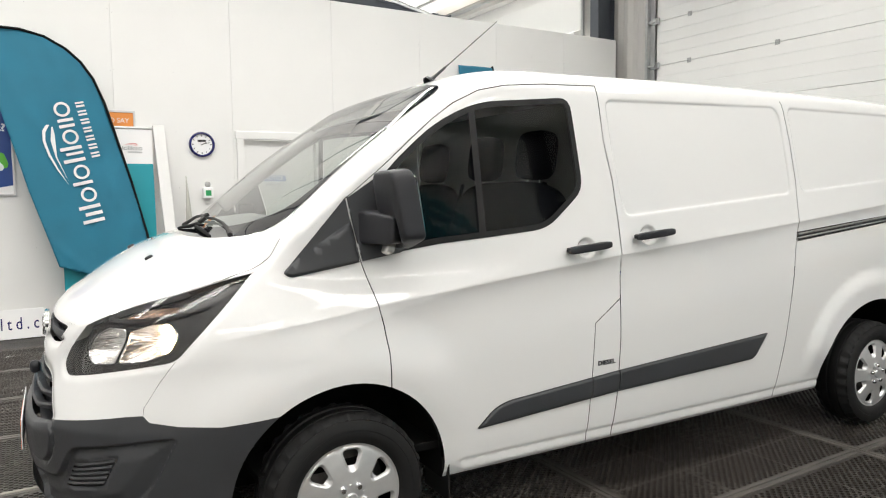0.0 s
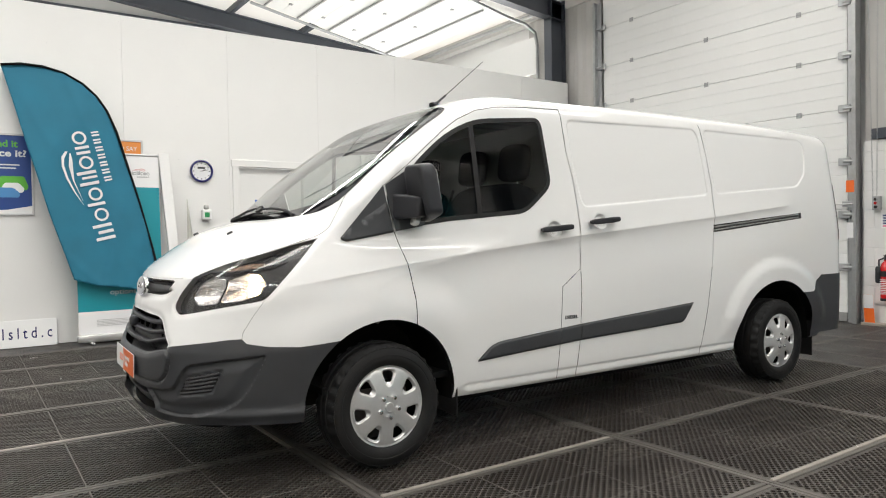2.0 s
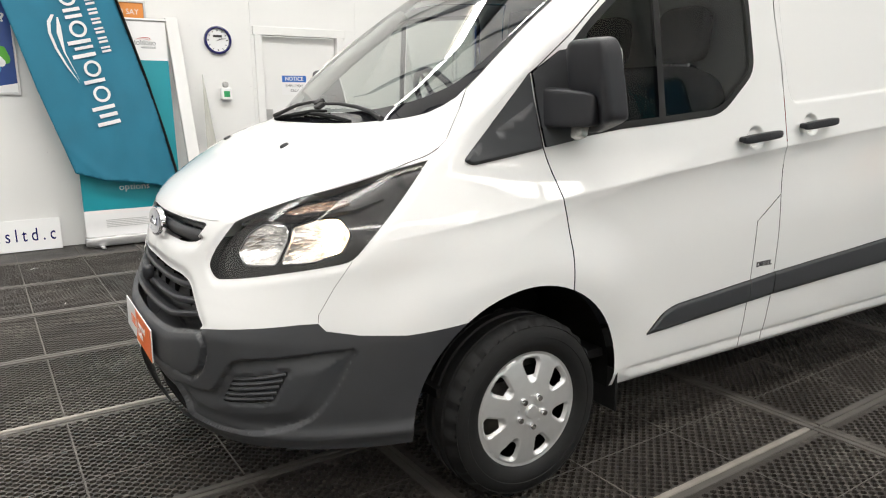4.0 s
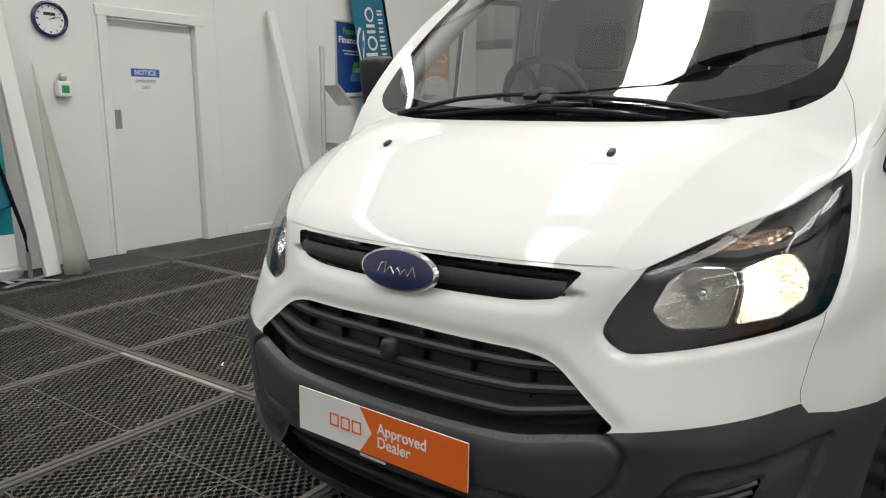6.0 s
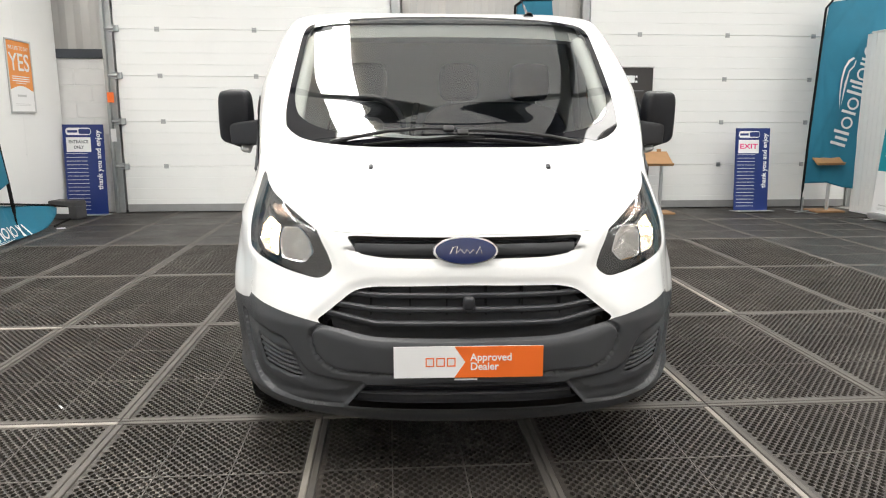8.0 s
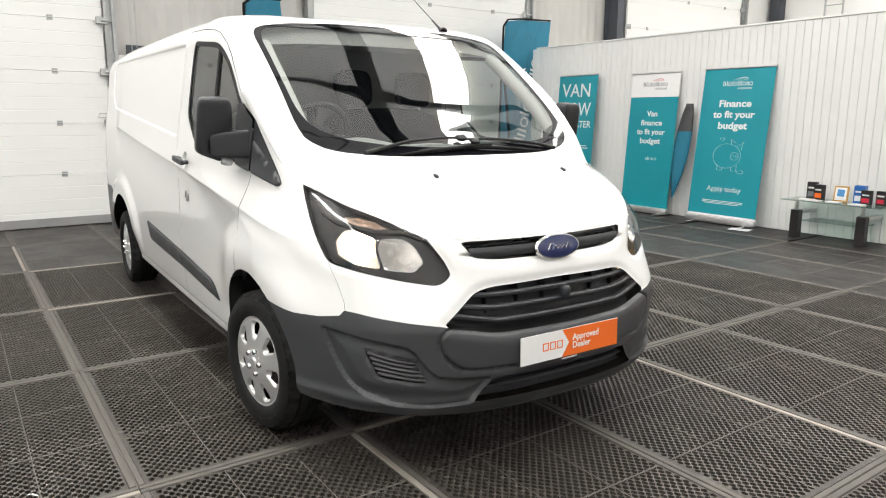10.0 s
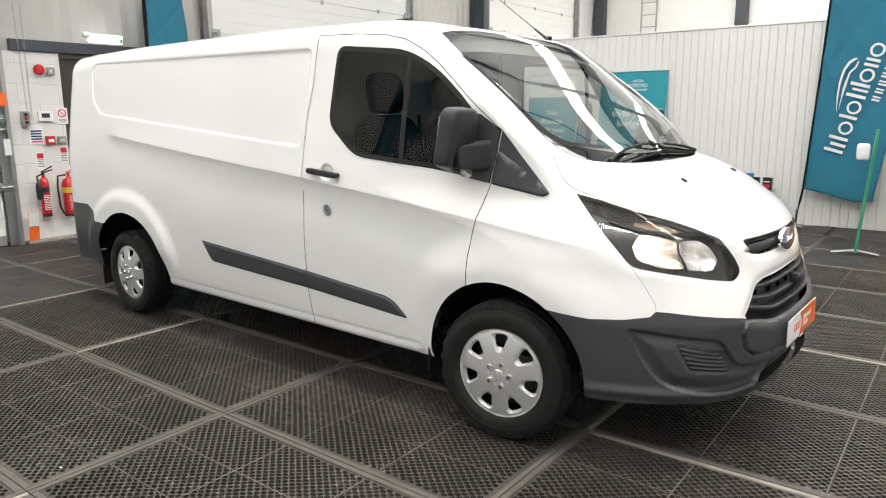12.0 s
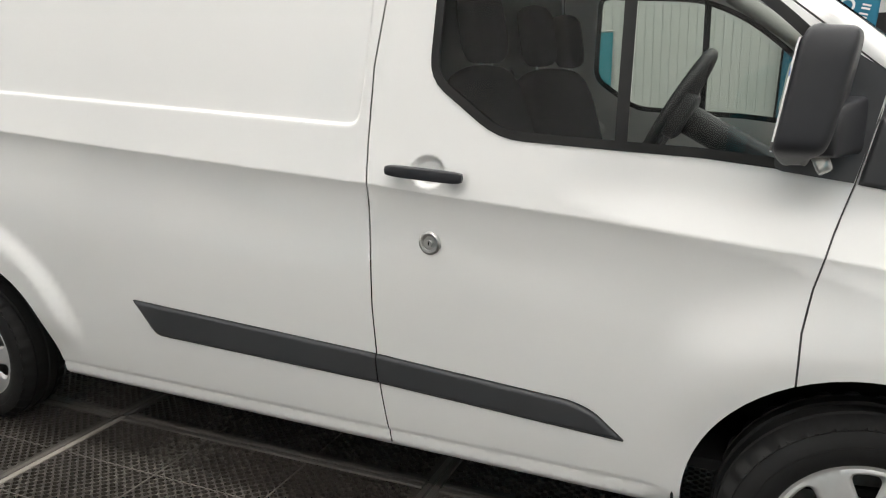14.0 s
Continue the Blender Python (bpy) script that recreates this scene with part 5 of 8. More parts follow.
# arch liners, flaps, underside
for s in (1, -1):
    for (ca, rx, ry) in ((0.0, 0.415, 0.415), (3.27, 0.50, 0.44)):
        bm = bmesh.new()
        rows = []
        for b in (0.90, 0.58):
            rows.append([bm.verts.new((ca - rx * math.cos(t), s * b, 0.335 + ry * math.sin(t))) for t in np.linspace(-0.12, math.pi + 0.12, 30)])
        for i in range(29):
            bm.faces.new((rows[0][i], rows[0][i + 1], rows[1][i + 1], rows[1][i]))
        bm.faces.new(rows[1])
        part("arch_liner", bm, black, van, "", True)
    bm = block(0.42, 0.428, min(s * 0.74, s * 0.94), max(s * 0.74, s * 0.94), 0.20, 0.36, bevel=0.003)
    part("mud_flap", bm, rubber, van)
    bm = block(3.78, 3.788, min(s * 0.72, s * 0.93), max(s * 0.72, s * 0.93), 0.15, 0.42, bevel=0.003)
    part("mud_flap", bm, rubber, van)
bm = bmesh.new()
box(bm, -0.78, -0.42, -0.60, 0.60, 0.27, 0.36, 0.03)
box(bm, 0.46, 2.74, -0.80, 0.80, 0.24, 0.40, 0.01)
box(bm, 3.80, 4.2, -0.7, 0.7, 0.28, 0.4, 0.01)
part("underbody", bm, black, van, "black underside")
bm = bmesh.new()
edge = [(-0.94 + float(swept(abs(b))), b) for b in np.linspace(-0.72, 0.72, 25)]
prism(bm, edge + [(-0.42, 0.72), (-0.42, -0.72)], Matrix.Translation((0, 0, 0.285)), 0.012)
part("front_undertray", bm, black, van, "black plastic undertray")

# ---------------------------------------------------------------- cab
bm = bmesh.new()
zs = np.linspace(0.42, 1.82, 15)
prism(bm, [(float(flank(z)) - 0.06, z) for z in zs] + [(-float(flank(z)) + 0.06, z) for z in zs[::-1]], pose(1.27, 0, 0, 90, 0, 90) @ Matrix.Translation((0, 0, -0.03)), 0.03)
part("bulkhead", bm, cab_grey, van, "grey cab bulkhead")
bm = block(-0.3, 1.27, -0.88, 0.88, 0.40, 0.43)
part("cab_floor", bm, black, van)
bm = bmesh.new()
prof = [(-0.34, 0.95), (-0.32, 1.215), (-0.20, 1.235), (0.02, 1.255), (0.14, 1.235), (0.20, 1.16), (0.22, 1.02), (0.10, 0.85), (-0.1, 0.75)]
n = 25
rows = []
for i in range(n):
    b = -0.715 + 1.43 * i / (n - 1)
    hump = 0.055 * math.exp(-((b - 0.42) / 0.20) ** 2) + 0.02 * math.exp(-((b) / 0.16) ** 2)
    back = 0.9 * max(0, abs(b) - 0.40) ** 1.35
    rows.append([bm.verts.new((x + (back if x < 0 else back * 0.3), b, z + (hump if z > 1.2 and x > -0.25 else 0) - 0.3 * max(0, abs(b) - 0.5))) for x, z in prof])
for r, q in zip(rows, rows[1:]):
    for i in range(len(prof) - 1):
        bm.faces.new((r[i], q[i], q[i + 1], r[i + 1]))
dash = part("dashboard", bm, dash_grey, van, "dark grey plastic dashboard", True)
bm = bmesh.new()
superbox(bm, Matrix.Translation((0.145, 0.02, 1.13)) @ pose(0, 0, 0, 0, 20, 0), 0.05, 0.16, 0.10, 0.4, 20, 10)
part("centre_console", bm, black_plastic, dash, "", True)
bm = bmesh.new()
sm = Matrix.Translation((0.53, 0.42, 1.30)) @ pose(0, 0, 0, 0, 60, 0)
tube(bm, [sm @ Vector((0.19 * math.cos(t), 0.19 * math.sin(t), 0)) for t in np.linspace(0, 2 * math.pi, 40)], 0.016, 10)
superbox(bm, sm @ Matrix.Translation((0, 0, -0.02)), 0.075, 0.085, 0.03, 0.6, 18, 8)
for t in (0.3, math.pi - 0.3, -math.pi / 2):
    tube(bm, [sm @ Vector((0.05 * math.cos(t), 0.05 * math.sin(t), -0.015)), sm @ Vector((0.185 * math.cos(t), 0.185 * math.sin(t), 0))], [0.03, 0.018], 8, 0.5)
tube(bm, [sm @ Vector((0, 0, -0.03)), sm @ Vector((0, 0, -0.38))], 0.045, 12)
part("steering_wheel", bm, black_plastic, van, "black steering wheel", True)


def seat(b, w, name):
    seat_ob = new(name)
    seat_ob.parent = van
    bm = bmesh.new()
    superbox(bm, Matrix.Translation((0.78, b, 0.79)) @ pose(0, 0, 0, 0, -5, 0), 0.27, w, 0.085, 0.45, 30, 12)
    part("cushion", bm, seat_fabric, seat_ob, "", True)
    bm = bmesh.new()
    m = Matrix.Translation((1.07, b, 1.13)) @ pose(0, 0, 0, 0, 14, 0)
    superbox(bm, m, 0.075, w, 0.33, 0.5, 30, 16)
    part("backrest", bm, seat_fabric, seat_ob, "", True)
    bm = bmesh.new()
    box(bm, 0.55, 1.10, b - w * 0.85, b + w * 0.85, 0.43, 0.72, 0.02)
    part("seat_base", bm, black_plastic, seat_ob)
    for hb in ((b,) if w < 0.3 else (b - 0.22, b + 0.22)):
        bm = bmesh.new()
        superbox(bm, Matrix.Translation((1.135, hb, 1.575)) @ pose(0, 0, 0, 0, 8, 0), 0.05, 0.125, 0.115, 0.5, 24, 14)
        rest = part("headrest", bm, seat_fabric, seat_ob, "", True)
        for dx in (-0.045, 0.045):
            bm = bmesh.new()
            tube(bm, [(1.12, hb + dx, 1.38), (1.13, hb + dx, 1.52)], 0.006, 8)
            part("headrest_post", bm, chrome, rest, "", True)
    return seat_ob


seat(0.46, 0.25, "driver_seat")
seat(-0.33, 0.46, "passenger_bench")
for b in (0.15, -0.60):
    bm = bmesh.new()
    tube(bm, [(1.15, b, 1.45), (1.10, b + 0.05, 1.2), (1.0, b + 0.1, 0.85)], 0.018, 8, 0.15)
    part("seat_belt", bm, black, van)
bm = bmesh.new()
ga, gb = np.meshgrid(np.linspace(0.45, 1.24, 8), np.linspace(-0.70, 0.70, 8))
z = on_top(ga.ravel(), gb.ravel()) - 0.035
idx = np.arange(64).reshape(8, 8)
me = mesh_from("headliner", np.stack((ga.ravel(), gb.ravel(), z), 1), [(idx[i, j], idx[i, j + 1], idx[i + 1, j + 1], idx[i + 1, j]) for i in range(7) for j in range(7)], True)
add("headliner", me, liner_grey, van, "pale grey roof lining")
for s in (1, -1):
    bm = bmesh.new()
    line = [(-0.06, 0.722), (0.08, 0.716), (0.22, 0.708), (0.36, 0.700), (0.47, 0.69)]
    tube(bm, [lid_at(a, s * b, -0.055) for a, b in line], [0.040, 0.038, 0.036, 0.036, 0.036], 10)
    part("pillar_trim", bm, trim_pale, van, "pale grey windscreen pillar trim", True)

# ---------------------------------------------------------------- floor
X0, X1, Y0, Y1 = -8.0, WALL_X, -3.3, 8.2
ground = part("floor", block(-12, 14, -13, 19, -0.25, -0.022), base_dark)
tagged(ground, "dark floor under black perforated rubber mats", "floor", kind="structure")
MAT_X, MAT_Y, OFF_X, OFF_Y, SEAM = 1.527, 0.917, 0.734, 2.098, 0.062


def mat_mesh(holes):
    w, h, top, low = MAT_X - SEAM, MAT_Y - SEAM, -0.004, -0.022
    rect = [(-w / 2, -h / 2), (w / 2, -h / 2), (w / 2, h / 2), (-w / 2, h / 2)]
    rings = []
    if holes:
        p, q, r = 0.0415, 0.036, 0.0128
        for i in range(int(w / p) * 2 + 2):
            for j in range(int(h / q) + 2):
                x = -w / 2 + 0.014 + i * p / 2
                y = -h / 2 + 0.016 + j * q + (q / 2 if i % 2 else 0)
                if abs(x) > w / 2 - 0.016 or abs(y) > h / 2 - 0.016:
                    continue
                rings.append([(x + r * 1.12 * math.cos(t), y + r * 0.92 * math.sin(t)) for t in [k * math.pi / 3 for k in range(6)]])
    v, f = triangulate([], [(dense(rect, 0.2), True)] + [(g, True) for g in rings])
    if rings:
        cen = np.array([np.mean(g, 0) for g in rings])
        mid = v[f].mean(1)
        key = {}
        for k, (x, y) in enumerate(cen):
            key.setdefault((int(x // 0.04), int(y // 0.04)), []).append(k)
        keep = []
        for m in mid:
            cx, cy = int(m[0] // 0.04), int(m[1] // 0.04)
            near = [k for dx in (-1, 0, 1) for dy in (-1, 0, 1) for k in key.get((cx + dx, cy + dy), ())]
            keep.append(not any(abs(m[0] - cen[k][0]) < 0.0115 and abs(m[1] - cen[k][1]) < 0.0093 for k in near))
        f = f[np.array(keep)]
    verts = [(x, y, top) for x, y in v]
    faces = [tuple(t) for t in f]
    for loop in [rect] + rings:
        b = len(verts)
        n = len(loop)
        s = 1 if loop is rect else -1
        verts += [(x, y, top) for x, y in loop] + [(x, y, low) for x, y in loop]
        for i in range(n):
            k = (i + 1) % n
            quad = (b + n + i, b + n + k, b + k, b + i)
            faces.append(quad if s > 0 else quad[::-1])
    # thin raised lines across the sheet, rubbed pale
    whole = len(faces)
    for y in (-h / 6, h / 6):
        b = len(verts)
        verts += [(x, y + o, z) for x in (-w / 2 + 0.01, w / 2 - 0.01) for o, z in ((-0.003, top), (-0.002, top + 0.0012), (0.002, top + 0.0012), (0.003, top))]
        faces += [(b + k, b + k + 1, b + k + 5, b + k + 4) for k in range(3)]
    for x in (-w / 6, w / 6):
        b = len(verts)
        verts += [(x + o, y, z) for y in (h / 2 - 0.01, -h / 2 + 0.01) for o, z in ((-0.004, top), (-0.003, top + 0.0025), (0.003, top + 0.0025), (0.004, top))]
        faces += [(b + k, b + k + 1, b + k + 5, b + k + 4) for k in range(3)]
    me = mesh_from("rubber_mat", verts, faces)
    me.materials.append(mat_rubber)
    me.materials.append(strip_rubber)
    me.polygons.foreach_set("material_index", [0] * whole + [1] * (len(faces) - whole))
    return me


holed, plain_mat = mat_mesh(True), mat_mesh(False)
far_rubber = bpy.data.materials["floor_mat_rubber"].copy()
far_rubber.name = "far_mat_rubber"
_nt = far_rubber.node_tree
_tc = _nt.nodes.new("ShaderNodeTexCoord")


def _math(op, a, b=None):
    n = _nt.nodes.new("ShaderNodeMath")
    n.operation = op
    for i, v in enumerate((a, b)):
        if v is None:
            continue
        if isinstance(v, (int, float)):
            n.inputs[i].default_value = v
        else:
            _nt.links.new(v, n.inputs[i])
    return n.outputs[0]


_sep = _nt.nodes.new("ShaderNodeSeparateXYZ")
_nt.links.new(_tc.outputs["Object"], _sep.inputs[0])
_d = []
for _o in (0.0, 0.5):
    _x = _math("SUBTRACT", _math("FRACT", _math("ADD", _math("MULTIPLY", _sep.outputs[0], 1 / 0.0415), _o + 100)), 0.5)
    _y = _math("SUBTRACT", _math("FRACT", _math("ADD", _math("MULTIPLY", _sep.outputs[1], 1 / 0.036), _o + 100)), 0.5)
    _d.append(_math("ADD", _math("POWER", _math("MULTIPLY", _math("ABSOLUTE", _x), 0.0415 / 0.0143), 2.0), _math("POWER", _math("MULTIPLY", _math("ABSOLUTE", _y), 0.036 / 0.0118), 2.0)))
_hole = _math("LESS_THAN", _math("MINIMUM", *_d), 1.0)
_p = _nt.nodes["Principled BSDF"]
_mx = _nt.nodes.new("ShaderNodeMix")
_mx.data_type = "RGBA"
_nt.links.new(_p.inputs["Base Color"].links[0].from_socket, _mx.inputs["A"])
_mx.inputs["B"].default_value = (0.012, 0.011, 0.010, 1)
_nt.links.new(_hole, _mx.inputs["Factor"])
_nt.links.new(_mx.outputs["Result"], _p.inputs["Base Color"])
plain_mat.materials[0] = far_rubber
rnd = random.Random(7)
ix = range(-6, 5)
iy = range(-6, 7)
for i in ix:
    for j in iy:
        cx, cy = OFF_X + (i + 0.5) * MAT_X, OFF_Y + (j + 0.5) * MAT_Y
        if cy < Y0 - 0.1 or cy > Y1 + 0.1:
            continue
        near = -2.9 < cx < 4.6 and -0.6 < cy < 8.0
        ob = new("rubber_mat", holed if near else plain_mat)
        ob.parent = ground
        ob.location = (cx, cy, rnd.uniform(-0.0015, 0.0015))
        ob.rotation_euler = (rnd.uniform(-0.001, 0.001), rnd.uniform(-0.001, 0.001), rnd.uniform(-0.0015, 0.0015))


def strip_mesh(length, w):
    bm = bmesh.new()
    box(bm, -length / 2, length / 2, -w / 2, -w * 0.06, -0.022, 0.0, 0.003)
    box(bm, -length / 2, length / 2, w * 0.06, w / 2, -0.022, 0.0005, 0.003)
    box(bm, -length / 2, length / 2, -w * 0.06, w * 0.06, -0.022, -0.006)
    me = bpy.data.meshes.new("edging_strip")
    bm.to_mesh(me)
    bm.free()
    me.materials.append(strip_rubber)
    return me


sx, sy = strip_mesh(MAT_X - SEAM - 0.004, SEAM - 0.004), strip_mesh(MAT_Y - 0.002, SEAM - 0.004)
bare_x, bare_y = sx.copy(), sy.copy()
for me in (bare_x, bare_y):
    # the edge strip's pale core shows where its rubber is worn off
    me.materials.append(strip_bare)
    for f in me.polygons:
        if f.center.y > SEAM * 0.05:
            f.material_index = 1
WORN_X = {(-1, 2), (-1, 0), (0, 0), (1, -1), (2, -1), (-2, 0), (3, 3)}
WORN_Y = {(0, 3), (2, 2), (3, 2), (0, 1), (1, 4), (-1, -2)}
for i in ix:
    for j in iy:
        x, y = OFF_X + i * MAT_X, OFF_Y + j * MAT_Y
        if y < Y0 - 0.1 or y > Y1:
            continue
        ob = new("edging_strip", bare_x if (i, j) in WORN_X else sx)
        ob.parent, ob.location = ground, (x + MAT_X / 2, y, rnd.uniform(-0.001, 0.001))
        ob = new("edging_strip", bare_y if (i, j) in WORN_Y else sy)
        ob.parent, ob.location, ob.rotation_euler = ground, (x, y + MAT_Y / 2, rnd.uniform(-0.001, 0.001)), (0, 0, math.pi / 2)


# ---------------------------------------------------------------- partitions
def wall(name, x0, x1, y0, y1, z0, z1, material, label):
    return tagged(part(name, block(x0, x1, y0, y1, z0, z1), material), label, "wall", kind="structure")


LEFT_Y, RIGHT_Y = 8.19, -3.22
# the white boarded partition with the store door in it
DOOR_X0, DOOR_X1, DOOR_H = 2.20, 3.06, 2.03
wl = thing("wall_left", Matrix.Identity(4), "tall white painted board partition with screw heads and joints", "wall", kind="structure")
joints = [-8.0, -6.0, -4.3, -3.1, -1.88, -0.66, 0.86, 2.08, 3.3, 4.52, 5.74, 6.96, 8.02]
for a, b in zip(joints, joints[1:]):
    bm = bmesh.new()
    lo = 0.0
    if a < DOOR_X0 < b or a < DOOR_X1 < b or (DOOR_X0 <= a and b <= DOOR_X1):
        for p, q in ((a, max(a, min(b, DOOR_X0 - 0.085))), (min(b, max(a, DOOR_X1 + 0.085)), b)):
            if q - p > 0.01:
                box(bm, p + 0.0008, q - 0.0008, LEFT_Y, LEFT_Y + 0.10, 0, DOOR_H + 0.085)
        lo = DOOR_H + 0.085
    box(bm, a + 0.0008, b - 0.0008, LEFT_Y, LEFT_Y + 0.10, lo, 3.72, 0.001)
    part("wall_board", bm, wall_white, wl)
bm = bmesh.new()
for a, b in zip(joints, joints[1:]):
    for x in (a + 0.02, b - 0.02, (a + b) / 2):
        for z in (0.3, 0.9, 1.5, 2.1, 2.7, 3.3, 3.66):
            if DOOR_X0 - 0.1 < x < DOOR_X1 + 0.1 and z < 2.1:
                continue
            bmesh.ops.create_circle(bm, cap_ends=True, segments=8, radius=0.004, matrix=pose(x + rnd.uniform(-0.01, 0.01), LEFT_Y - 0.0012, z + rnd.uniform(-0.03, 0.03), 90, 0, 0))
screws = part("screw_heads", bm, pale_grey, wl)
screws["kind"] = "stuff"
tagged(part("baseboard", block(3.5, 8.0, LEFT_Y - 0.012, LEFT_Y - 0.002, 0.0, 0.06, bevel=0.002), wall_white), "white skirting strip along the partition", "baseboard", kind="structure")
door = thing("door_1", pose(DOOR_X0, LEFT_Y, 0), "white closed store door with a notice on it", "door", kind="structure")
w = DOOR_X1 - DOOR_X0
part("door_leaf", block(0.004, w - 0.004, 0.055, 0.095, 0.01, DOOR_H - 0.006, bevel=0.002), wall_white, door)
for x0, x1, z0, z1 in ((-0.085, -0.002, 0, DOOR_H + 0.08), (w + 0.002, w + 0.085, 0, DOOR_H + 0.08)):
    part("door_frame", block(x0, x1, -0.018, 0.10, z0, z1, bevel=0.004), wall_white, door)
part("door_frame", block(-0.10, w + 0.10, -0.021, 0.10, DOOR_H + 0.002, DOOR_H + 0.09, bevel=0.004), wall_white, door)
part("push_plate", block(0.02, 0.10, 0.051, 0.0545, 1.10, 1.26, bevel=0.001), steel, door, "grey steel push plate")
m = pose(0.36, 0.0535, 1.52, 90, 0, 0)
bm = bmesh.new()
prism(bm, [(-0.145, -0.105), (0.145, -0.105), (0.145, 0.105), (-0.145, 0.105)], m, 0.001)
notice = part("notice", bm, plate_white, door, "white paper notice with blue heading")
print_blue = mat("print_blue", (0.03, 0.14, 0.48), 0.5, var=0.05, scale=20)
print_black = mat("print_black", (0.02, 0.02, 0.022), 0.5, var=0.05, scale=20)
strips("notice_band", [(-0.14, 0.14, 0.03, 0.10)], m @ Matrix.Translation((0, 0, 0.001)), print_blue, notice, depth=0.0006)
lettering("notice_words", "NOTICE", 0.062, m @ Matrix.Translation((0, 0.065, 0.0018)), plate_white, notice, bold=0.001, width=0.21, depth=0.0003)
lettering("notice_words", "EMPLOYEES", 0.04, m @ Matrix.Translation((0, -0.01, 0.0012)), print_black, notice, width=0.20, depth=0.0003)
lettering("notice_words", "ONLY", 0.04, m @ Matrix.Translation((0, -0.062, 0.0012)), print_black, notice, width=0.09, depth=0.0003)

wr = thing("wall_right", Matrix.Identity(4), "low white partition of vertical tongue and groove boards", "wall", kind="structure")
me = None
x = -6.0
bw = 0.1
bm = bmesh.new()
box(bm, -bw / 2 + 0.0012, bw / 2 - 0.0012, -0.02, 0.0, 0.0, 2.54, 0.004)
board = bpy.data.meshes.new("wall_board")
bm.to_mesh(board)
bm.free()
board.materials.append(board_white)
while x < 7.4:
    ob = new("wall_board", board)
    ob.parent, ob.location = wr, (x + bw / 2, RIGHT_Y + rnd.uniform(-0.001, 0.001), 0)
    x += bw
part("backing", block(-6, 7.4, RIGHT_Y - 0.10, RIGHT_Y - 0.024, 0, 2.53), board_white, wr)
part("capping", block(-6, 7.4, RIGHT_Y - 0.11, RIGHT_Y + 0.012, 2.542, 2.565, bevel=0.003), board_white, wr)

# ---------------------------------------------------------------- rear wall: two sectional doors with a block wall between
def block_wall(name, y0, y1, z0, z1, holes=(), x=WALL_X - 0.04, label=""):
    """Painted blockwork, block by block."""
    t = thing(name, Matrix.Identity(4), label, "wall", kind="structure")
    z, row = z0, 0
    meshes = {}
    while z < z1 - 0.02:
        h = min(0.225, z1 - z)
        y = y0 - (0.225 if row % 2 else 0)
        while y < y1 - 0.005:
            a, b = max(y, y0), min(y + 0.45, y1)
            spans = [(a, b)]
            for hy0, hy1, hz1 in holes:
                if z < hz1:
                    spans = [s for p, q in spans for s in ((p, min(q, hy0)), (max(p, hy1), q)) if s[1] - s[0] > 0.01]
            for p, q in spans:
                k = (round(q - p, 3), round(h, 3))
                if k not in meshes:
                    bm = bmesh.new()
                    box(bm, -0.05, 0.05, -k[0] / 2 + 0.003, k[0] / 2 - 0.003, 0.003, k[1] - 0.003, 0.004)
                    me = bpy.data.meshes.new("block")
                    bm.to_mesh(me)
                    bm.free()
                    me.materials.append(brick_white)
                    meshes[k] = me
                ob = new("block", meshes[k])
                ob.parent, ob.location = t, (x + 0.05 + rnd.uniform(-0.001, 0.001), (p + q) / 2, z)
            y += 0.45
        z += h
        row += 1
    bm = bmesh.new()
    cuts = sorted([y0, y1] + [v for h in holes for v in h[:2]])
    for p, q in zip(cuts, cuts[1:]):
        if any(abs(p - h[0]) < 1e-6 for h in holes):
            hz = [h[2] for h in holes if abs(p - h[0]) < 1e-6][0]
            if hz < z1:
                box(bm, x + 0.004, x + 0.2, p, q, hz, z1)
        else:
            box(bm, x + 0.004, x + 0.2, p, q, z0, z1)
    part("mortar", bm, brick_white, t)
    return t


DY0, DY1 = 1.83, 2.73
block_wall("wall_rear_middle", 0.80, 3.40, 0, 2.16, [(DY0 - 0.05, DY1 + 0.05, 2.16)], label="white painted blockwork between the shutter doors")
block_wall("wall_rear_corner", 7.55, 8.60, 0, 2.16, label="white painted blockwork beside the shutter door")


def clad(name, y0, y1, z0, z1, x=WALL_X + 0.02):
    bm = bmesh.new()
    n = int((y1 - y0) / 0.1)
    prof = []
    for i in range(n + 1):
        y = y0 + (y1 - y0) * i / n
        prof.append((x + (0.0 if i % 2 else 0.018), y))
    lo = [bm.verts.new((px, py, z0)) for px, py in prof]
    hi = [bm.verts.new((px, py, z1)) for px, py in prof]
    lo2, hi2 = [bm.verts.new((x + 0.1, py, z0)) for px, py in (prof[0], prof[-1])], [bm.verts.new((x + 0.1, py, z1)) for px, py in (prof[0], prof[-1])]
    for i in range(n):
        bm.faces.new((lo[i], lo[i + 1], hi[i + 1], hi[i]))
    bm.faces.new((lo2[0], hi2[0], hi2[1], lo2[1]))
    return tagged(part(name, bm, cladding), "grey ribbed metal cladding above the blockwork", "wall", kind="structure")


clad("wall_rear_cladding_a", 0.80, 3.40, 2.16, 5.4)
clad("wall_rear_cladding_b", 7.55, 9.3, 2.16, 5.4)
clad("wall_rear_cladding_c", -6.1, -3.75, 0.0, 5.4)
tagged(part("wall_rear_header", block(WALL_X, WALL_X + 0.2, -13, 19, 5.05, 5.6), cladding), "grey metal cladding under the eaves", "wall", kind="structure")


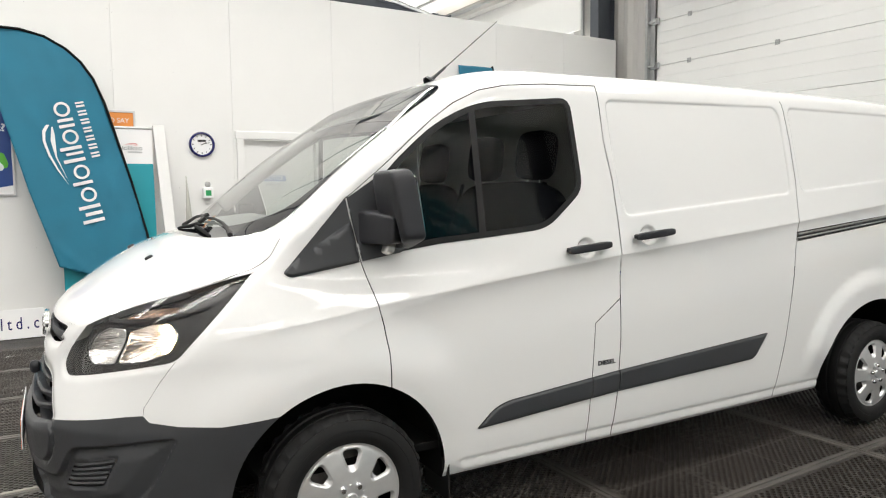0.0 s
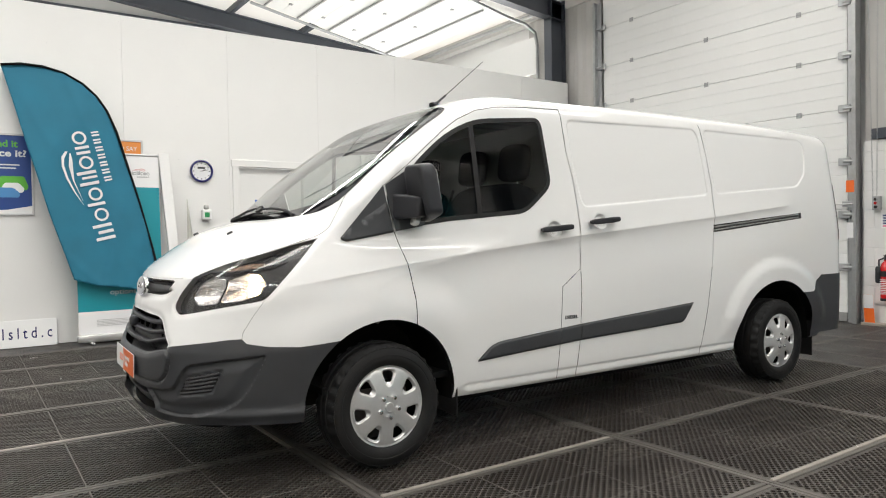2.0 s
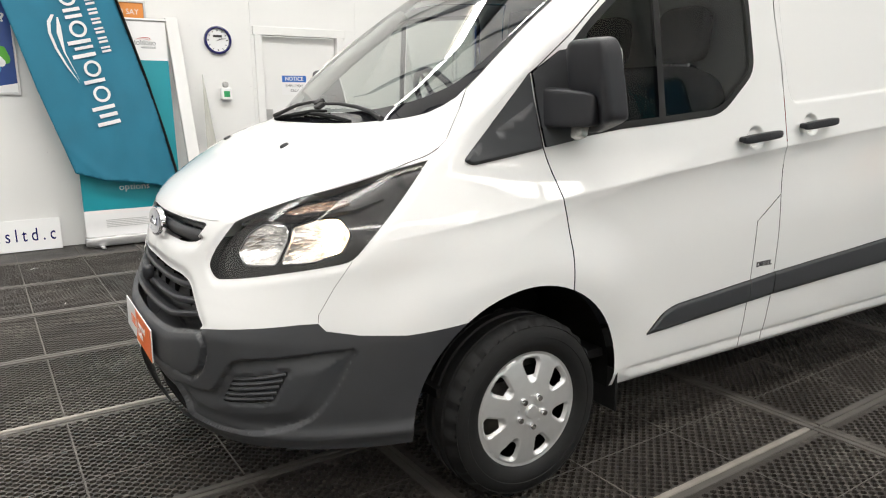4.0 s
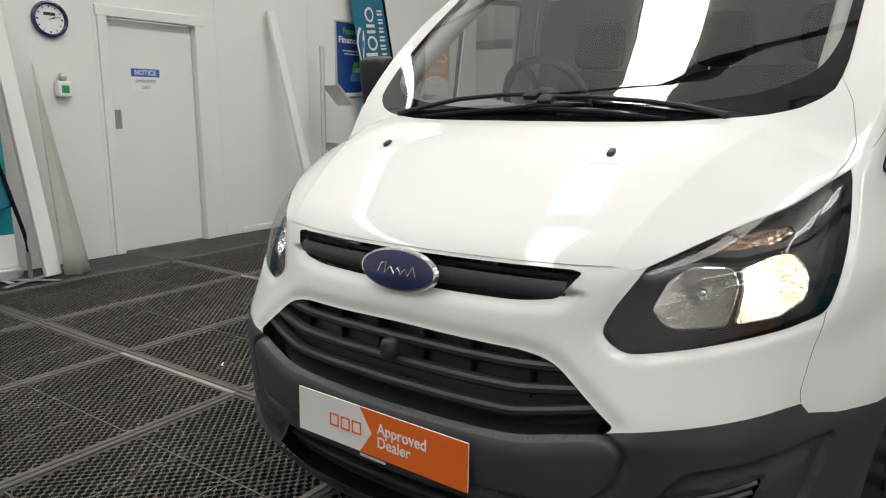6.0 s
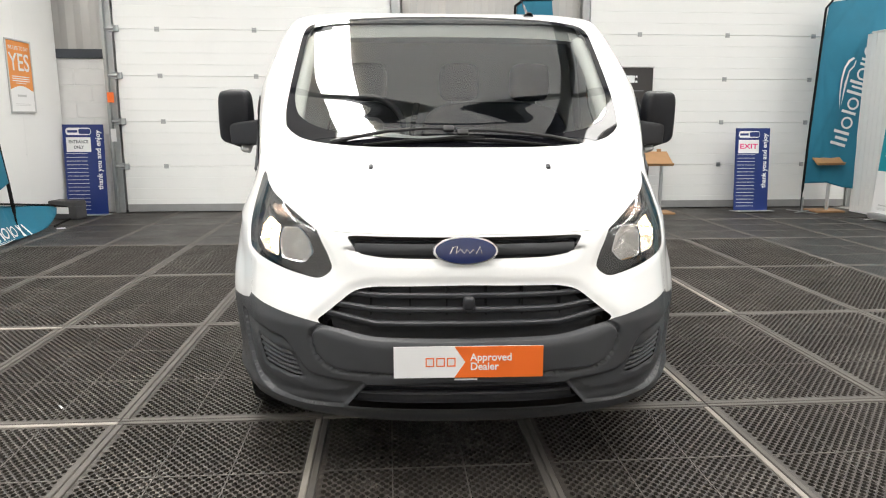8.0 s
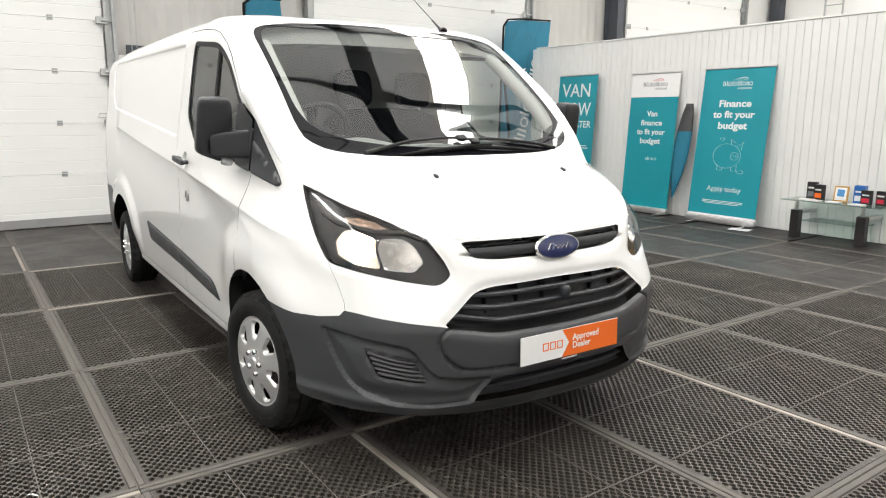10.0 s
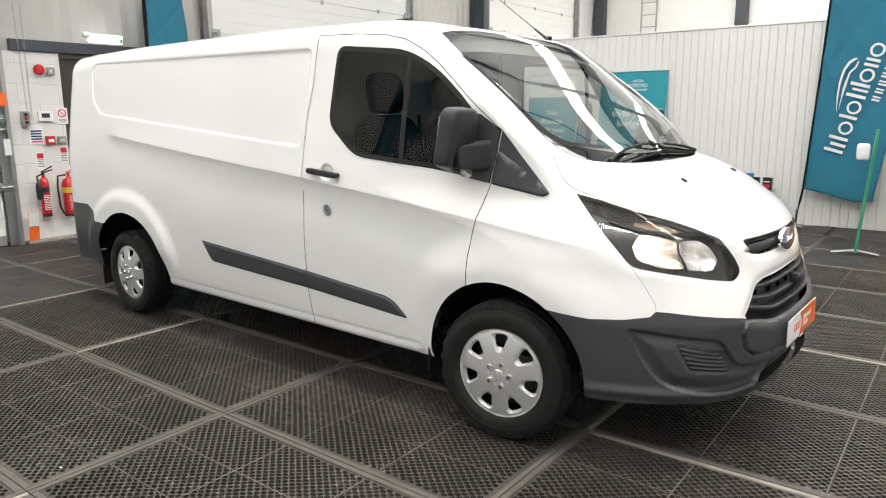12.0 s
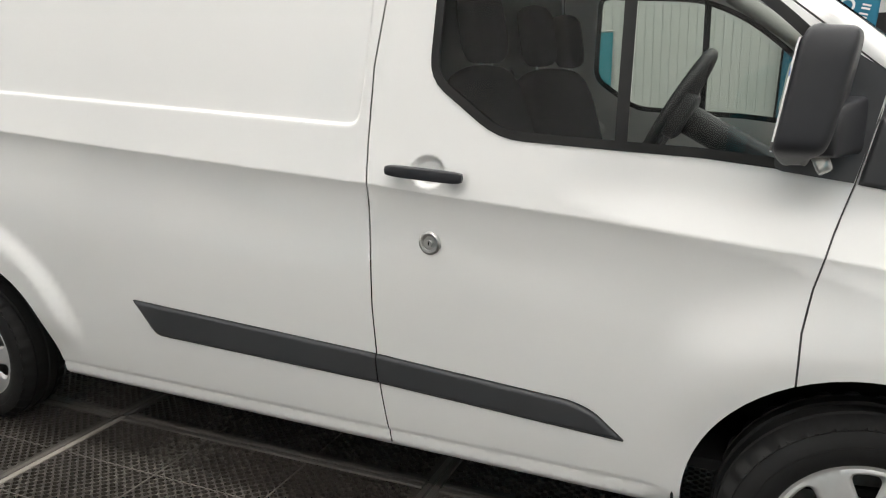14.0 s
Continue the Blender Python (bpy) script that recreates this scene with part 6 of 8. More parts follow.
def shutter(name, y0, y1, sections, x=WALL_X - 0.06, label="white sectional overhead door with steel hinges, closed"):
    t = thing(name, pose(x, 0, 0), label, "shutter door", "sectional doors")
    H = 0.634
    bm = bmesh.new()
    ribs = 4
    pts = []
    for k in range(ribs):
        z = H * k / ribs
        pts += [(0.0, z + 0.004), (0.0, z + H / ribs - 0.006), (0.0035, z + H / ribs - 0.003), (0.0035, z + H / ribs + 0.001)]
    pts[-1] = (0.010, H - 0.0015)
    pts = [(0.010, 0.001)] + pts
    loop = pts + [(0.045, H - 0.0015), (0.045, 0.001)]
    a = [bm.verts.new((px, y0, pz)) for px, pz in loop]
    b = [bm.verts.new((px, y1, pz)) for px, pz in loop]
    for i in range(len(loop)):
        k = (i + 1) % len(loop)
        bm.faces.new((a[i], b[i], b[k], a[k]))
    bm.faces.new(a)
    bm.faces.new(b[::-1])
    bmesh.ops.recalc_face_normals(bm, faces=bm.faces[:])
    me = bpy.data.meshes.new("section")
    bm.to_mesh(me)
    bm.free()
    me.materials.append(shutter_white)
    bm = bmesh.new()
    box(bm, -0.010, 0.0, -0.032, 0.032, -0.032, -0.006, 0.002)
    box(bm, -0.010, 0.0, -0.032, 0.032, 0.006, 0.032, 0.002)
    tube(bm, [(-0.010, -0.03, 0), (-0.010, 0.03, 0)], 0.008, 8)
    hinge = bpy.data.meshes.new("hinge")
    bm.to_mesh(hinge)
    bm.free()
    hinge.materials.append(track_steel)
    part("bottom_seal", block(-0.004, 0.045, y0, y1, 0.005, 0.115, bevel=0.004), concrete_grey, t, "grey bottom rail")
    for k in range(sections):
        z = 0.030 + H * k
        ob = new("section", me)
        ob.parent, ob.location = t, (0, 0, z)
        if k:
            n = 3
            for i in range(n):
                y = (y0 + y1) / 2 + (i - 1) * 1.333
                ob = new("hinge", hinge)
                ob.parent, ob.location = t, (0, y, z)
    for y, s in ((y0, -1), (y1, 1)):
        bm = bmesh.new()
        box(bm, -0.10, 0.03, min(y + s * 0.10, y + s * 0.14), max(y + s * 0.10, y + s * 0.14), 0, 4.9)
        box(bm, -0.03, -0.015, min(y + s * 0.02, y + s * 0.10), max(y + s * 0.02, y + s * 0.10), 0, 4.9)
        part("track", bm, track_steel, t, "galvanised steel guide track")
        for k in range(1, sections):
            bm = bmesh.new()
            z = 0.030 + H * k
            box(bm, -0.06, -0.03, min(y - s * 0.08, y + s * 0.06), max(y - s * 0.08, y + s * 0.06), z - 0.045, z + 0.045, 0.006)
            tube(bm, [(-0.055, y - s * 0.02, z), (-0.055, y + s * 0.11, z)], 0.02, 10)
            part("roller_bracket", bm, track_steel, t)
    return t


sh_left = shutter("sectional_door", 3.57, 7.40, 8)
sh_right = shutter("sectional_door", -3.50, 0.66, 8)
sh_far2 = shutter("sectional_door", -10.2, -6.25, 8)
for t, y in ((sh_left, 3.49), (sh_left, 7.48), (sh_right, 0.74)):
    part("track_label", block(-0.108, -0.104, y - 0.045, y + 0.045, 1.56, 1.70), orange, t, "orange warning label")
    part("track_label", block(-0.108, -0.104, y - 0.035, y + 0.035, 1.02, 1.20), plate_white, t, "white instruction label")

# dark steel frame: rails, columns and rafters

def beam(name, bm, label, cat="beam"):
    return tagged(part(name, bm, frame_dark), label, cat, "portal frame", "structure")


for y0, y1 in ((0.80, 3.30), (7.56, 8.6)):
    beam("rail", block(WALL_X - 0.07, WALL_X + 0.01, y0, y1, 2.17, 2.29), "dark steel rail on top of the blockwork")
for y in (8.42, 1.52, -5.75, -12.2, 13.3):
    bm = bmesh.new()
    box(bm, WALL_X - 0.34, WALL_X - 0.32, y - 0.09, y + 0.09, 0, 5.2)
    box(bm, WALL_X - 0.02, WALL_X, y - 0.09, y + 0.09, 0, 5.2)
    box(bm, WALL_X - 0.32, WALL_X - 0.02, y - 0.008, y + 0.008, 0, 5.2)
    if y == 1.52:
        bm.free()
        bm = bmesh.new()
        box(bm, WALL_X - 0.03, WALL_X + 0.01, y - 0.09, y + 0.09, 2.29, 5.2)
    beam("column", bm, "dark grey steel column on the rear wall", "column")
    bm = bmesh.new()
    for dz0, dz1, hw in ((-0.42, -0.40, 0.09), (-0.40, -0.12, 0.008), (-0.12, -0.10, 0.09)):
        v = [bm.verts.new((x, y + sgn * hw, roof_z(x) + dz)) for x in (WALL_X - 0.02, -9.5) for sgn in (-1, 1) for dz in (dz0, dz1)]
        for q in ((0, 1, 3, 2), (4, 6, 7, 5), (0, 4, 5, 1), (2, 3, 7, 6), (0, 2, 6, 4), (1, 5, 7, 3)):
            bm.faces.new([v[k] for k in q])
    beam("rafter", bm, "dark grey steel rafter under the roof")
for x in np.arange(-8.6, 8.0, 1.55):
    bm = bmesh.new()
    z = roof_z(x)
    box(bm, x - 0.045, x + 0.045, -13, 19, z - 0.12, z - 0.008)
    beam("purlin", bm, "grey steel purlin under the roof sheets")

# roof sheets with openings for the rooflights
ys = sorted([-13, 19] + [y + s * RL_WIDTH / 2 for y, _ in ROOFLIGHTS for s in (-1, 1)])
bm = bmesh.new()


def slab(bm, x0, x1, y0, y1):
    v = [bm.verts.new((x, y, roof_z(x) + dz)) for x in (x0, x1) for y in (y0, y1) for dz in (0.0, 0.08)]
    for q in ((0, 1, 3, 2), (4, 6, 7, 5), (0, 4, 5, 1), (2, 3, 7, 6), (0, 2, 6, 4), (1, 5, 7, 3)):
        bm.faces.new([v[k] for k in q])


for i, (p, q) in enumerate(zip(ys, ys[1:])):
    if i % 2:
        slab(bm, -9.6, RL_X0, p, q)
        slab(bm, RL_X1, WALL_X + 0.2, p, q)
    else:
        slab(bm, -9.6, WALL_X + 0.2, p, q)
# unseen sheets over the openings, added to keep sun patches off the floor
for y, _ in ROOFLIGHTS:
    sheet = bmesh.new()
    v = [sheet.verts.new((x, y + sgn * (RL_WIDTH / 2 + 0.1), roof_z(x) + dz)) for x in (RL_X0 - 0.1, RL_X1 + 0.1) for sgn in (-1, 1) for dz in (0.085, 0.092)]
    for q in ((0, 1, 3, 2), (4, 6, 7, 5), (0, 4, 5, 1), (2, 3, 7, 6), (0, 2, 6, 4), (1, 5, 7, 3)):
        sheet.faces.new([v[k] for k in q])
    tagged(part("rooflight", sheet, roof_white), "milky sheet added over the rooflight to hold back the sun", "rooflight", "rooflights", "structure")
tagged(part("ceiling", bm, roof_white), "pale ribbed roof lining, made translucent to brighten it, with clear rooflight strips", "ceiling", kind="structure")

# unseen sheeting, added to close gaps to the sky, open at the doorway lamp
for y0, y1, z0 in ((-13, 8.85, 0), (12.35, 19, 0), (8.85, 12.35, 4.0)):
    wall("wall_outer", WALL_X + 0.22, WALL_X + 0.30, y0, y1, z0, 5.7, pale_cladding, "pale outer sheeting added to close gaps in the rear wall")

# the hall goes on beyond the partitions and behind the camera
wall("wall_front", -9.6, -9.4, -13, 19, 0, 7.2, wall_white, "plain white end wall of the hall")
wall("wall_far_left", -9.6, WALL_X, 13.6, 13.8, 0, 7.2, pale_cladding, "white clad side wall beyond the partition")
# pale floors out of view, added to throw light up past the partitions
tagged(part("store_floor", block(-9.4, WALL_X, LEFT_Y + 0.16, 13.6, -0.02, -0.004), bounce_floor), "unseen pale floor of the store, added to bounce light up", "floor", kind="structure")
tagged(part("hall_floor", block(-9.4, WALL_X, -11.6, RIGHT_Y - 0.16, -0.02, -0.004), bounce_floor), "unseen pale floor beyond the boarded partition, added to bounce light up", "floor", kind="structure")
beam("rail", block(-9.4, 7.9, 13.48, 13.59, 5.20, 5.32), "dark steel rail along the side wall")
wall("wall_far_right", -9.6, WALL_X, -11.8, -11.6, 0, 7.2, pale_cladding, "pale clad side wall beyond the partition")
bm = bmesh.new()
for y0, y1 in ((-13, -10.35), (-3.64, -3.5), (13.75, 19)):
    box(bm, WALL_X, WALL_X + 0.2, y0, y1, 0, 5.1)
tagged(part("wall_rear_piers", bm, pale_cladding), "grey cladding beside the shutter doors", "wall", kind="structure")

# ---------------------------------------------------------------- cloth, print and board colours
teal_cloth = mat("teal_flag_cloth", (0.020, 0.165, 0.255), 0.62, spec=0.3, var=0.12, scale=4, bump=0.25, bump_scale=500, rvar=0.08)
teal_print = mat("teal_print", (0.004, 0.270, 0.330), 0.42, var=0.03, scale=5)
navy_print = mat("navy_print", (0.010, 0.028, 0.155), 0.4, var=0.05, scale=6)
poster_orange = mat("poster_orange", (0.78, 0.28, 0.055), 0.4, var=0.05, scale=6)
poster_blue = mat("poster_blue", (0.014, 0.055, 0.235), 0.35, var=0.05, scale=6)
poster_green = mat("poster_green", (0.10, 0.42, 0.04), 0.4, var=0.05, scale=9)
poster_sky = mat("poster_sky", (0.07, 0.26, 0.55), 0.4, var=0.05, scale=9)
logo_white = mat("white_print", (0.74, 0.76, 0.76), 0.55, var=0.03, scale=10)
logo_red = mat("red_print", (0.55, 0.06, 0.05), 0.5, var=0.05, scale=10)
logo_grey = mat("grey_print", (0.18, 0.19, 0.20), 0.5, var=0.05, scale=10)
alu = mat("satin_aluminium", (0.62, 0.62, 0.62), 0.38, metal=0.8, var=0.06, scale=20, rvar=0.08)
banner_black = mat("charcoal_banner", (0.030, 0.027, 0.026), 0.5, var=0.25, scale=2.5)
wood = mat("oak_veneer", (0.36, 0.20, 0.09), 0.5, var=0.18, scale=7, bump=0.2, bump_scale=120, rvar=0.08)
wood_orange = mat("amber_wood", (0.50, 0.27, 0.055), 0.45, var=0.12, scale=5, rvar=0.08)
ply_raw = mat("raw_timber", (0.42, 0.25, 0.12), 0.7, var=0.2, scale=12)
red_paint = mat("red_enamel", (0.55, 0.012, 0.014), 0.22, coat=0.6, var=0.04, scale=8)
grey_board = mat("grey_board", (0.42, 0.42, 0.38), 0.6, var=0.06, scale=5, stains=0.1)
case_grey = mat("dark_grey_case", (0.05, 0.05, 0.052), 0.55, var=0.2, scale=12)
green_plastic = mat("green_plastic", (0.05, 0.30, 0.16), 0.4, var=0.1, scale=10)
clock_navy = mat("navy_plastic", (0.012, 0.014, 0.11), 0.25, coat=0.4)
box_blue = mat("blue_carton", (0.02, 0.13, 0.42), 0.4, var=0.1, scale=15)
box_black = mat("black_carton", (0.02, 0.018, 0.018), 0.35, var=0.2, scale=15)
diffuser = mat("light_diffuser", (0.85, 0.86, 0.86), 0.35, emit=(0.95, 1.0, 1.0, 1.6))
yellow_print = mat("yellow_print", (0.75, 0.52, 0.04), 0.4, var=0.05, scale=9)
print_red = mat("sign_red", (0.60, 0.02, 0.05), 0.4, var=0.05, scale=9)
print_pink = mat("sign_pink", (0.75, 0.05, 0.22), 0.4, var=0.05, scale=9)
print_green = mat("sign_green", (0.02, 0.30, 0.10), 0.4, var=0.05, scale=9)


def house_mark():
    """The finance house's mark as plain shapes: blocks, rings, a row of bars and a swoosh, with its letters' sizes."""
    big, small, swoosh = [], [], []
    rings = []
    # its letters stand as plain blocks and rings, the small word below as short bars
    for x, w, h in ((0.06, 0.17, 1.0), (0.42, 0.17, 0.8), (0.78, 0.17, 1.0), (2.02, 0.16, 0.92), (3.20, 0.17, 1.0), (3.56, 0.13, 0.8), (3.82, 0.17, 1.0), (4.95, 0.15, 0.72), (5.24, 0.15, 0.72)):
        big.append([(x, 0), (x + w, 0), (x + w, h), (x, h)])
    for x in (1.12, 2.30, 4.10, 5.50):
        rings.append(ring_poly(x + 0.36, 0.36, 0.25, 0.37))
    for k in range(7):
        x = 3.25 + k * 0.43
        small.append([(x, -0.70), (x + 0.10, -0.70), (x + 0.10, -0.30), (x, -0.30)])
        small.append([(x + 0.17, -0.70), (x + 0.26, -0.70), (x + 0.26, -0.30), (x + 0.17, -0.30)])
    up = [(2.15, 1.10), (3.0, 1.40), (3.8, 1.58), (4.5, 1.62), (5.0, 1.50), (5.25, 1.25)]
    lo = [(5.22, 1.12), (4.9, 1.38), (4.5, 1.50), (3.8, 1.47), (3.0, 1.32)]
    swoosh.append(up + lo)
    swoosh.append([(2.3, 1.06), (3.6, 1.22), (4.4, 1.20), (4.7, 1.02), (5.1, 1.0), (5.1, 1.06), (4.78, 1.09), (4.45, 1.28), (3.6, 1.29)])
    return big, small, swoosh, rings


def put_mark(place, mats, parent, off=0.004):
    """place(X, Y, off) gives the point in space; mats: for the letters, the bars and the swoosh."""
    big, small, swoosh, rings = house_mark()
    for name, polys, material in (("mark_letters", big, mats[0]), ("mark_bars", small, mats[1]), ("mark_swoosh", swoosh, mats[2])):
        bm = bmesh.new()
        for poly in polys:
            bm.faces.new([bm.verts.new(place(x, y, off)) for x, y in poly])
        if name == "mark_letters":
            for out, inn in rings:
                a = [bm.verts.new(place(x, y, off)) for x, y in out]
                b = [bm.verts.new(place(x, y, off)) for x, y in inn]
                for i in range(len(a)):
                    k = (i + 1) % len(a)
                    bm.faces.new((a[i], a[k], b[k], b[i]))
        bmesh.ops.triangulate(bm, faces=[f for f in bm.faces if len(f.verts) > 4])
        part(name, bm, material, parent)


def flag(label, outline, where, pole, mark, base=None, ripple=0.012, seed=0, sleeve=0.045):
    """A feather flag: cloth over an outline in its own plane, where() lays it into space, pole: points of its bent rod."""
    t = thing("feather_flag", Matrix.Translation(where(*pole[-1], 0)), label, "flag", "feather flags")
    inv = t.matrix_basis.inverted()
    rr = random.Random(seed)
    creases = [(rr.uniform(0, 1), rr.uniform(0, 1), rr.uniform(0.5, 1.25), rr.choice((-1, 1)) * rr.uniform(0.5, 1), rr.uniform(0.025, 0.06)) for _ in range(11)]
    ox_, oz_ = min(p[0] for p in outline), min(p[1] for p in outline)
    wx_, wz_ = max(p[0] for p in outline) - ox_, max(p[1] for p in outline) - oz_
    waves = [(rr.uniform(3, 9), rr.uniform(-3, 3), rr.uniform(0, 6), rr.uniform(0.3, 1)) for _ in range(6)]

    def at(x, z, off=0.0):
        d = sum(w * math.sin(a * x + b * z + c) for a, b, c, w in waves) * ripple / 2
        for u, v, ang, amp, wid in creases:
            q = ((x - ox_ - u * wx_) * math.sin(ang * 1.9) - (z - oz_ - v * wz_) * math.cos(ang * 1.9)) / wid
            d += 0.7 * ripple * amp * math.exp(-q * q)
        return inv @ where(x, z, d + off)
    poly = dense(outline, 0.05)
    P = np.array(poly)
    g = np.stack([w.ravel() for w in np.meshgrid(np.arange(P[:, 0].min(), P[:, 0].max(), 0.022), np.arange(P[:, 1].min(), P[:, 1].max(), 0.026))], 1)
    v, f = triangulate(g[depth_in(g, poly) > 0.012], [(poly, True)])
    f = f[inside(v[f].mean(1), poly)]
    me = mesh_from("cloth", [at(x, z) for x, z in v], f, True)
    cloth = add("cloth", me, teal_cloth, t, "teal polyester flag cloth")
    sol = cloth.modifiers.new("thickness", "SOLIDIFY")
    sol.thickness = 0.003
    bm = bmesh.new()
    pts = dense(pole, 0.08, False)
    tube(bm, [inv @ where(x, z, 0.0) for x, z in pts], [sleeve / 2] * (len(pts) - 4) + [0.012] * 4, 8, 0.6)
    part("pole_sleeve", bm, black, t, "black pole sleeve", True)
    if mark:
        (ox, oz), (ex, ez), s = mark
        n = math.hypot(ex, ez)
        ex, ez = ex / n, ez / n
        put_mark(lambda X, Y, o: at(ox + s * (X * ex - Y * ez), oz + s * (X * ez + Y * ex), o + 0.009), (logo_white, logo_white, logo_white), cloth)
    if base:
        bm = bmesh.new()
        bx_, by_ = base
        for k in range(4):
            a = k * math.pi / 2 + 0.5
            c = Vector((bx_, by_, 0.012))
            e = c + Vector((0.26 * math.cos(a), 0.20 * math.sin(a), -0.002))
            tube(bm, [inv @ c, inv @ e], [0.03, 0.022], 8, 0.25)
        tube(bm, [inv @ Vector((bx_, by_, 0.0)), inv @ Vector((bx_, by_, 0.22))], 0.016, 10)
        part("cross_base", bm, track_steel, t, "grey steel cross foot", True)
    return t


# the leaning flag by the store wall
def lean_left(foot, top, h):
    return lambda x, z, d: Vector((x, foot + (top - foot) * z / h - d, z))


w1 = lean_left(7.80, 8.05, 3.0)
flag("large teal feather flag with white mark, leaning on the white partition",
     [(-0.335, 2.975), (-0.15, 3.0), (0.05, 2.995), (0.24, 2.945), (0.42, 2.845), (0.55, 2.72), (0.65, 2.57), (0.74, 2.34), (0.80, 2.12), (0.95, 1.55), (1.07, 1.02), (1.165, 0.56), (1.05, 0.54), (0.75, 0.60), (0.5, 0.63), (0.27, 0.71), (0.17, 1.05), (0.05, 1.45), (-0.05, 1.85), (-0.14, 2.2), (-0.24, 2.62)],
     w1, [(-0.335, 2.98), (-0.15, 3.01), (0.05, 3.005), (0.25, 2.955), (0.43, 2.855), (0.56, 2.73), (0.66, 2.575), (0.75, 2.345), (0.81, 2.12), (0.96, 1.55), (1.08, 1.02), (1.17, 0.56), (1.21, 0.36), (1.22, 0.06)],
     ((0.70, 1.15), (-0.235, 1.0), 0.196), (1.20, 7.78), seed=1)

# the flags by the far end of the store wall
w2 = lean_left(7.90, 8.13, 2.9)
flag("teal feather flag with white mark leaning on the white partition",
     [(5.10, 3.1), (5.66, 3.1), (5.72, 2.63), (5.82, 1.9), (5.90, 1.2), (5.96, 0.62), (5.62, 0.50), (5.33, 0.40), (5.28, 0.9), (5.22, 1.6), (5.16, 2.4)],
     w2, [(5.64, 3.12), (5.73, 2.63), (5.83, 1.9), (5.91, 1.2), (5.97, 0.62), (5.985, 0.3), (5.99, 0.05)],
     ((5.66, 1.02), (-0.10, 1.0), 0.235), None, seed=2)


def fold_down(x, s, d):
    # the cloth hangs from its pole low on the wall, then spreads on the mats
    if s > 0:
        return Vector((x, 8.02 - 0.20 * (1 - min(1, s / 0.55)) ** 1.5 - d, s))
    return Vector((x, 7.80 + s, 0.012 + max(0, d)))


flag("teal feather flag fallen against the partition, its mark upside down",
     [(4.55, 0.50), (5.2, 0.45), (6.0, 0.35), (6.9, 0.24), (7.05, 0.20), (6.85, 0.10), (6.5, 0.02), (6.0, -0.02), (5.4, -0.04), (4.9, -0.05), (4.5, 0.0)],
     fold_down, [(4.45, 0.53), (5.2, 0.47), (6.0, 0.37), (6.9, 0.25), (7.25, 0.19)],
     ((6.05, 0.13), (-1.0, 0.055), 0.165), None, ripple=0.015, seed=3)

# flag at the right-hand end of the rear wall
def lean_rear(x_foot, x_top, h):
    return lambda y, z, d: Vector((x_foot + (x_top - x_foot) * z / h - d, y, z))


w3 = lean_rear(7.45, 7.60, 3.0)
flag("teal feather flag with white mark standing before the shutter door",
     [(-2.66, 2.98), (-3.0, 3.03), (-3.72, 3.05), (-3.60, 2.3), (-3.5, 1.6), (-3.38, 0.9), (-3.30, 0.33), (-3.05, 0.36), (-2.80, 0.43), (-2.47, 0.42), (-2.50, 1.0), (-2.55, 1.7), (-2.60, 2.4)],
     w3, [(-3.70, 3.07), (-3.0, 3.05), (-2.72, 3.02), (-2.62, 2.9), (-2.585, 2.4), (-2.535, 1.7), (-2.485, 1.0), (-2.455, 0.42), (-2.44, 0.2), (-2.44, 0.05)],
     ((-2.80, 1.05), (0.10, 1.0), -0.001), (7.42, -2.44), seed=4)
# its mark, read upwards from the foot
_cl = [o for o in bpy.data.objects if o.name.startswith("cloth")][-1]
_inv = _cl.parent.matrix_basis.inverted()
for o in [o for o in bpy.data.objects if o.parent == _cl]:
    bpy.data.objects.remove(o)
put_mark(lambda X, Y, o: _inv @ w3(-3.03 + 0.24 * (Y * 0.966 - X * 0.26), 0.93 + 0.24 * (X * 0.966 + Y * 0.26), 0.026), (logo_white,) * 3, _cl)

w4 = lambda x, z, d: Vector((x, -3.02 - 0.10 * z / 2.8 + d, z))
flag("teal feather flag with white mark standing at the boarded partition",
     [(1.00, 3.0), (0.10, 3.1), (0.14, 2.4), (0.20, 1.6), (0.28, 0.9), (0.345, 0.37), (0.55, 0.36), (0.80, 0.43), (1.10, 0.48), (1.07, 1.2), (1.04, 2.0)],
     w4, [(1.01, 3.05), (1.045, 2.0), (1.08, 1.2), (1.115, 0.48), (1.145, 0.25), (1.165, 0.05)],
     None, (1.165, -3.05), seed=5)
_cl = [o for o in bpy.data.objects if o.name.startswith("cloth")][-1]
_inv = _cl.parent.matrix_basis.inverted()
put_mark(lambda X, Y, o: _inv @ w4(0.72 + 0.215 * (Y * 0.966 - X * 0.26), 0.92 + 0.215 * (X * 0.966 + Y * 0.26), 0.026), (logo_white,) * 3, _cl)

wm = lean_rear(7.74, 7.80, 3.0)
flag("teal feather flag standing against the steel column", [(1.80, 2.90), (1.70, 2.97), (1.30, 2.98), (1.26, 2.6), (1.22, 1.6), (1.2, 0.5), (1.5, 0.5), (1.82, 0.55), (1.82, 1.5)],
     wm, [(1.28, 3.0), (1.70, 2.99), (1.82, 2.90), (1.84, 1.5), (1.85, 0.5), (1.85, 0.05)], None, (7.74, 1.85), seed=6, sleeve=0.06)


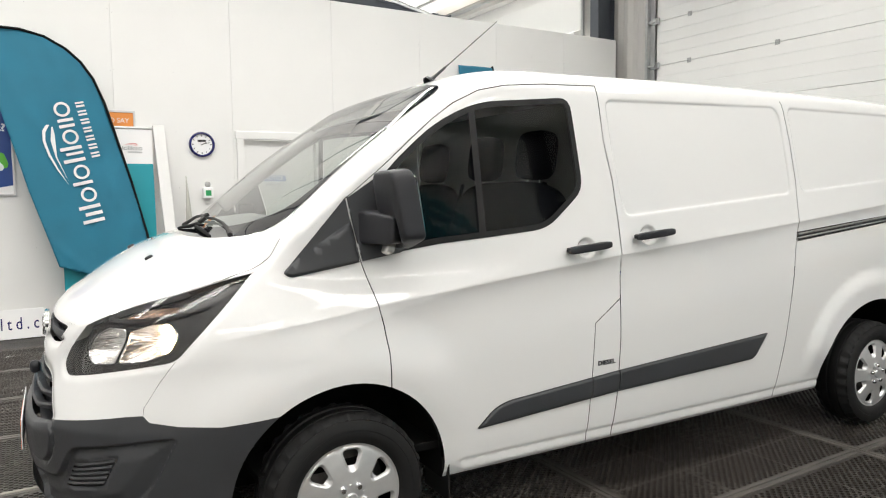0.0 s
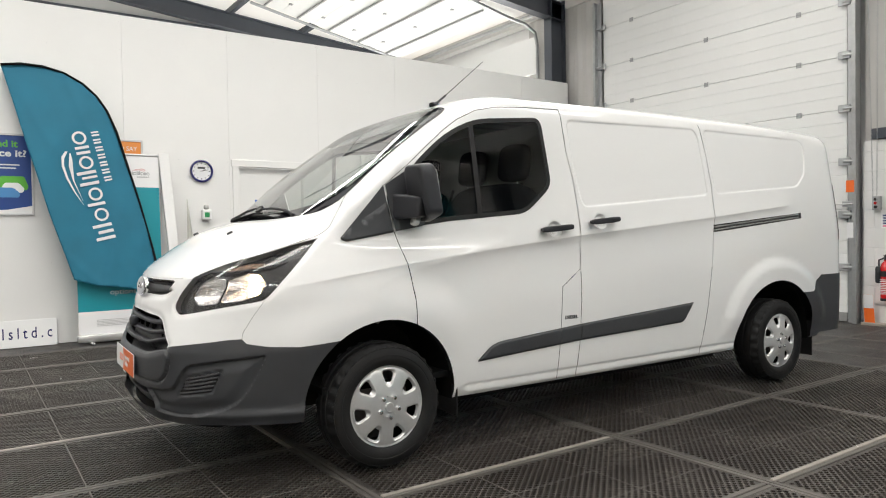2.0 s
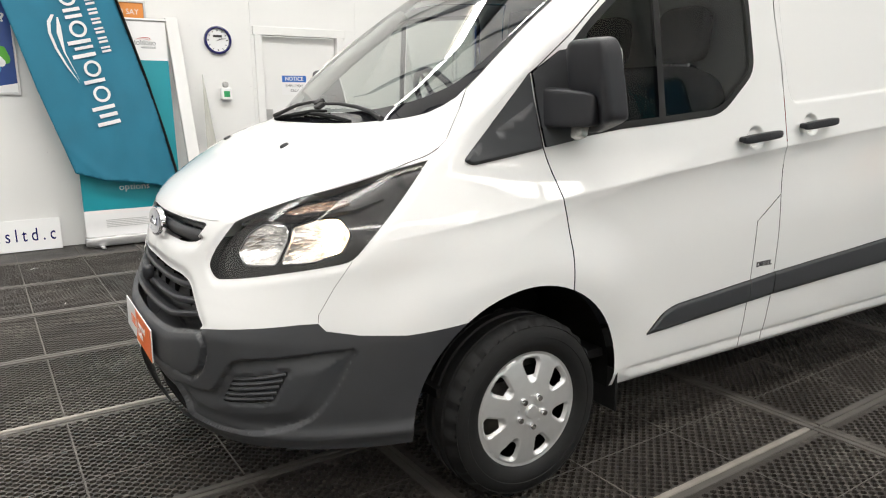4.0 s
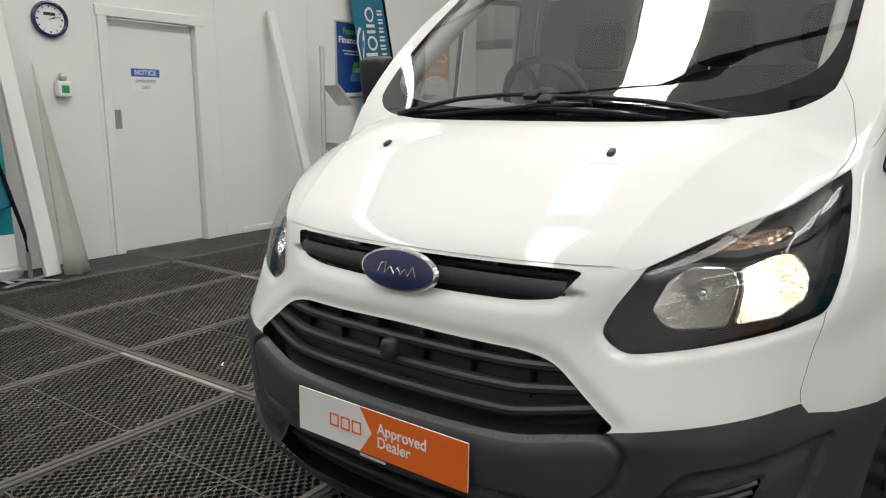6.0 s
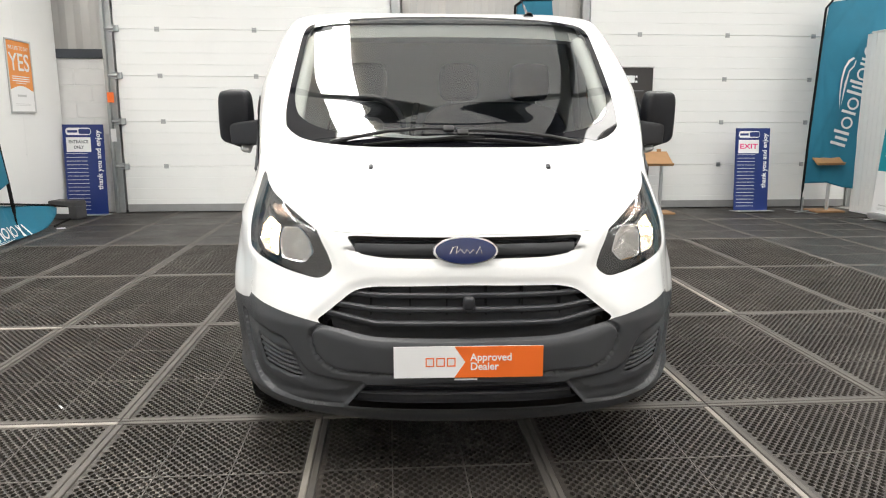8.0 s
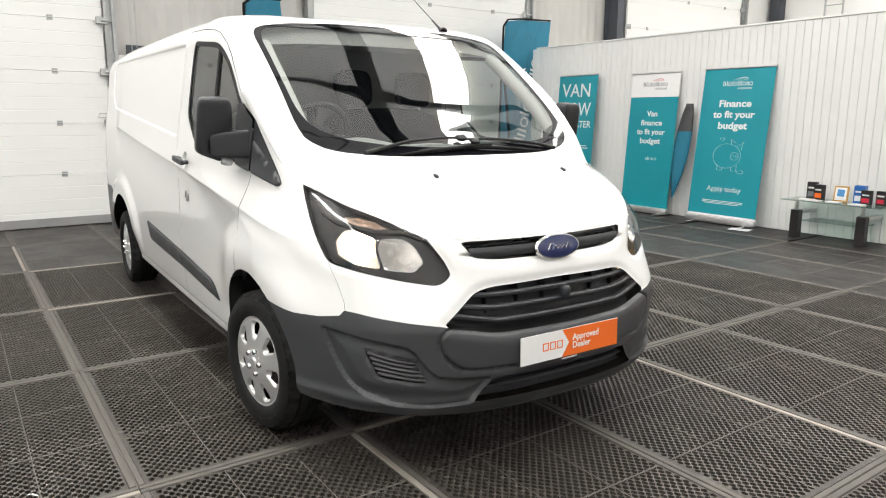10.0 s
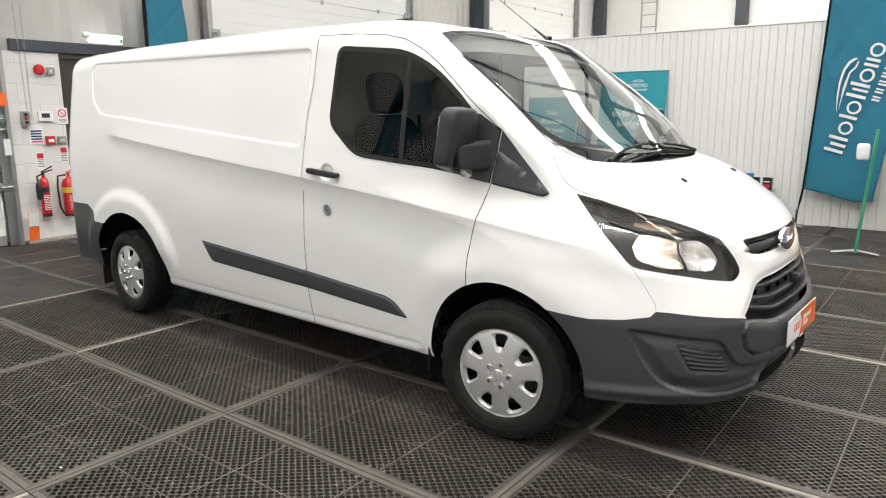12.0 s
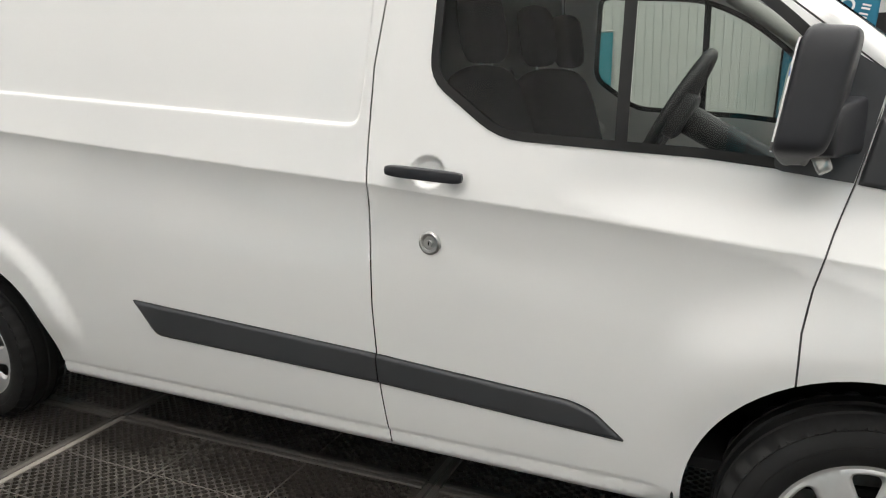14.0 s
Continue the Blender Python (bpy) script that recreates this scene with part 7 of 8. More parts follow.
# ---------------------------------------------------------------- roll-up banners
def rollup(label, x0, x1, foot, top, height, facing, colors, draw=None, z0=0.10, along="x"):
    """A banner on its cassette. colors: bands (z from, z to, material) up the sheet; facing: 1 towards +y or +x, -1 the other way."""
    t = thing("rollup_banner", Matrix.Identity(4), label, "banner stand", "roll-up banners")

    def pt(s, z, d=0.0):
        off = foot + (top - foot) * z / height + d * facing
        return Vector((s, off, z)) if along == "x" else Vector((off, s, z))
    lo, hi = min(x0, x1), max(x0, x1)
    for i, (za, zb, material) in enumerate(colors):
        bm = bmesh.new()
        c = [pt(s, z, d) for s in (lo, hi) for z in (za, zb) for d in (-0.0015, 0.0015)]
        v = [bm.verts.new(p) for p in c]
        for q in ((0, 1, 3, 2), (4, 6, 7, 5), (0, 4, 5, 1), (2, 3, 7, 6), (0, 2, 6, 4), (1, 5, 7, 3)):
            bm.faces.new([v[k] for k in q])
        part("sheet", bm, material, t)
    bm = bmesh.new()
    tube(bm, [pt(lo - 0.01, height), pt(hi + 0.01, height)], 0.014, 10)
    part("top_rail", bm, alu, t, "", True)
    bm = bmesh.new()
    m = Matrix.Translation(pt((lo + hi) / 2, 0.055))
    if along != "x":
        m = m @ pose(0, 0, 0, 0, 0, 90)
    superbox(bm, m, (hi - lo) / 2 + 0.02, 0.055, 0.045, 0.3, 24, 10)
    part("cassette", bm, alu, t, "silver cassette", True)
    for s in (lo + 0.12, hi - 0.12):
        bm = bmesh.new()
        tube(bm, [pt(s, 0.012, 0.02), pt(s, 0.010, 0.16)], 0.02, 8, 0.35)
        part("foot", bm, alu, t, "", True)
    bm = bmesh.new()
    tube(bm, [pt((lo + hi) / 2, 0.08, -0.03), pt((lo + hi) / 2, height, -0.015)], 0.009, 8)
    part("pole", bm, alu, t, "", True)
    if along == "x":
        x = Vector((-facing, 0, 0))
    else:
        x = Vector((0, facing, 0))
    up = (pt(lo, 1.0) - pt(lo, 0.0)).normalized()
    n = x.cross(up)
    mid = pt((lo + hi) / 2, 0.0)

    def on(u, z, d=0.003):
        """Axes on the sheet: u to the reader's right of its middle, at height z."""
        p = pt((lo + hi) / 2, z) + x * u
        return Matrix.Translation(p + n * d) @ Matrix((x, up, n)).transposed().to_4x4()
    if draw:
        draw(t, on)
    return t


def mark_on(t, on, u, z, s, mats):
    put_mark(lambda X, Y, o: on(u - 3.1 * s, z) @ Vector((X * s, Y * s, o)), mats, t, 0.001)


def words(t, on, lines, material, bold=0.0):
    for text, u, z, size, width in lines:
        lettering("text_line", text, size, on(u, z), material, t, bold=bold, width=width, depth=0.0004)


def bars(t, on, rects, material, name="small_print"):
    strips(name, rects, on(0, 0), material, t, depth=0.0006)


def draw_options(t, on):
    mark_on(t, on, 0.20, 1.87, 0.045, (logo_grey, logo_grey, logo_red))
    words(t, on, [("options", 0.02, 0.55, 0.085, 0.27)], logo_white)
    bars(t, on, [(-0.26, 0.26, z, z + 0.008) for z in (0.18, 0.196, 0.212, 0.228)] + [(-0.26, 0.10, 0.244, 0.252)], pale_grey)


rollup("white and teal roll-up banner behind the leaning flag", 0.31, 1.19, 7.93, 8.02, 2.10, -1, [(0.10, 0.345, plate_white), (0.345, 1.73, teal_print), (1.73, 2.10, plate_white)], draw_options)


def draw_budget(t, on):
    mark_on(t, on, 0.0, 1.80, 0.068, (logo_white, logo_white, logo_white))
    words(t, on, [("Finance", 0, 1.57, 0.125, 0.46), ("to fit your", 0, 1.43, 0.125, 0.60), ("budget", 0, 1.285, 0.125, 0.42)], logo_white, 0.004)
    words(t, on, [("Apply today", 0, 0.46, 0.10, 0.50)], logo_white)
    bars(t, on, [(-0.30, 0.30, 0.30, 0.308), (-0.30, 0.30, 0.282, 0.29), (-0.27, 0.24, 0.264, 0.272)], logo_white)
    # a line drawing of a savings pig
    bm = bmesh.new()
    body = [(0.20 * math.cos(a) - 0.02, 0.90 + 0.16 * math.sin(a)) for a in np.linspace(0, 2 * math.pi, 33)]
    lines = [body, [(0.09 + 0.055 * math.cos(a), 0.90 + 0.05 * math.sin(a)) for a in np.linspace(0, 2 * math.pi, 17)], [(0.03, 1.04), (0.02, 1.12), (0.10, 1.07)], [(0.12, 1.03), (0.20, 1.09), (0.18, 0.99)],
             [(-0.14, 0.78), (-0.14, 0.71), (-0.07, 0.71), (-0.06, 0.745)], [(0.06, 0.75), (0.07, 0.71), (0.14, 0.71), (0.14, 0.79)], [(0.075, 0.91), (0.08, 0.89)], [(0.105, 0.91), (0.11, 0.89)],
             [(-0.11 + 0.035 * math.cos(a), 1.12 + 0.018 * math.sin(a)) for a in np.linspace(0, 2 * math.pi, 13)], [(0.20 + 0.05 * math.cos(a), 0.70 + 0.02 * math.sin(a)) for a in np.linspace(0, 2 * math.pi, 13)]]
    for ln in lines:
        tube(bm, [on(0, 0) @ Vector((x, z, 0)) for x, z in ln], 0.005, 5, 0.3)
    part("drawing", bm, logo_white, t, "white line drawing of a piggy bank")


rollup("tall teal roll-up banner about finance leaning on boarded partition", 2.98, 3.98, -2.98, -3.18, 2.03, 1, [(0.08, 0.12, plate_white), (0.12, 2.03, teal_print)], draw_budget)


def draw_van(t, on):
    mark_on(t, on, 0.0, 1.83, 0.068, (logo_grey, logo_grey, logo_red))
    words(t, on, [("Van", 0, 1.44, 0.11, 0.19), ("finance", 0, 1.31, 0.11, 0.38), ("to fit your", 0, 1.18, 0.11, 0.50), ("budget", 0, 1.05, 0.11, 0.36)], logo_white, 0.003)
    words(t, on, [("about", 0.05, 0.80, 0.07, 0.2)], logo_white)


rollup("white and teal roll-up banner about van finance by the partition", 4.36, 5.20, -3.02, -3.16, 2.02, 1, [(0.10, 1.68, teal_print), (1.68, 2.02, plate_white)], draw_van)


def draw_now(t, on):
    words(t, on, [("VAN", -0.02, 1.80, 0.30, 0.62), ("NOW", -0.02, 1.50, 0.30, 0.66), ("VAT LATER", -0.02, 1.27, 0.15, 0.74)], logo_white, 0.002)
    bars(t, on, [(-0.33, 0.30, 0.93, 0.945), (-0.33, 0.33, 0.895, 0.91), (-0.33, 0.22, 0.86, 0.875), (-0.33, 0.05, 0.17, 0.18)], logo_white)
    mark_on(t, on, 0.05, 0.42, 0.075, (pale_grey, pale_grey, logo_red))
    bars(t, on, [(-0.30, 0.30, 0.20, 0.215), (-0.33, 0.33, 0.16, 0.166), (-0.33, 0.33, 0.145, 0.151)], pale_grey)


rollup("teal and white roll-up banner by the partition's far end", 5.86, 6.70, -2.98, -3.12, 2.05, 1, [(0.10, 0.66, plate_white), (0.66, 2.05, teal_print)], draw_now)


def draw_dark(t, on):
    bars(t, on, [(-0.13, 0.13, 1.86, 1.96), (-0.17, -0.14, 1.86, 1.89), (0.14, 0.17, 1.86, 1.89), (-0.17, -0.14, 1.93, 1.96), (0.14, 0.17, 1.93, 1.96)], logo_white, "maker_block")
    bars(t, on, [(-0.27, 0.27, 1.74, 1.752), (-0.27, 0.27, 0.46, 0.468), (-0.30, 0.22, 0.545, 0.556), (-0.30, 0.20, 0.36, 0.37)], logo_grey)
    words(t, on, [("POWER", 0.0, 1.24, 0.15, 0.46)], yellow_print, 0.004)
    words(t, on, [("CLEAN", 0.0, 1.10, 0.15, 0.46)], logo_white, 0.004)
    for i, (material, u) in enumerate(((print_red, -0.27), (poster_sky, -0.09), (poster_green, 0.09), (yellow_print, 0.27))):
        bm = bmesh.new()
        prism(bm, rounded([(-0.07, -0.06), (0.07, -0.06), (0.07, 0.06), (-0.07, 0.06)], 0.015), on(u, 0.72), 0.001)
        part("coloured_square", bm, material, t)
    bars(t, on, [(-0.28, 0.26, 0.185, 0.225)], logo_grey, "address_bar")


rollup("charcoal roll-up banner with four coloured squares by the shutter", 0.60, -0.20, 7.70, 7.74, 2.08, -1, [(0.10, 2.08, banner_black)], draw_dark, along="y")


# ---------------------------------------------------------------- posters, clock, wall fittings
def poster(label, x0, x1, z0, z1, draw):
    t = thing("framed_poster", pose(x0, LEFT_Y - 0.004, z0), label, "poster", "framed posters")
    w, h = x1 - x0, z1 - z0
    bm = bmesh.new()
    for a, b, c, d in ((0, w, 0, 0.022), (0, w, h - 0.022, h), (0, 0.022, 0.022, h - 0.022), (w - 0.022, w, 0.022, h - 0.022)):
        box(bm, a, b, -0.016, 0, c, d, 0.003)
    part("frame", bm, alu, t, "silver snap frame")
    draw(t, lambda x, z, d=0.0: pose(x * w, -0.006 - d, z * h, 90, 0, 0), w, h)
    return t


def rect(t, m, x0, x1, y0, y1, material, name="panel", depth=0.0006):
    return strips(name, [(x0, x1, y0, y1)], m, material, t, depth=depth)


def draw_yes(t, at, w, h):
    rect(t, at(0, 0), 0.015, w - 0.015, 0.015, h - 0.015, poster_orange, "sheet")
    bm = bmesh.new()
    curve = [(0.015, 0.015), (w - 0.015, 0.015), (w - 0.015, h * 0.30)] + [(w * (0.9 - 0.85 * k / 8), h * (0.31 + 0.06 * math.sin(k / 8 * math.pi))) for k in range(9)] + [(0.015, h * 0.29)]
    prism(bm, curve, at(0, 0, 0.0008), 0.0006)
    part("white_field", bm, plate_white, t)
    lettering("text_line", "WE LIKE TO SAY", 0.07, at(0.5, 0.88, 0.0012), logo_white, t, width=w * 0.80, depth=0.0004)
    lettering("text_line", "YES", 0.30, at(0.5, 0.68, 0.0012), logo_white, t, width=w * 0.80, depth=0.0004, bold=0.003)
    strips("small_print", [(w * 0.16, w * 0.84, h * z, h * z + 0.011) for z in (0.49, 0.46, 0.43)] + [(w * 0.3, w * 0.7, h * 0.40, h * 0.40 + 0.008)], at(0, 0, 0.0012), logo_white, t, depth=0.0004)
    strips("small_print", [(w * 0.3, w * 0.65, h * 0.22, h * 0.25), (w * 0.2, w * 0.8, h * 0.12, h * 0.125), (w * 0.2, w * 0.8, h * 0.10, h * 0.105)], at(0, 0, 0.0018), pale_grey, t, depth=0.0004)


def draw_blue(head1, head2):
    def go(t, at, w, h):
        rect(t, at(0, 0), 0.015, w - 0.015, 0.015, h - 0.015, poster_blue, "sheet")
        bm = bmesh.new()
        prism(bm, [(0.015, 0.015), (w - 0.015, 0.015), (w - 0.015, h * 0.12), (w * 0.6, h * 0.07), (0.015, h * 0.06)], at(0, 0, 0.0008), 0.0006)
        part("white_field", bm, plate_white, t)
        lettering("text_line", head1, 0.10, at(0.5, 0.87, 0.0012), poster_green, t, width=w * 0.55, depth=0.0004, bold=0.003)
        lettering("text_line", head2, 0.10, at(0.5, 0.755, 0.0012), logo_white, t, width=w * 0.80, depth=0.0004, bold=0.003)
        strips("small_print", [(w * 0.2, w * 0.8, h * 0.61, h * 0.625), (w * 0.25, w * 0.75, h * 0.57, h * 0.585)], at(0, 0, 0.0012), logo_white, t, depth=0.0004)
        bm = bmesh.new()
        prism(bm, rounded([(w * 0.46, h * 0.36), (w * 0.52, h * 0.48), (w * 0.86, h * 0.48), (w * 0.92, h * 0.36), (w * 0.9, h * 0.31), (w * 0.46, h * 0.31)], 0.02), at(0, 0, 0.0010), 0.0006)
        part("printed_van", bm, poster_green, t)
        bm = bmesh.new()
        prism(bm, rounded([(w * 0.40, h * 0.27), (w * 0.48, h * 0.34), (w * 0.70, h * 0.34), (w * 0.80, h * 0.27), (w * 0.78, h * 0.22), (w * 0.42, h * 0.22)], 0.02), at(0, 0, 0.0020), 0.0006)
        part("printed_car", bm, poster_sky, t)
        bm = bmesh.new()
        prism(bm, rounded([(w * 0.52, h * 0.33), (w * 0.58, h * 0.40), (w * 0.78, h * 0.40), (w * 0.86, h * 0.33), (w * 0.84, h * 0.28), (w * 0.54, h * 0.28)], 0.02), at(0, 0, 0.0015), 0.0006)
        part("printed_car", bm, plate_white, t)
    return go


poster("blue finance poster with printed vans in a silver frame", -0.69, -0.055, 1.41, 2.285, draw_blue("Found it", "Finance it?"))
poster("orange YES poster in a silver frame on the partition", 0.43, 1.06, 1.41, 2.29, draw_yes)
poster("blue finance poster in a silver frame behind the flag", 4.95, 5.56, 1.41, 2.285, draw_blue("Found it", "Finance it?"))
poster("orange YES poster in a silver frame near the corner", 6.68, 7.29, 1.41, 2.30, draw_yes)

clock = thing("wall_clock", pose(1.73, LEFT_Y, 1.957, 90, 0, 0), "round wall clock with navy rim and white dial", "clock")
bm = bmesh.new()
lathe(bm, [(0.112, 0.012), (0.114, 0.03), (0.124, 0.038), (0.136, 0.034), (0.140, 0.018), (0.138, 0.0)], Matrix.Identity(4), 48)
part("rim", bm, clock_navy, clock, "navy plastic rim", True)
bm = bmesh.new()
lathe(bm, [(0.0, 0.014), (0.114, 0.014)], Matrix.Identity(4), 40)
part("dial", bm, plate_white, clock)
for k in range(12):
    a = k * math.pi / 6
    strips("hour_mark", [(-0.004 if k % 3 else -0.006, 0.004 if k % 3 else 0.006, 0.088, 0.104)], pose(0, 0, 0.0145, 0, 0, -math.degrees(a)), print_black, clock, depth=0.0006)
strips("hour_pointer", [(-0.003, 0.003, -0.01, 0.055)], pose(0, 0, 0.018, 0, 0, -65), print_black, clock, depth=0.001)
strips("minute_pointer", [(-0.002, 0.002, -0.012, 0.085)], pose(0, 0, 0.020, 0, 0, -75), print_black, clock, depth=0.001)
strips("maker_bar", [(-0.045, 0.045, 0.028, 0.052)], pose(0, 0, 0.0146), print_black, clock, depth=0.0006)

disp = thing("soap_dispenser", pose(1.77, LEFT_Y, 1.36), "small white dispenser on the partition", "dispenser")
part("body", block(-0.055, 0.055, -0.075, 0, 0, 0.125, bevel=0.012, seg=2), plate_white, disp)
bm = bmesh.new()
superbox(bm, pose(0, -0.04, 0.155), 0.03, 0.025, 0.03, 0.6, 14, 8)
part("bottle", bm, clear_plastic, disp, "", True)
part("label", block(-0.03, 0.03, -0.0775, -0.0755, 0.03, 0.09), print_green, disp)

sign = thing("name_board", pose(0.12, 8.10, 0, -8, 0, 0), "white board with blue lettering leaning at the wall's foot", "sign board")
part("board", block(-1.30, 0.0, 0, 0.008, 0.002, 0.292, bevel=0.002), plate_white, sign)
lettering("text_line", "l s l t d . c", 0.17, pose(-0.03, -0.001, 0.145, 90, 0, 0) @ Matrix.Translation((-0.25, 0, 0)), clock_navy, sign, width=0.46, depth=0.0006, bold=0.001)


def plank(label, foot, top, w, t, material):
    """A board leaning from foot to top."""
    foot, top = Vector(foot), Vector(top)
    d = (top - foot).normalized()
    x = Vector((1, 0, 0))
    x = (x - d * x.dot(d)).normalized()
    m = Matrix.Translation(foot) @ Matrix((x, d.cross(x), d)).transposed().to_4x4()
    ob = part("timber_board", block(-w / 2, w / 2, -t / 2, t / 2, 0, (top - foot).length, bevel=0.004), material)
    ob.matrix_basis = m
    return tagged(ob, label, "board")


plank("long white painted board leaning on the partition beside the banner", (1.37, 7.80, 0.012), (1.27, 8.12, 2.14), 0.115, 0.05, wall_white)
plank("white painted board leaning on the partition past the door", (4.17, 7.74, 0.012), (3.94, 8.12, 2.26), 0.10, 0.045, wall_white)
wedge = part("raw_batten", block(-0.03, 0.03, -0.02, 0.02, 0, 0.34, bevel=0.003), ply_raw)
wedge.matrix_basis = pose(4.08, 7.86, 0.01, -12, 0, 0)
tagged(wedge, "short raw timber batten behind the leaning board", "timber")
bm = bmesh.new()
rows = []
for k in range(9):
    f = k / 8
    z = 0.01 + 1.60 * f
    w = 0.20 * (1 - f) + 0.004
    rows.append([bm.verts.new((1.52 + s * w / 2 + 0.02 * f, 7.72 + 0.42 * f - 0.05 * (1 - abs(s)) * (1 - f), z)) for s in np.linspace(-1, 1, 9)])
for r, q in zip(rows, rows[1:]):
    for i in range(8):
        bm.faces.new((r[i], r[i + 1], q[i + 1], q[i]))
cone = tagged(part("tapered_sheet", bm, grey_board, smooth=True), "grey tapered sheet leaning on the partition", "sheet")
cone.modifiers.new("thickness", "SOLIDIFY").thickness = 0.006

stand = thing("leaflet_stand", pose(4.42, 7.90, 0), "silver leaflet stand with two sloping trays", "leaflet stand")
bm = bmesh.new()
lathe(bm, [(0, 0.022), (0.15, 0.020), (0.165, 0.010), (0.165, 0.0)], Matrix.Identity(4), 32)
part("base", bm, alu, stand, "", True)
bm = bmesh.new()
tube(bm, [(0, 0, 0.01), (0.07, 0.05, 1.0), (0.14, 0.11, 1.95)], 0.028, 14)
part("post", bm, alu, stand, "", True)
for z in (1.42, 0.80):
    bm = bmesh.new()
    m = pose(0.13 + 0.07 * z, -0.02, z, 0, 42, 0)
    box(bm, -0.16, 0.16, -0.115, 0.115, 0, 0.006, 0.002)
    box(bm, 0.154, 0.16, -0.115, 0.115, 0, 0.05, 0.002)
    box(bm, -0.16, 0.16, -0.119, -0.113, 0, 0.03, 0.002)
    bmesh.ops.transform(bm, matrix=m, verts=bm.verts[:])
    tray = part("tray", bm, alu, stand, "brushed silver leaflet tray")
    bm = bmesh.new()
    box(bm, -0.12, 0.14, -0.09, 0.09, 0.008, 0.016, 0.001)
    bmesh.ops.transform(bm, matrix=m, verts=bm.verts[:])
    part("leaflets", bm, teal_print if z < 1 else plate_white, tray)


# ---------------------------------------------------------------- signs and lecterns by the shutters
def panel_sign(label, m, w, h, head, head_material, word):
    t = thing("panel_sign", m, label, "sign", "standing signs")
    part("board", block(-w / 2, w / 2, 0, 0.02, 0.012, h, bevel=0.003), navy_print, t, "navy printed board")
    part("foot_plate", block(-w / 2 - 0.02, w / 2 + 0.02, -0.16, 0.10, 0.0, 0.010, bevel=0.003), alu, t)
    f = pose(0, -0.001, 0, 90, 0, 0)
    bm = bmesh.new()
    prism(bm, rounded([(-w * 0.42, h * 0.885), (w * 0.20, h * 0.885), (w * 0.20, h * 0.965), (-w * 0.42, h * 0.965)], 0.045), f, 0.001)
    badge_ = part("company_panel", bm, plate_white, t)
    bm = bmesh.new()
    prism(bm, rounded([(-w * 0.10, h * 0.897), (w * 0.185, h * 0.897), (w * 0.185, h * 0.953), (-w * 0.10, h * 0.953)], 0.02), f @ Matrix.Translation((0, 0, 0.001)), 0.0006)
    part("company_field", bm, navy_print, badge_)
    strips("company_bars", [(-w * 0.38, -w * 0.13, h * 0.912, h * 0.938)], f @ Matrix.Translation((0, 0, 0.001)), navy_print, badge_, depth=0.0006)
    strips("head_panel", [(-w * 0.42, w * 0.18, h * 0.70, h * 0.86)], f, plate_white, t, depth=0.001)
    for k, ln in enumerate(head):
        lettering("head_words", ln, 0.10 if len(head) == 1 else 0.06, f @ Matrix.Translation((-w * 0.12, h * (0.78 if len(head) == 1 else (0.81 - 0.06 * k)), 0.0014)), head_material, t, width=w * (0.52 if len(head) == 1 else (0.48 if k == 0 else 0.25)), depth=0.0004, bold=0.002)
    strips("white_lines", [(-w * 0.44, w * 0.08, h * (0.06 + 0.62 * k / 15), h * (0.06 + 0.62 * k / 15) + 0.006) for k in range(16)], f, plate_white, t, depth=0.001)
    lettering("side_words", "thank you and enjoy", 0.095, pose(w * 0.36, -0.001, h * 0.61, 90, -90, 0), plate_white, t, width=h * 0.66, depth=0.0006, bold=0.0025)
    return t


panel_sign("navy entrance sign with white lines standing by the shutter", pose(7.80, 7.86, 0, -3, 0, -90), 0.55, 1.26, ["ENTRANCE", "ONLY"], logo_grey, "")
panel_sign("navy exit sign with white lines standing by the shutter", pose(7.60, -1.75, 0, -5, 0, -90), 0.52, 1.22, ["EXIT"], print_pink, "")


def lectern(label, x, y, turn):
    t = thing("lectern", pose(x, y, 0, 0, 0, turn), label, "lectern", "lecterns")
    part("base", block(-0.17, 0.17, -0.22, 0.22, 0, 0.028, bevel=0.006, seg=2), wood, t, "pale oak foot")
    bm = bmesh.new()
    tube(bm, [(0.02, -0.05, 0.02), (0.02, -0.05, 0.80)], 0.026, 14)
    part("post", bm, alu, t, "", True)
    bm = bmesh.new()
    box(bm, -0.17, 0.17, -0.21, 0.21, 0, 0.02, 0.004)
    box(bm, -0.17, -0.15, -0.21, 0.21, 0.02, 0.045, 0.004)
    bmesh.ops.transform(bm, matrix=pose(0.0, 0.05, 0.78, 0, -32, 0), verts=bm.verts[:])
    part("desk", bm, wood, t, "oak reading desk")
    part("top_block", block(0.12, 0.15, -0.07, -0.01, 0.86, 0.92, bevel=0.004), wood, t)


lectern("wooden lectern with a steel post by the charcoal banner", 7.45, -0.25, 0)
lectern("wooden lectern with a steel post in front of the flag", 7.50, -2.83, 0)

case = thing("equipment_case", pose(7.45, 7.98, 0, 0, 0, -12), "dark grey tool case with a white label", "case")
part("body", block(-0.12, 0.12, -0.20, 0.20, 0.0, 0.25, bevel=0.015, seg=2), case_grey, case)
part("label", block(-0.124, -0.121, -0.10, 0.10, 0.08, 0.17), plate_white, case)
part("lid_rim", block(-0.128, 0.128, -0.208, 0.208, 0.17, 0.185, bevel=0.004), case_grey, case)
stick = part("flag_stick", block(-0.4, 0.4, -0.01, 0.01, 0.0, 0.02, bevel=0.003), black)
stick.matrix_basis = pose(7.05, 7.86, 0.005, 0, 0, 8)
tagged(stick, "black rod lying on the mats by the case", "rod")
paper = part("paper_scrap", block(-0.06, 0.06, -0.05, 0.05, 0, 0.002), plate_white)
paper.matrix_basis = pose(6.55, 7.68, 0.002, 0, 0, 30)
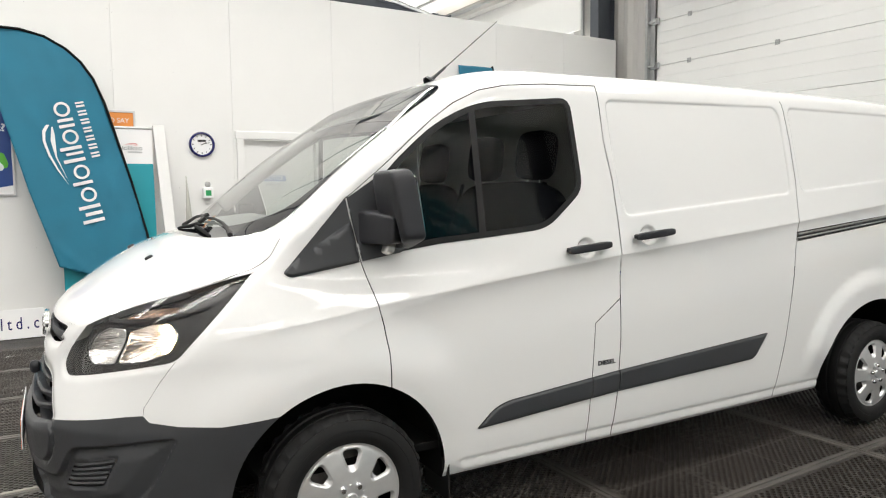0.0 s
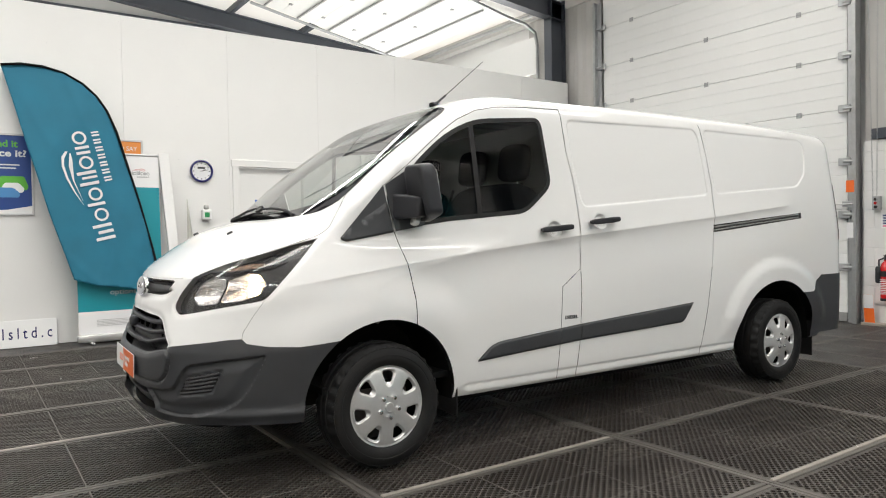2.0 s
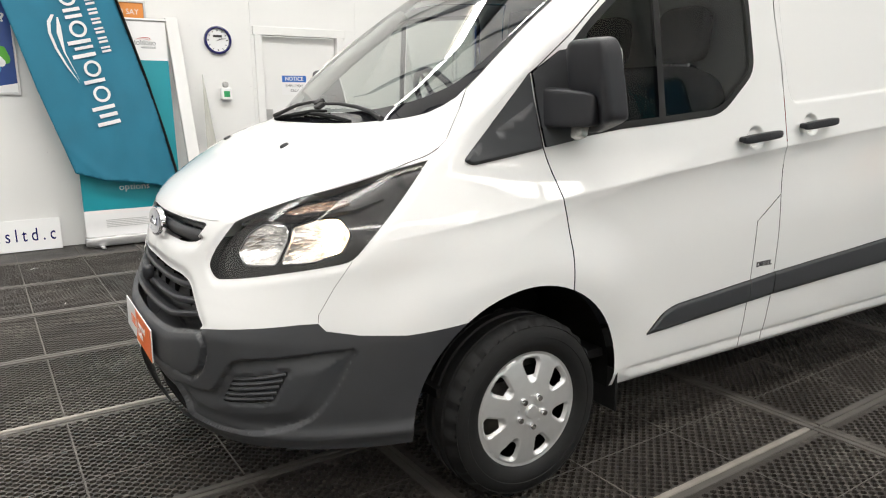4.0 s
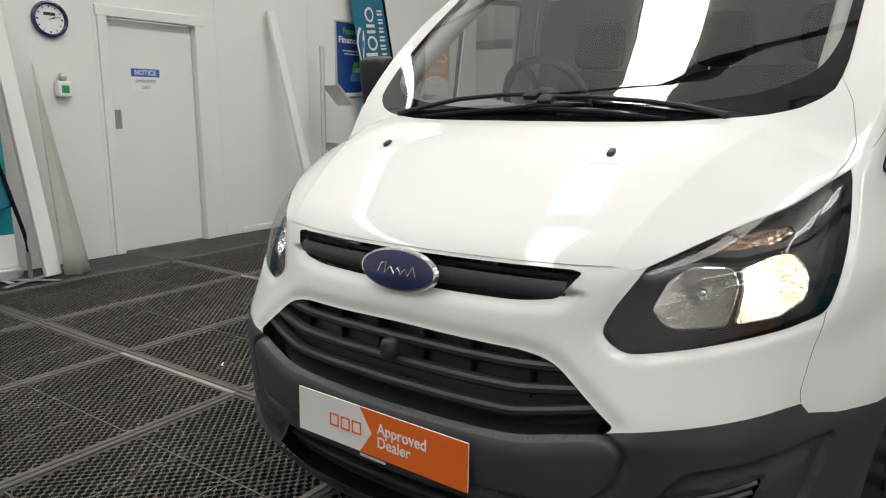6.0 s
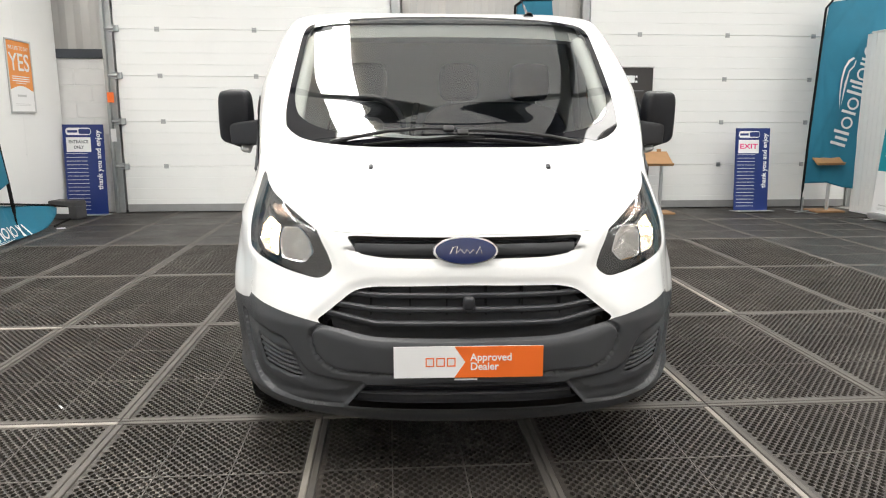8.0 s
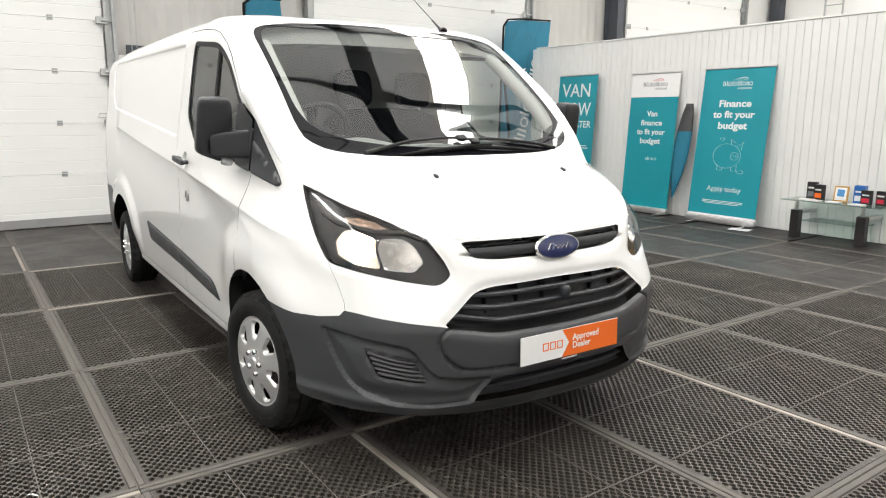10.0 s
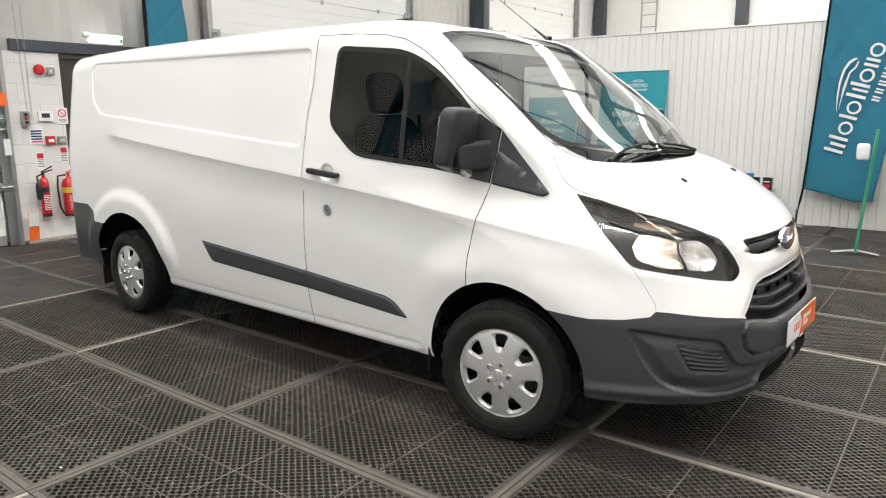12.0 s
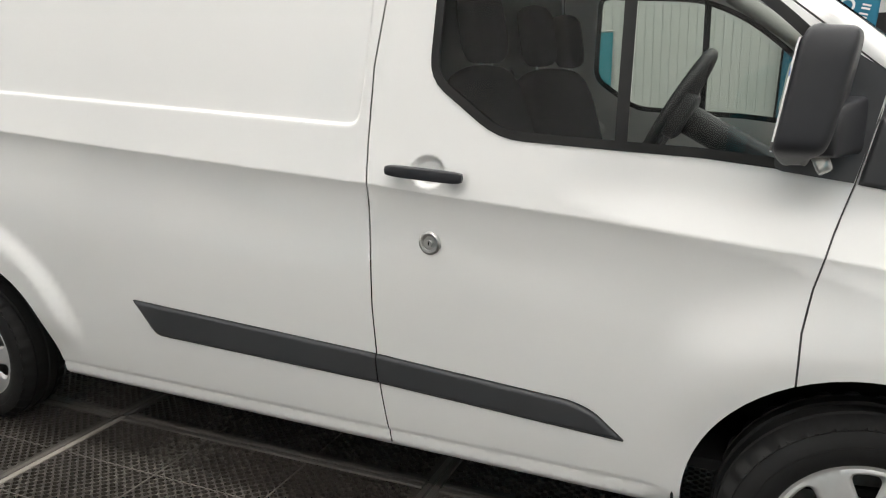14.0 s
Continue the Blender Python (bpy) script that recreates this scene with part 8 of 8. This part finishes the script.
tagged(paper, "scrap of white paper lying on the mats", "paper")


# ---------------------------------------------------------------- fire point on the block wall
FX = WALL_X - 0.042


def extinguisher(label, y, z, wide, hose, band):
    t = thing("fire_extinguisher", pose(FX - wide - 0.012, y, z), label, "fire extinguisher", "extinguishers")
    bm = bmesh.new()
    lathe(bm, [(0, 0.0), (wide, 0.0), (wide, 0.02), (wide, 0.38), (wide * 0.8, 0.43), (wide * 0.35, 0.455), (0.02, 0.47), (0, 0.47)], Matrix.Identity(4), 24)
    part("cylinder", bm, red_paint, t, "red enamel cylinder", True)
    bm = bmesh.new()
    lathe(bm, [(wide * 1.02, 0.0), (wide * 1.03, 0.03), (wide * 1.0, 0.032)], Matrix.Identity(4), 24)
    part("foot_ring", bm, black_plastic, t, "", True)
    bm = bmesh.new()
    tube(bm, [(0, 0, 0.46), (0, 0, 0.52)], 0.016, 10)
    tube(bm, [(0, 0.02, 0.50), (-0.02, -0.10, 0.54)], 0.008, 8)
    tube(bm, [(0, 0.02, 0.515), (-0.02, -0.10, 0.58)], 0.008, 8)
    part("valve", bm, red_paint if hose else black_plastic, t, "", True)
    bm = bmesh.new()
    if hose:
        tube(bm, [(0, 0.03, 0.49), (0, 0.12, 0.48), (-0.01, wide + 0.06, 0.36), (-0.01, wide + 0.05, 0.12), (0, wide + 0.01, 0.03)], 0.011, 8)
    else:
        superbox(bm, pose(-0.02, wide + 0.015, 0.30), 0.03, 0.028, 0.10, 0.4, 14, 8)
        tube(bm, [(0, 0.02, 0.49), (0, 0.07, 0.47), (-0.01, wide + 0.015, 0.40)], 0.01, 8)
    part("hose", bm, black_plastic, t, "", True)
    bm = bmesh.new()
    for k, (z0, z1, r) in enumerate(((0.30, 0.34, band), (0.10, 0.28, plate_white))):
        pass
    lathe(bm, [(wide + 0.0008, 0.28), (wide + 0.0008, 0.345)], Matrix.Identity(4), 24)
    part("band", bm, band, t, "", True)
    strips("instruction_bars", [(-0.04, 0.04, z_, z_ + 0.008) for z_ in (0.08, 0.10, 0.12, 0.14, 0.16, 0.18, 0.20, 0.22, 0.24)], pose(-wide - 0.001, 0, 0, 90, 0, -90), logo_white, t, depth=0.0006)
    part("bracket", block(wide - 0.002, wide + 0.012, -0.03, 0.03, 0.30, 0.42), track_steel, t)


extinguisher("slim red fire extinguisher with black horn on block wall", 3.13, 0.29, 0.052, False, box_black)
extinguisher("red foam fire extinguisher with hose on the block wall", 2.86, 0.27, 0.078, True, yellow_print)


def wall_plate(name, label, cat, y, z, w, h, d, material, bevel=0.004):
    t = thing(name, pose(FX, y, z), label, cat)
    part("body", block(-d, 0, -w / 2, w / 2, -h / 2, h / 2, bevel=min(bevel, d * 0.4)), material, t)
    return t, (lambda u, v, dd=0.0: pose(-d - dd, -u, v, 90, 0, -90))


t, on = wall_plate("alarm_sounder", "round red alarm sounder on the block wall", "alarm", 3.03, 1.965, 0.05, 0.05, 0.02, red_paint)
bm = bmesh.new()
lathe(bm, [(0.058, 0.0), (0.060, 0.03), (0.048, 0.05), (0.020, 0.056), (0, 0.054)], pose(-0.02, 0, 0, 0, -90, 0), 28)
part("horn", bm, red_paint, t, "", True)
t, on = wall_plate("switch_box", "grey steel switch box on the block wall", "switch", 2.90, 1.955, 0.085, 0.085, 0.04, track_steel)
strips("rocker", [(-0.012, 0.012, -0.018, 0.018)], on(0, 0), plate_white, t)
t, on = wall_plate("door_control", "grey shutter control box with red button", "control box", 3.235, 1.42, 0.085, 0.16, 0.06, track_steel)
for z, material in ((0.045, box_black), (0.0, red_paint), (-0.045, box_black)):
    bm = bmesh.new()
    lathe(bm, [(0.018, 0.0), (0.018, 0.016), (0.0, 0.018)], pose(-0.06, 0, z, 0, -90, 0), 16)
    part("button", bm, material, t, "", True)
t, on = wall_plate("alarm_keypad", "white alarm keypad with dark display", "keypad", 3.01, 1.44, 0.16, 0.115, 0.03, plate_white)
strips("display", [(-0.045, 0.045, -0.015, 0.035)], on(0, 0), box_black, t)
t, on = wall_plate("no_smoking_sign", "white no smoking sign with red ring", "sign", 2.815, 1.445, 0.13, 0.19, 0.004, plate_white, 0.001)
bm = bmesh.new()
out, inn = ring_poly(0, 0.03, 0.036, 0.048, 28)
a = [bm.verts.new(on(0, 0, 0.001) @ Vector((x, y, 0))) for x, y in out]
b = [bm.verts.new(on(0, 0, 0.001) @ Vector((x, y, 0))) for x, y in inn]
for i in range(28):
    bm.faces.new((a[i], a[(i + 1) % 28], b[(i + 1) % 28], b[i]))
part("ring", bm, print_red, t)
strips("slash", [(-0.042, 0.042, -0.005, 0.005)], on(0, 0.03, 0.001) @ pose(0, 0, 0, 0, 0, -45), print_red, t, depth=0.0004)
strips("small_print", [(-0.045, 0.045, -0.045, -0.038), (-0.045, 0.045, -0.06, -0.053), (-0.03, 0.03, -0.075, -0.068)], on(0, 0, 0.0006), logo_grey, t, depth=0.0004)
t, on = wall_plate("call_point", "red fire alarm call point", "call point", 2.985, 1.165, 0.10, 0.10, 0.045, red_paint)
strips("window", [(-0.03, 0.03, -0.02, 0.015)], on(0, 0), plate_white, t)
t, on = wall_plate("switch_box", "grey steel double switch box", "switch", 2.855, 1.165, 0.09, 0.085, 0.04, track_steel)
strips("rocker", [(-0.022, -0.004, -0.016, 0.016), (0.004, 0.022, -0.016, 0.016)], on(0, 0), plate_white, t)
t, on = wall_plate("fire_action_notice", "white fire action notice with blue bands", "notice", 3.125, 1.235, 0.155, 0.22, 0.003, plate_white, 0.001)
strips("blue_bands", [(-0.06, 0.06, z, z + 0.018) for z in (0.03, 0.0, -0.03, -0.06)], on(0, 0), navy_print, t, depth=0.0006)
strips("pink_band", [(-0.06, 0.06, -0.09, -0.075)], on(0, 0), print_pink, t, depth=0.0006)
for y in (3.11, 2.84):
    t, on = wall_plate("extinguisher_notice", "red and white extinguisher notice", "notice", y, 0.93 if y > 3 else 0.985, 0.085, 0.20, 0.003, plate_white, 0.001)
    strips("red_panel", [(-0.036, 0.036, 0.03, 0.09)], on(0, 0), print_red, t, depth=0.0006)
    strips("text_bars", [(-0.034, 0.034, z, z + 0.009) for z in (0.01, -0.01, -0.03, -0.05, -0.07)], on(0, 0), logo_grey, t, depth=0.0006)
lightbox = thing("emergency_light", pose(WALL_X - 0.10, 2.235, 2.305), "white emergency light box on the steel rail", "light")
part("body", block(-0.05, 0.03, -0.20, 0.20, 0.0, 0.10, bevel=0.012, seg=2), diffuser, lightbox)
part("green_tab", block(-0.053, -0.0505, -0.19, -0.16, 0.01, 0.06), print_green, lightbox)
det = thing("wall_sensor", pose(WALL_X - 0.12, 2.47, 2.31), "small white sensor on a bracket", "sensor")
bm = bmesh.new()
superbox(bm, pose(0, 0, 0.08), 0.03, 0.045, 0.035, 0.6, 14, 8)
tube(bm, [(0, 0, 0), (0, 0, 0.06)], 0.012, 8)
part("body", bm, plate_white, det, "", True)
rac = thing("leaning_plate", pose(FX - 0.06, 3.30, 0, 0, -8, 0), "orange and white plate leaning at the block wall", "plate")
part("plate", block(-0.004, 0, -0.055, 0.055, 0.0, 0.36), orange, rac)
part("white_half", block(-0.0055, -0.0045, -0.055, 0.055, 0.36 * 0.55, 0.36), plate_white, rac)
hoist = thing("hoist_chain", pose(WALL_X - 0.16, 3.22, 0), "hanging galvanised hoist chain loop", "chain")
for dy in (-0.02, 0.02):
    bm = bmesh.new()
    for k in range(110):
        z = 1.42 + k * 0.03
        pts = [(0.004 * math.cos(a), dy + 0.35 * (z - 1.42) * 0.06 * (1 if dy > 0 else -0.3) + 0.0075 * math.cos(a), z + 0.02 * math.sin(a)) if k % 2 == 0 else (0.0075 * math.cos(a), dy + 0.35 * (z - 1.42) * 0.06 * (1 if dy > 0 else -0.3), z + 0.02 * math.sin(a)) for a in np.linspace(0, 2 * math.pi, 7)]
        tube(bm, pts, 0.0022, 4)
    ch = part("chain", bm, track_steel, hoist)
    ch["kind"] = "stuff"
# the shutter's latch and the brown personnel door
latch = thing("shutter_latch", pose(WALL_X - 0.11, 3.50, 1.42), "steel slide latch on the shutter's guide", "latch")
part("plate", block(-0.02, 0.0, -0.06, 0.10, -0.035, 0.035, bevel=0.004), track_steel, latch)
bm = bmesh.new()
tube(bm, [(-0.03, -0.05, 0), (-0.03, 0.20, 0), (-0.03, 0.22, -0.05), (-0.03, 0.10, -0.06)], 0.008, 8)
part("bolt", bm, steel, latch, "", True)
d2 = thing("door_2", pose(WALL_X - 0.03, DY0, 0), "dark brown personnel door with steel lever handle, closed", "door", kind="structure")
part("door_leaf", block(0.02, 0.07, 0.004, DY1 - DY0 - 0.004, 0.012, 2.10, bevel=0.002), door_brown, d2)
for y0, y1 in ((-0.048, 0.0), (DY1 - DY0, DY1 - DY0 + 0.048)):
    part("door_frame", block(-0.006, 0.10, y0, y1, 0, 2.10, bevel=0.003), door_brown, d2)
part("door_frame", block(-0.006, 0.10, -0.048, DY1 - DY0 + 0.048, 2.102, 2.155, bevel=0.003), door_brown, d2)
bm = bmesh.new()
box(bm, 0.005, 0.018, DY1 - DY0 - 0.095, DY1 - DY0 - 0.055, 0.90, 1.20, 0.004)
tube(bm, [(-0.01, DY1 - DY0 - 0.075, 1.08), (-0.04, DY1 - DY0 - 0.075, 1.08), (-0.04, DY1 - DY0 - 0.19, 1.08)], 0.009, 8)
part("door_handle", bm, steel, d2, "steel lever on a long plate", True)
part("door_notice", block(0.016, 0.0185, DY1 - DY0 - 0.52, DY1 - DY0 - 0.36, 1.35, 1.60), plate_white, d2)
tagged(part("threshold", block(WALL_X - 0.16, WALL_X + 0.02, 0.82, 3.38, -0.01, 0.025, bevel=0.006), strip_bare), "pale concrete upstand under the block wall", "kerb", kind="structure")

# ---------------------------------------------------------------- glass table with leaflets
table = thing("glass_table", pose(2.0, -3.05, 0), "low glass table with black block legs by the partition", "table")
part("glass_top", block(-0.56, 0.56, -0.27, 0.27, 0.435, 0.447, bevel=0.003), table_glass, table, "clear glass top")
part("glass_shelf", block(-0.34, 0.34, -0.17, 0.17, 0.20, 0.208, bevel=0.002), table_glass, table, "clear glass shelf")
for x in (-0.37, 0.37):
    for y in (-0.22, 0.22):
        part("leg", block(x - 0.05, x + 0.05, y - 0.045, y + 0.045, 0.0, 0.33, bevel=0.004), box_black, table)
        bm = bmesh.new()
        tube(bm, [(x, y, 0.33), (x, y, 0.435)], 0.017, 10)
        part("post", bm, steel, table, "", True)
    part("cross_bar", block(x - 0.04, x + 0.04, -0.24, 0.24, 0.285, 0.325, bevel=0.004), alu, table)


def carton(label, x, y, w, d, h, material, turn=0, stripe=None):
    t = thing("leaflet_holder", pose(x, y, 0.4485, 0, 0, turn), label, "leaflet box", "things on the glass table")
    part("body", block(-w / 2, w / 2, -d / 2, d / 2, 0, h, bevel=0.002), material, t)
    if stripe:
        part("print", block(-w * 0.38, w * 0.38, d / 2 + 0.0004, d / 2 + 0.0016, h * 0.15, h * 0.45), stripe, t)
        strips("title_bar", [(-w * 0.35, w * 0.35, h * 0.62, h * 0.72)], pose(0, d / 2 + 0.0006, 0, 90, 0, 180), logo_white if material != plate_white else navy_print, t, depth=0.0006)


carton("black leaflet box standing on the glass table", 2.32, -3.05, 0.11, 0.06, 0.20, box_black, 10, logo_grey)
carton("black leaflet box with orange print on the table", 2.21, -3.00, 0.11, 0.06, 0.18, box_black, -8, orange)
carton("blue leaflet dispenser on the glass table", 1.78, -3.05, 0.11, 0.10, 0.20, box_blue, 5, plate_white)
carton("black leaflet box with red print on the table", 1.68, -2.98, 0.11, 0.05, 0.16, box_black, -6, print_red)
carton("dark leaflet box at the table's end", 1.53, -3.00, 0.11, 0.05, 0.16, box_black, -12, print_red)
fr_ = thing("picture_frame", pose(1.98, -3.02, 0.4485, 8, 0, 0), "small wooden frame with a teal certificate", "frame", "things on the glass table")
part("frame", block(-0.08, 0.08, -0.008, 0.008, 0, 0.18, bevel=0.003), wood_orange, fr_)
part("paper", block(-0.063, 0.063, 0.0085, 0.0095, 0.018, 0.162), plate_white, fr_)
part("print", block(-0.04, 0.04, 0.010, 0.011, 0.06, 0.14), poster_sky, fr_)
for k, (x, y, r) in enumerate(((2.30, -2.90, 12), (2.20, -2.86, -8), (1.98, -2.88, 4), (1.72, -2.86, -5))):
    lf = part("leaflet_pile", block(-0.075, 0.075, -0.05, 0.05, 0, 0.012), plate_white)
    lf.matrix_basis = pose(x, y, 0.4485, 0, 0, r)
    tagged(lf, "small pile of white leaflets on the glass table", "leaflets", "things on the glass table")
sl = part("paper_sheet", block(-0.13, 0.13, -0.09, 0.09, 0, 0.003), plate_white)
sl.matrix_basis = pose(3.05, -2.78, 0.0, 0, 0, 12)
tagged(sl, "sheet of white paper lying on the mats", "paper")

# a folded small flag between the banners
bm = bmesh.new()
leaf = []
for k in range(25):
    f = k / 24
    leaf.append((0.125 * math.sin(math.pi * min(1, f * 0.92 + 0.10)) ** 0.75, 1.58 - 1.30 * f))
vs = [[bm.verts.new((4.17 + s * w + 0.10 * (1.58 - z) / 1.3, -3.15 + 0.10 * (1.58 - z) + 0.02 * (1 - s * s), z)) for s in (-1, -0.5, 0, 0.5, 1)] for w, z in leaf]
for r, q in zip(vs, vs[1:]):
    for i in range(4):
        f_ = bm.faces.new((r[i], r[i + 1], q[i + 1], q[i]))
        f_.material_index = 0 if r[0].co.z > 1.25 else 1
ob = part("drop_flag", bm, None, smooth=True)
ob.data.materials.append(case_grey)
ob.data.materials.append(teal_cloth)
ob.modifiers.new("thickness", "SOLIDIFY").thickness = 0.01
tagged(ob, "small grey and teal drop flag leaning on boarded partition", "flag")

# ---------------------------------------------------------------- by the reception end
post = thing("sanitiser_post", pose(0.30, -1.44, 0, 0, 0, 10), "tall white and green sanitiser post on angled feet", "sanitiser stand")
bm = bmesh.new()
box(bm, -0.012, 0.012, -0.05, 0.05, 0.02, 1.28, 0.004)
bmesh.ops.transform(bm, matrix=pose(0, 0, 0, 0, -4, 0), verts=bm.verts[:])
part("post", bm, green_plastic, post)
bm = bmesh.new()
box(bm, -0.016, -0.0125, -0.045, 0.045, 0.10, 1.12, 0.001)
bmesh.ops.transform(bm, matrix=pose(0, 0, 0, 0, -4, 0), verts=bm.verts[:])
part("green_face", bm, green_plastic, post)
for s in (1, -1):
    bm = bmesh.new()
    box(bm, 0, 0.22, -0.04, 0.04, -0.004, 0.004, 0.002)
    bmesh.ops.transform(bm, matrix=pose(0, 0, 0.045, 0, 10, 0) if s > 0 else pose(0, 0, 0.045, 0, 10, 180), verts=bm.verts[:])
    part("foot", bm, alu, post)
bm = bmesh.new()
superbox(bm, pose(0.02, 0, 1.05), 0.06, 0.045, 0.085, 0.4, 16, 10)
part("dispenser", bm, plate_white, post, "", True)
desk = thing("reception_desk", pose(-0.28, -1.75, 0, 0, 0, 0), "amber wood reception desk end with white top", "desk")
bm = bmesh.new()
prism(bm, [(0.30, 1.10), (0.30, 0.92), (0.35, 0.80), (0.35, 0.28), (0.30, 0.16), (0.30, 0.0), (-1.1, 0.0), (-1.1, 1.10)], pose(0, 0.02, 0, 90, 0, 0), 0.04)
part("front_panel", bm, wood_orange, desk)
part("worktop", block(-1.12, 0.30, -0.62, 0.04, 1.10, 1.13, bevel=0.004), alu, desk, "silver edged worktop")
part("side_panel", block(0.26, 0.298, -0.60, -0.024, 0.0, 1.098), wood_orange, desk)
screen = thing("wall_screen", pose(-0.35, RIGHT_Y + 0.005, 1.75), "black flat screen on boarded partition", "screen")
part("panel", block(-0.55, 0.55, 0.0, 0.05, -0.32, 0.32, bevel=0.006), screen_black, screen)

# ---------------------------------------------------------------- beyond the partitions
for x in (7.9, 4.25, 0.2, -3.8):
    beam("column", block(x - 0.13, x + 0.13, -11.58, -11.35, 0, 6.0), "dark grey steel column on the far side wall", "column")
ladder = thing("wall_ladder", pose(6.55, -11.5, 0), "steel access ladder on the far wall", "ladder")
for x in (-0.2, 0.2):
    bm = bmesh.new()
    tube(bm, [(x, 0.05, 0), (x, 0.05, 5.6)], 0.02, 8)
    part("stile", bm, track_steel, ladder)
for k in range(18):
    bm = bmesh.new()
    tube(bm, [(-0.2, 0.05, 0.3 + 0.3 * k), (0.2, 0.05, 0.3 + 0.3 * k)], 0.012, 6)
    part("rung", bm, track_steel, ladder)
# the raised sectional door under the roof, with its rails
raised = thing("raised_door", Matrix.Identity(4), "white sectional door raised flat under the roof", "shutter door", "sectional doors")
bm = bmesh.new()
box(bm, 7.93, 7.975, 8.9, 12.3, 4.02, 4.68, 0.004)
part("hanging_section", bm, shutter_white, raised)


def raised_z(x):
    return 4.98 + 0.21 * (6.79 - x)


for k in range(5):
    x1_, x0_ = 7.10 - k * 0.66, 7.10 - (k + 1) * 0.66 + 0.006
    bm = bmesh.new()
    v = [bm.verts.new((x, y, raised_z(x) + dz)) for x in (x0_, x1_) for y in (8.9, 12.3) for dz in (0, 0.045)]
    for q in ((0, 1, 3, 2), (4, 6, 7, 5), (0, 4, 5, 1), (2, 3, 7, 6), (0, 2, 6, 4), (1, 5, 7, 3)):
        bm.faces.new([v[j] for j in q])
    part("section", bm, shutter_white, raised)
    for y in (9.4, 10.6, 11.8):
        bm = bmesh.new()
        box(bm, x0_ - 0.035, x0_ + 0.03, y - 0.03, y + 0.03, raised_z(x0_) - 0.016, raised_z(x0_) + 0.008, 0.003)
        part("hinge", bm, track_steel, raised)
    bm = bmesh.new()
    tube(bm, [(x1_ - 0.33, 8.95, raised_z(x1_ - 0.33) - 0.02), (x1_ - 0.33, 12.28, raised_z(x1_ - 0.33) - 0.02)], 0.02, 6)
    part("stiffener", bm, track_steel, raised)
for y in (8.82, 12.38):
    bm = bmesh.new()
    tube(bm, [(7.9, y, 0.1), (7.9, y, 4.5), (7.84, y, 4.72), (7.6, y, 4.84), (7.2, y, raised_z(7.2)), (3.9, y, raised_z(3.9) - 0.02)], 0.03, 8)
    part("rail", bm, track_steel, raised, "", True)
bm = bmesh.new()
tube(bm, [(7.72, 8.6, 4.98), (7.72, 12.5, 4.98)], 0.035, 10)
part("spring_shaft", bm, track_steel, raised, "", True)

# scraps of paper that lie on the mats
for x, y, w, turn in ((-0.17, 7.25, 0.035, 20), (-0.075, 5.94, 0.016, 70), (0.615, 7.13, 0.014, 10), (0.92, 5.19, 0.024, 45), (2.35, 5.6, 0.012, 30), (3.1, 1.2, 0.012, 80)):
    bm = bmesh.new()
    rows = [[bm.verts.new((w * (i - 1), w * 0.35 * (j - 0.5) * (1.2 - 0.3 * i), 0.003 + (0.006 if i == 1 else 0.0))) for j in range(2)] for i in range(3)]
    for p, q in zip(rows, rows[1:]):
        bm.faces.new((p[0], q[0], q[1], p[1]))
    bmesh.ops.solidify(bm, geom=bm.faces[:], thickness=0.0012)
    ob = part("paper_scrap", bm, plate_white)
    ob.matrix_basis = pose(x, y, -0.003, 0, 0, turn)
    tagged(ob, "small white scrap of paper on the rubber mats", "litter", "paper scraps")
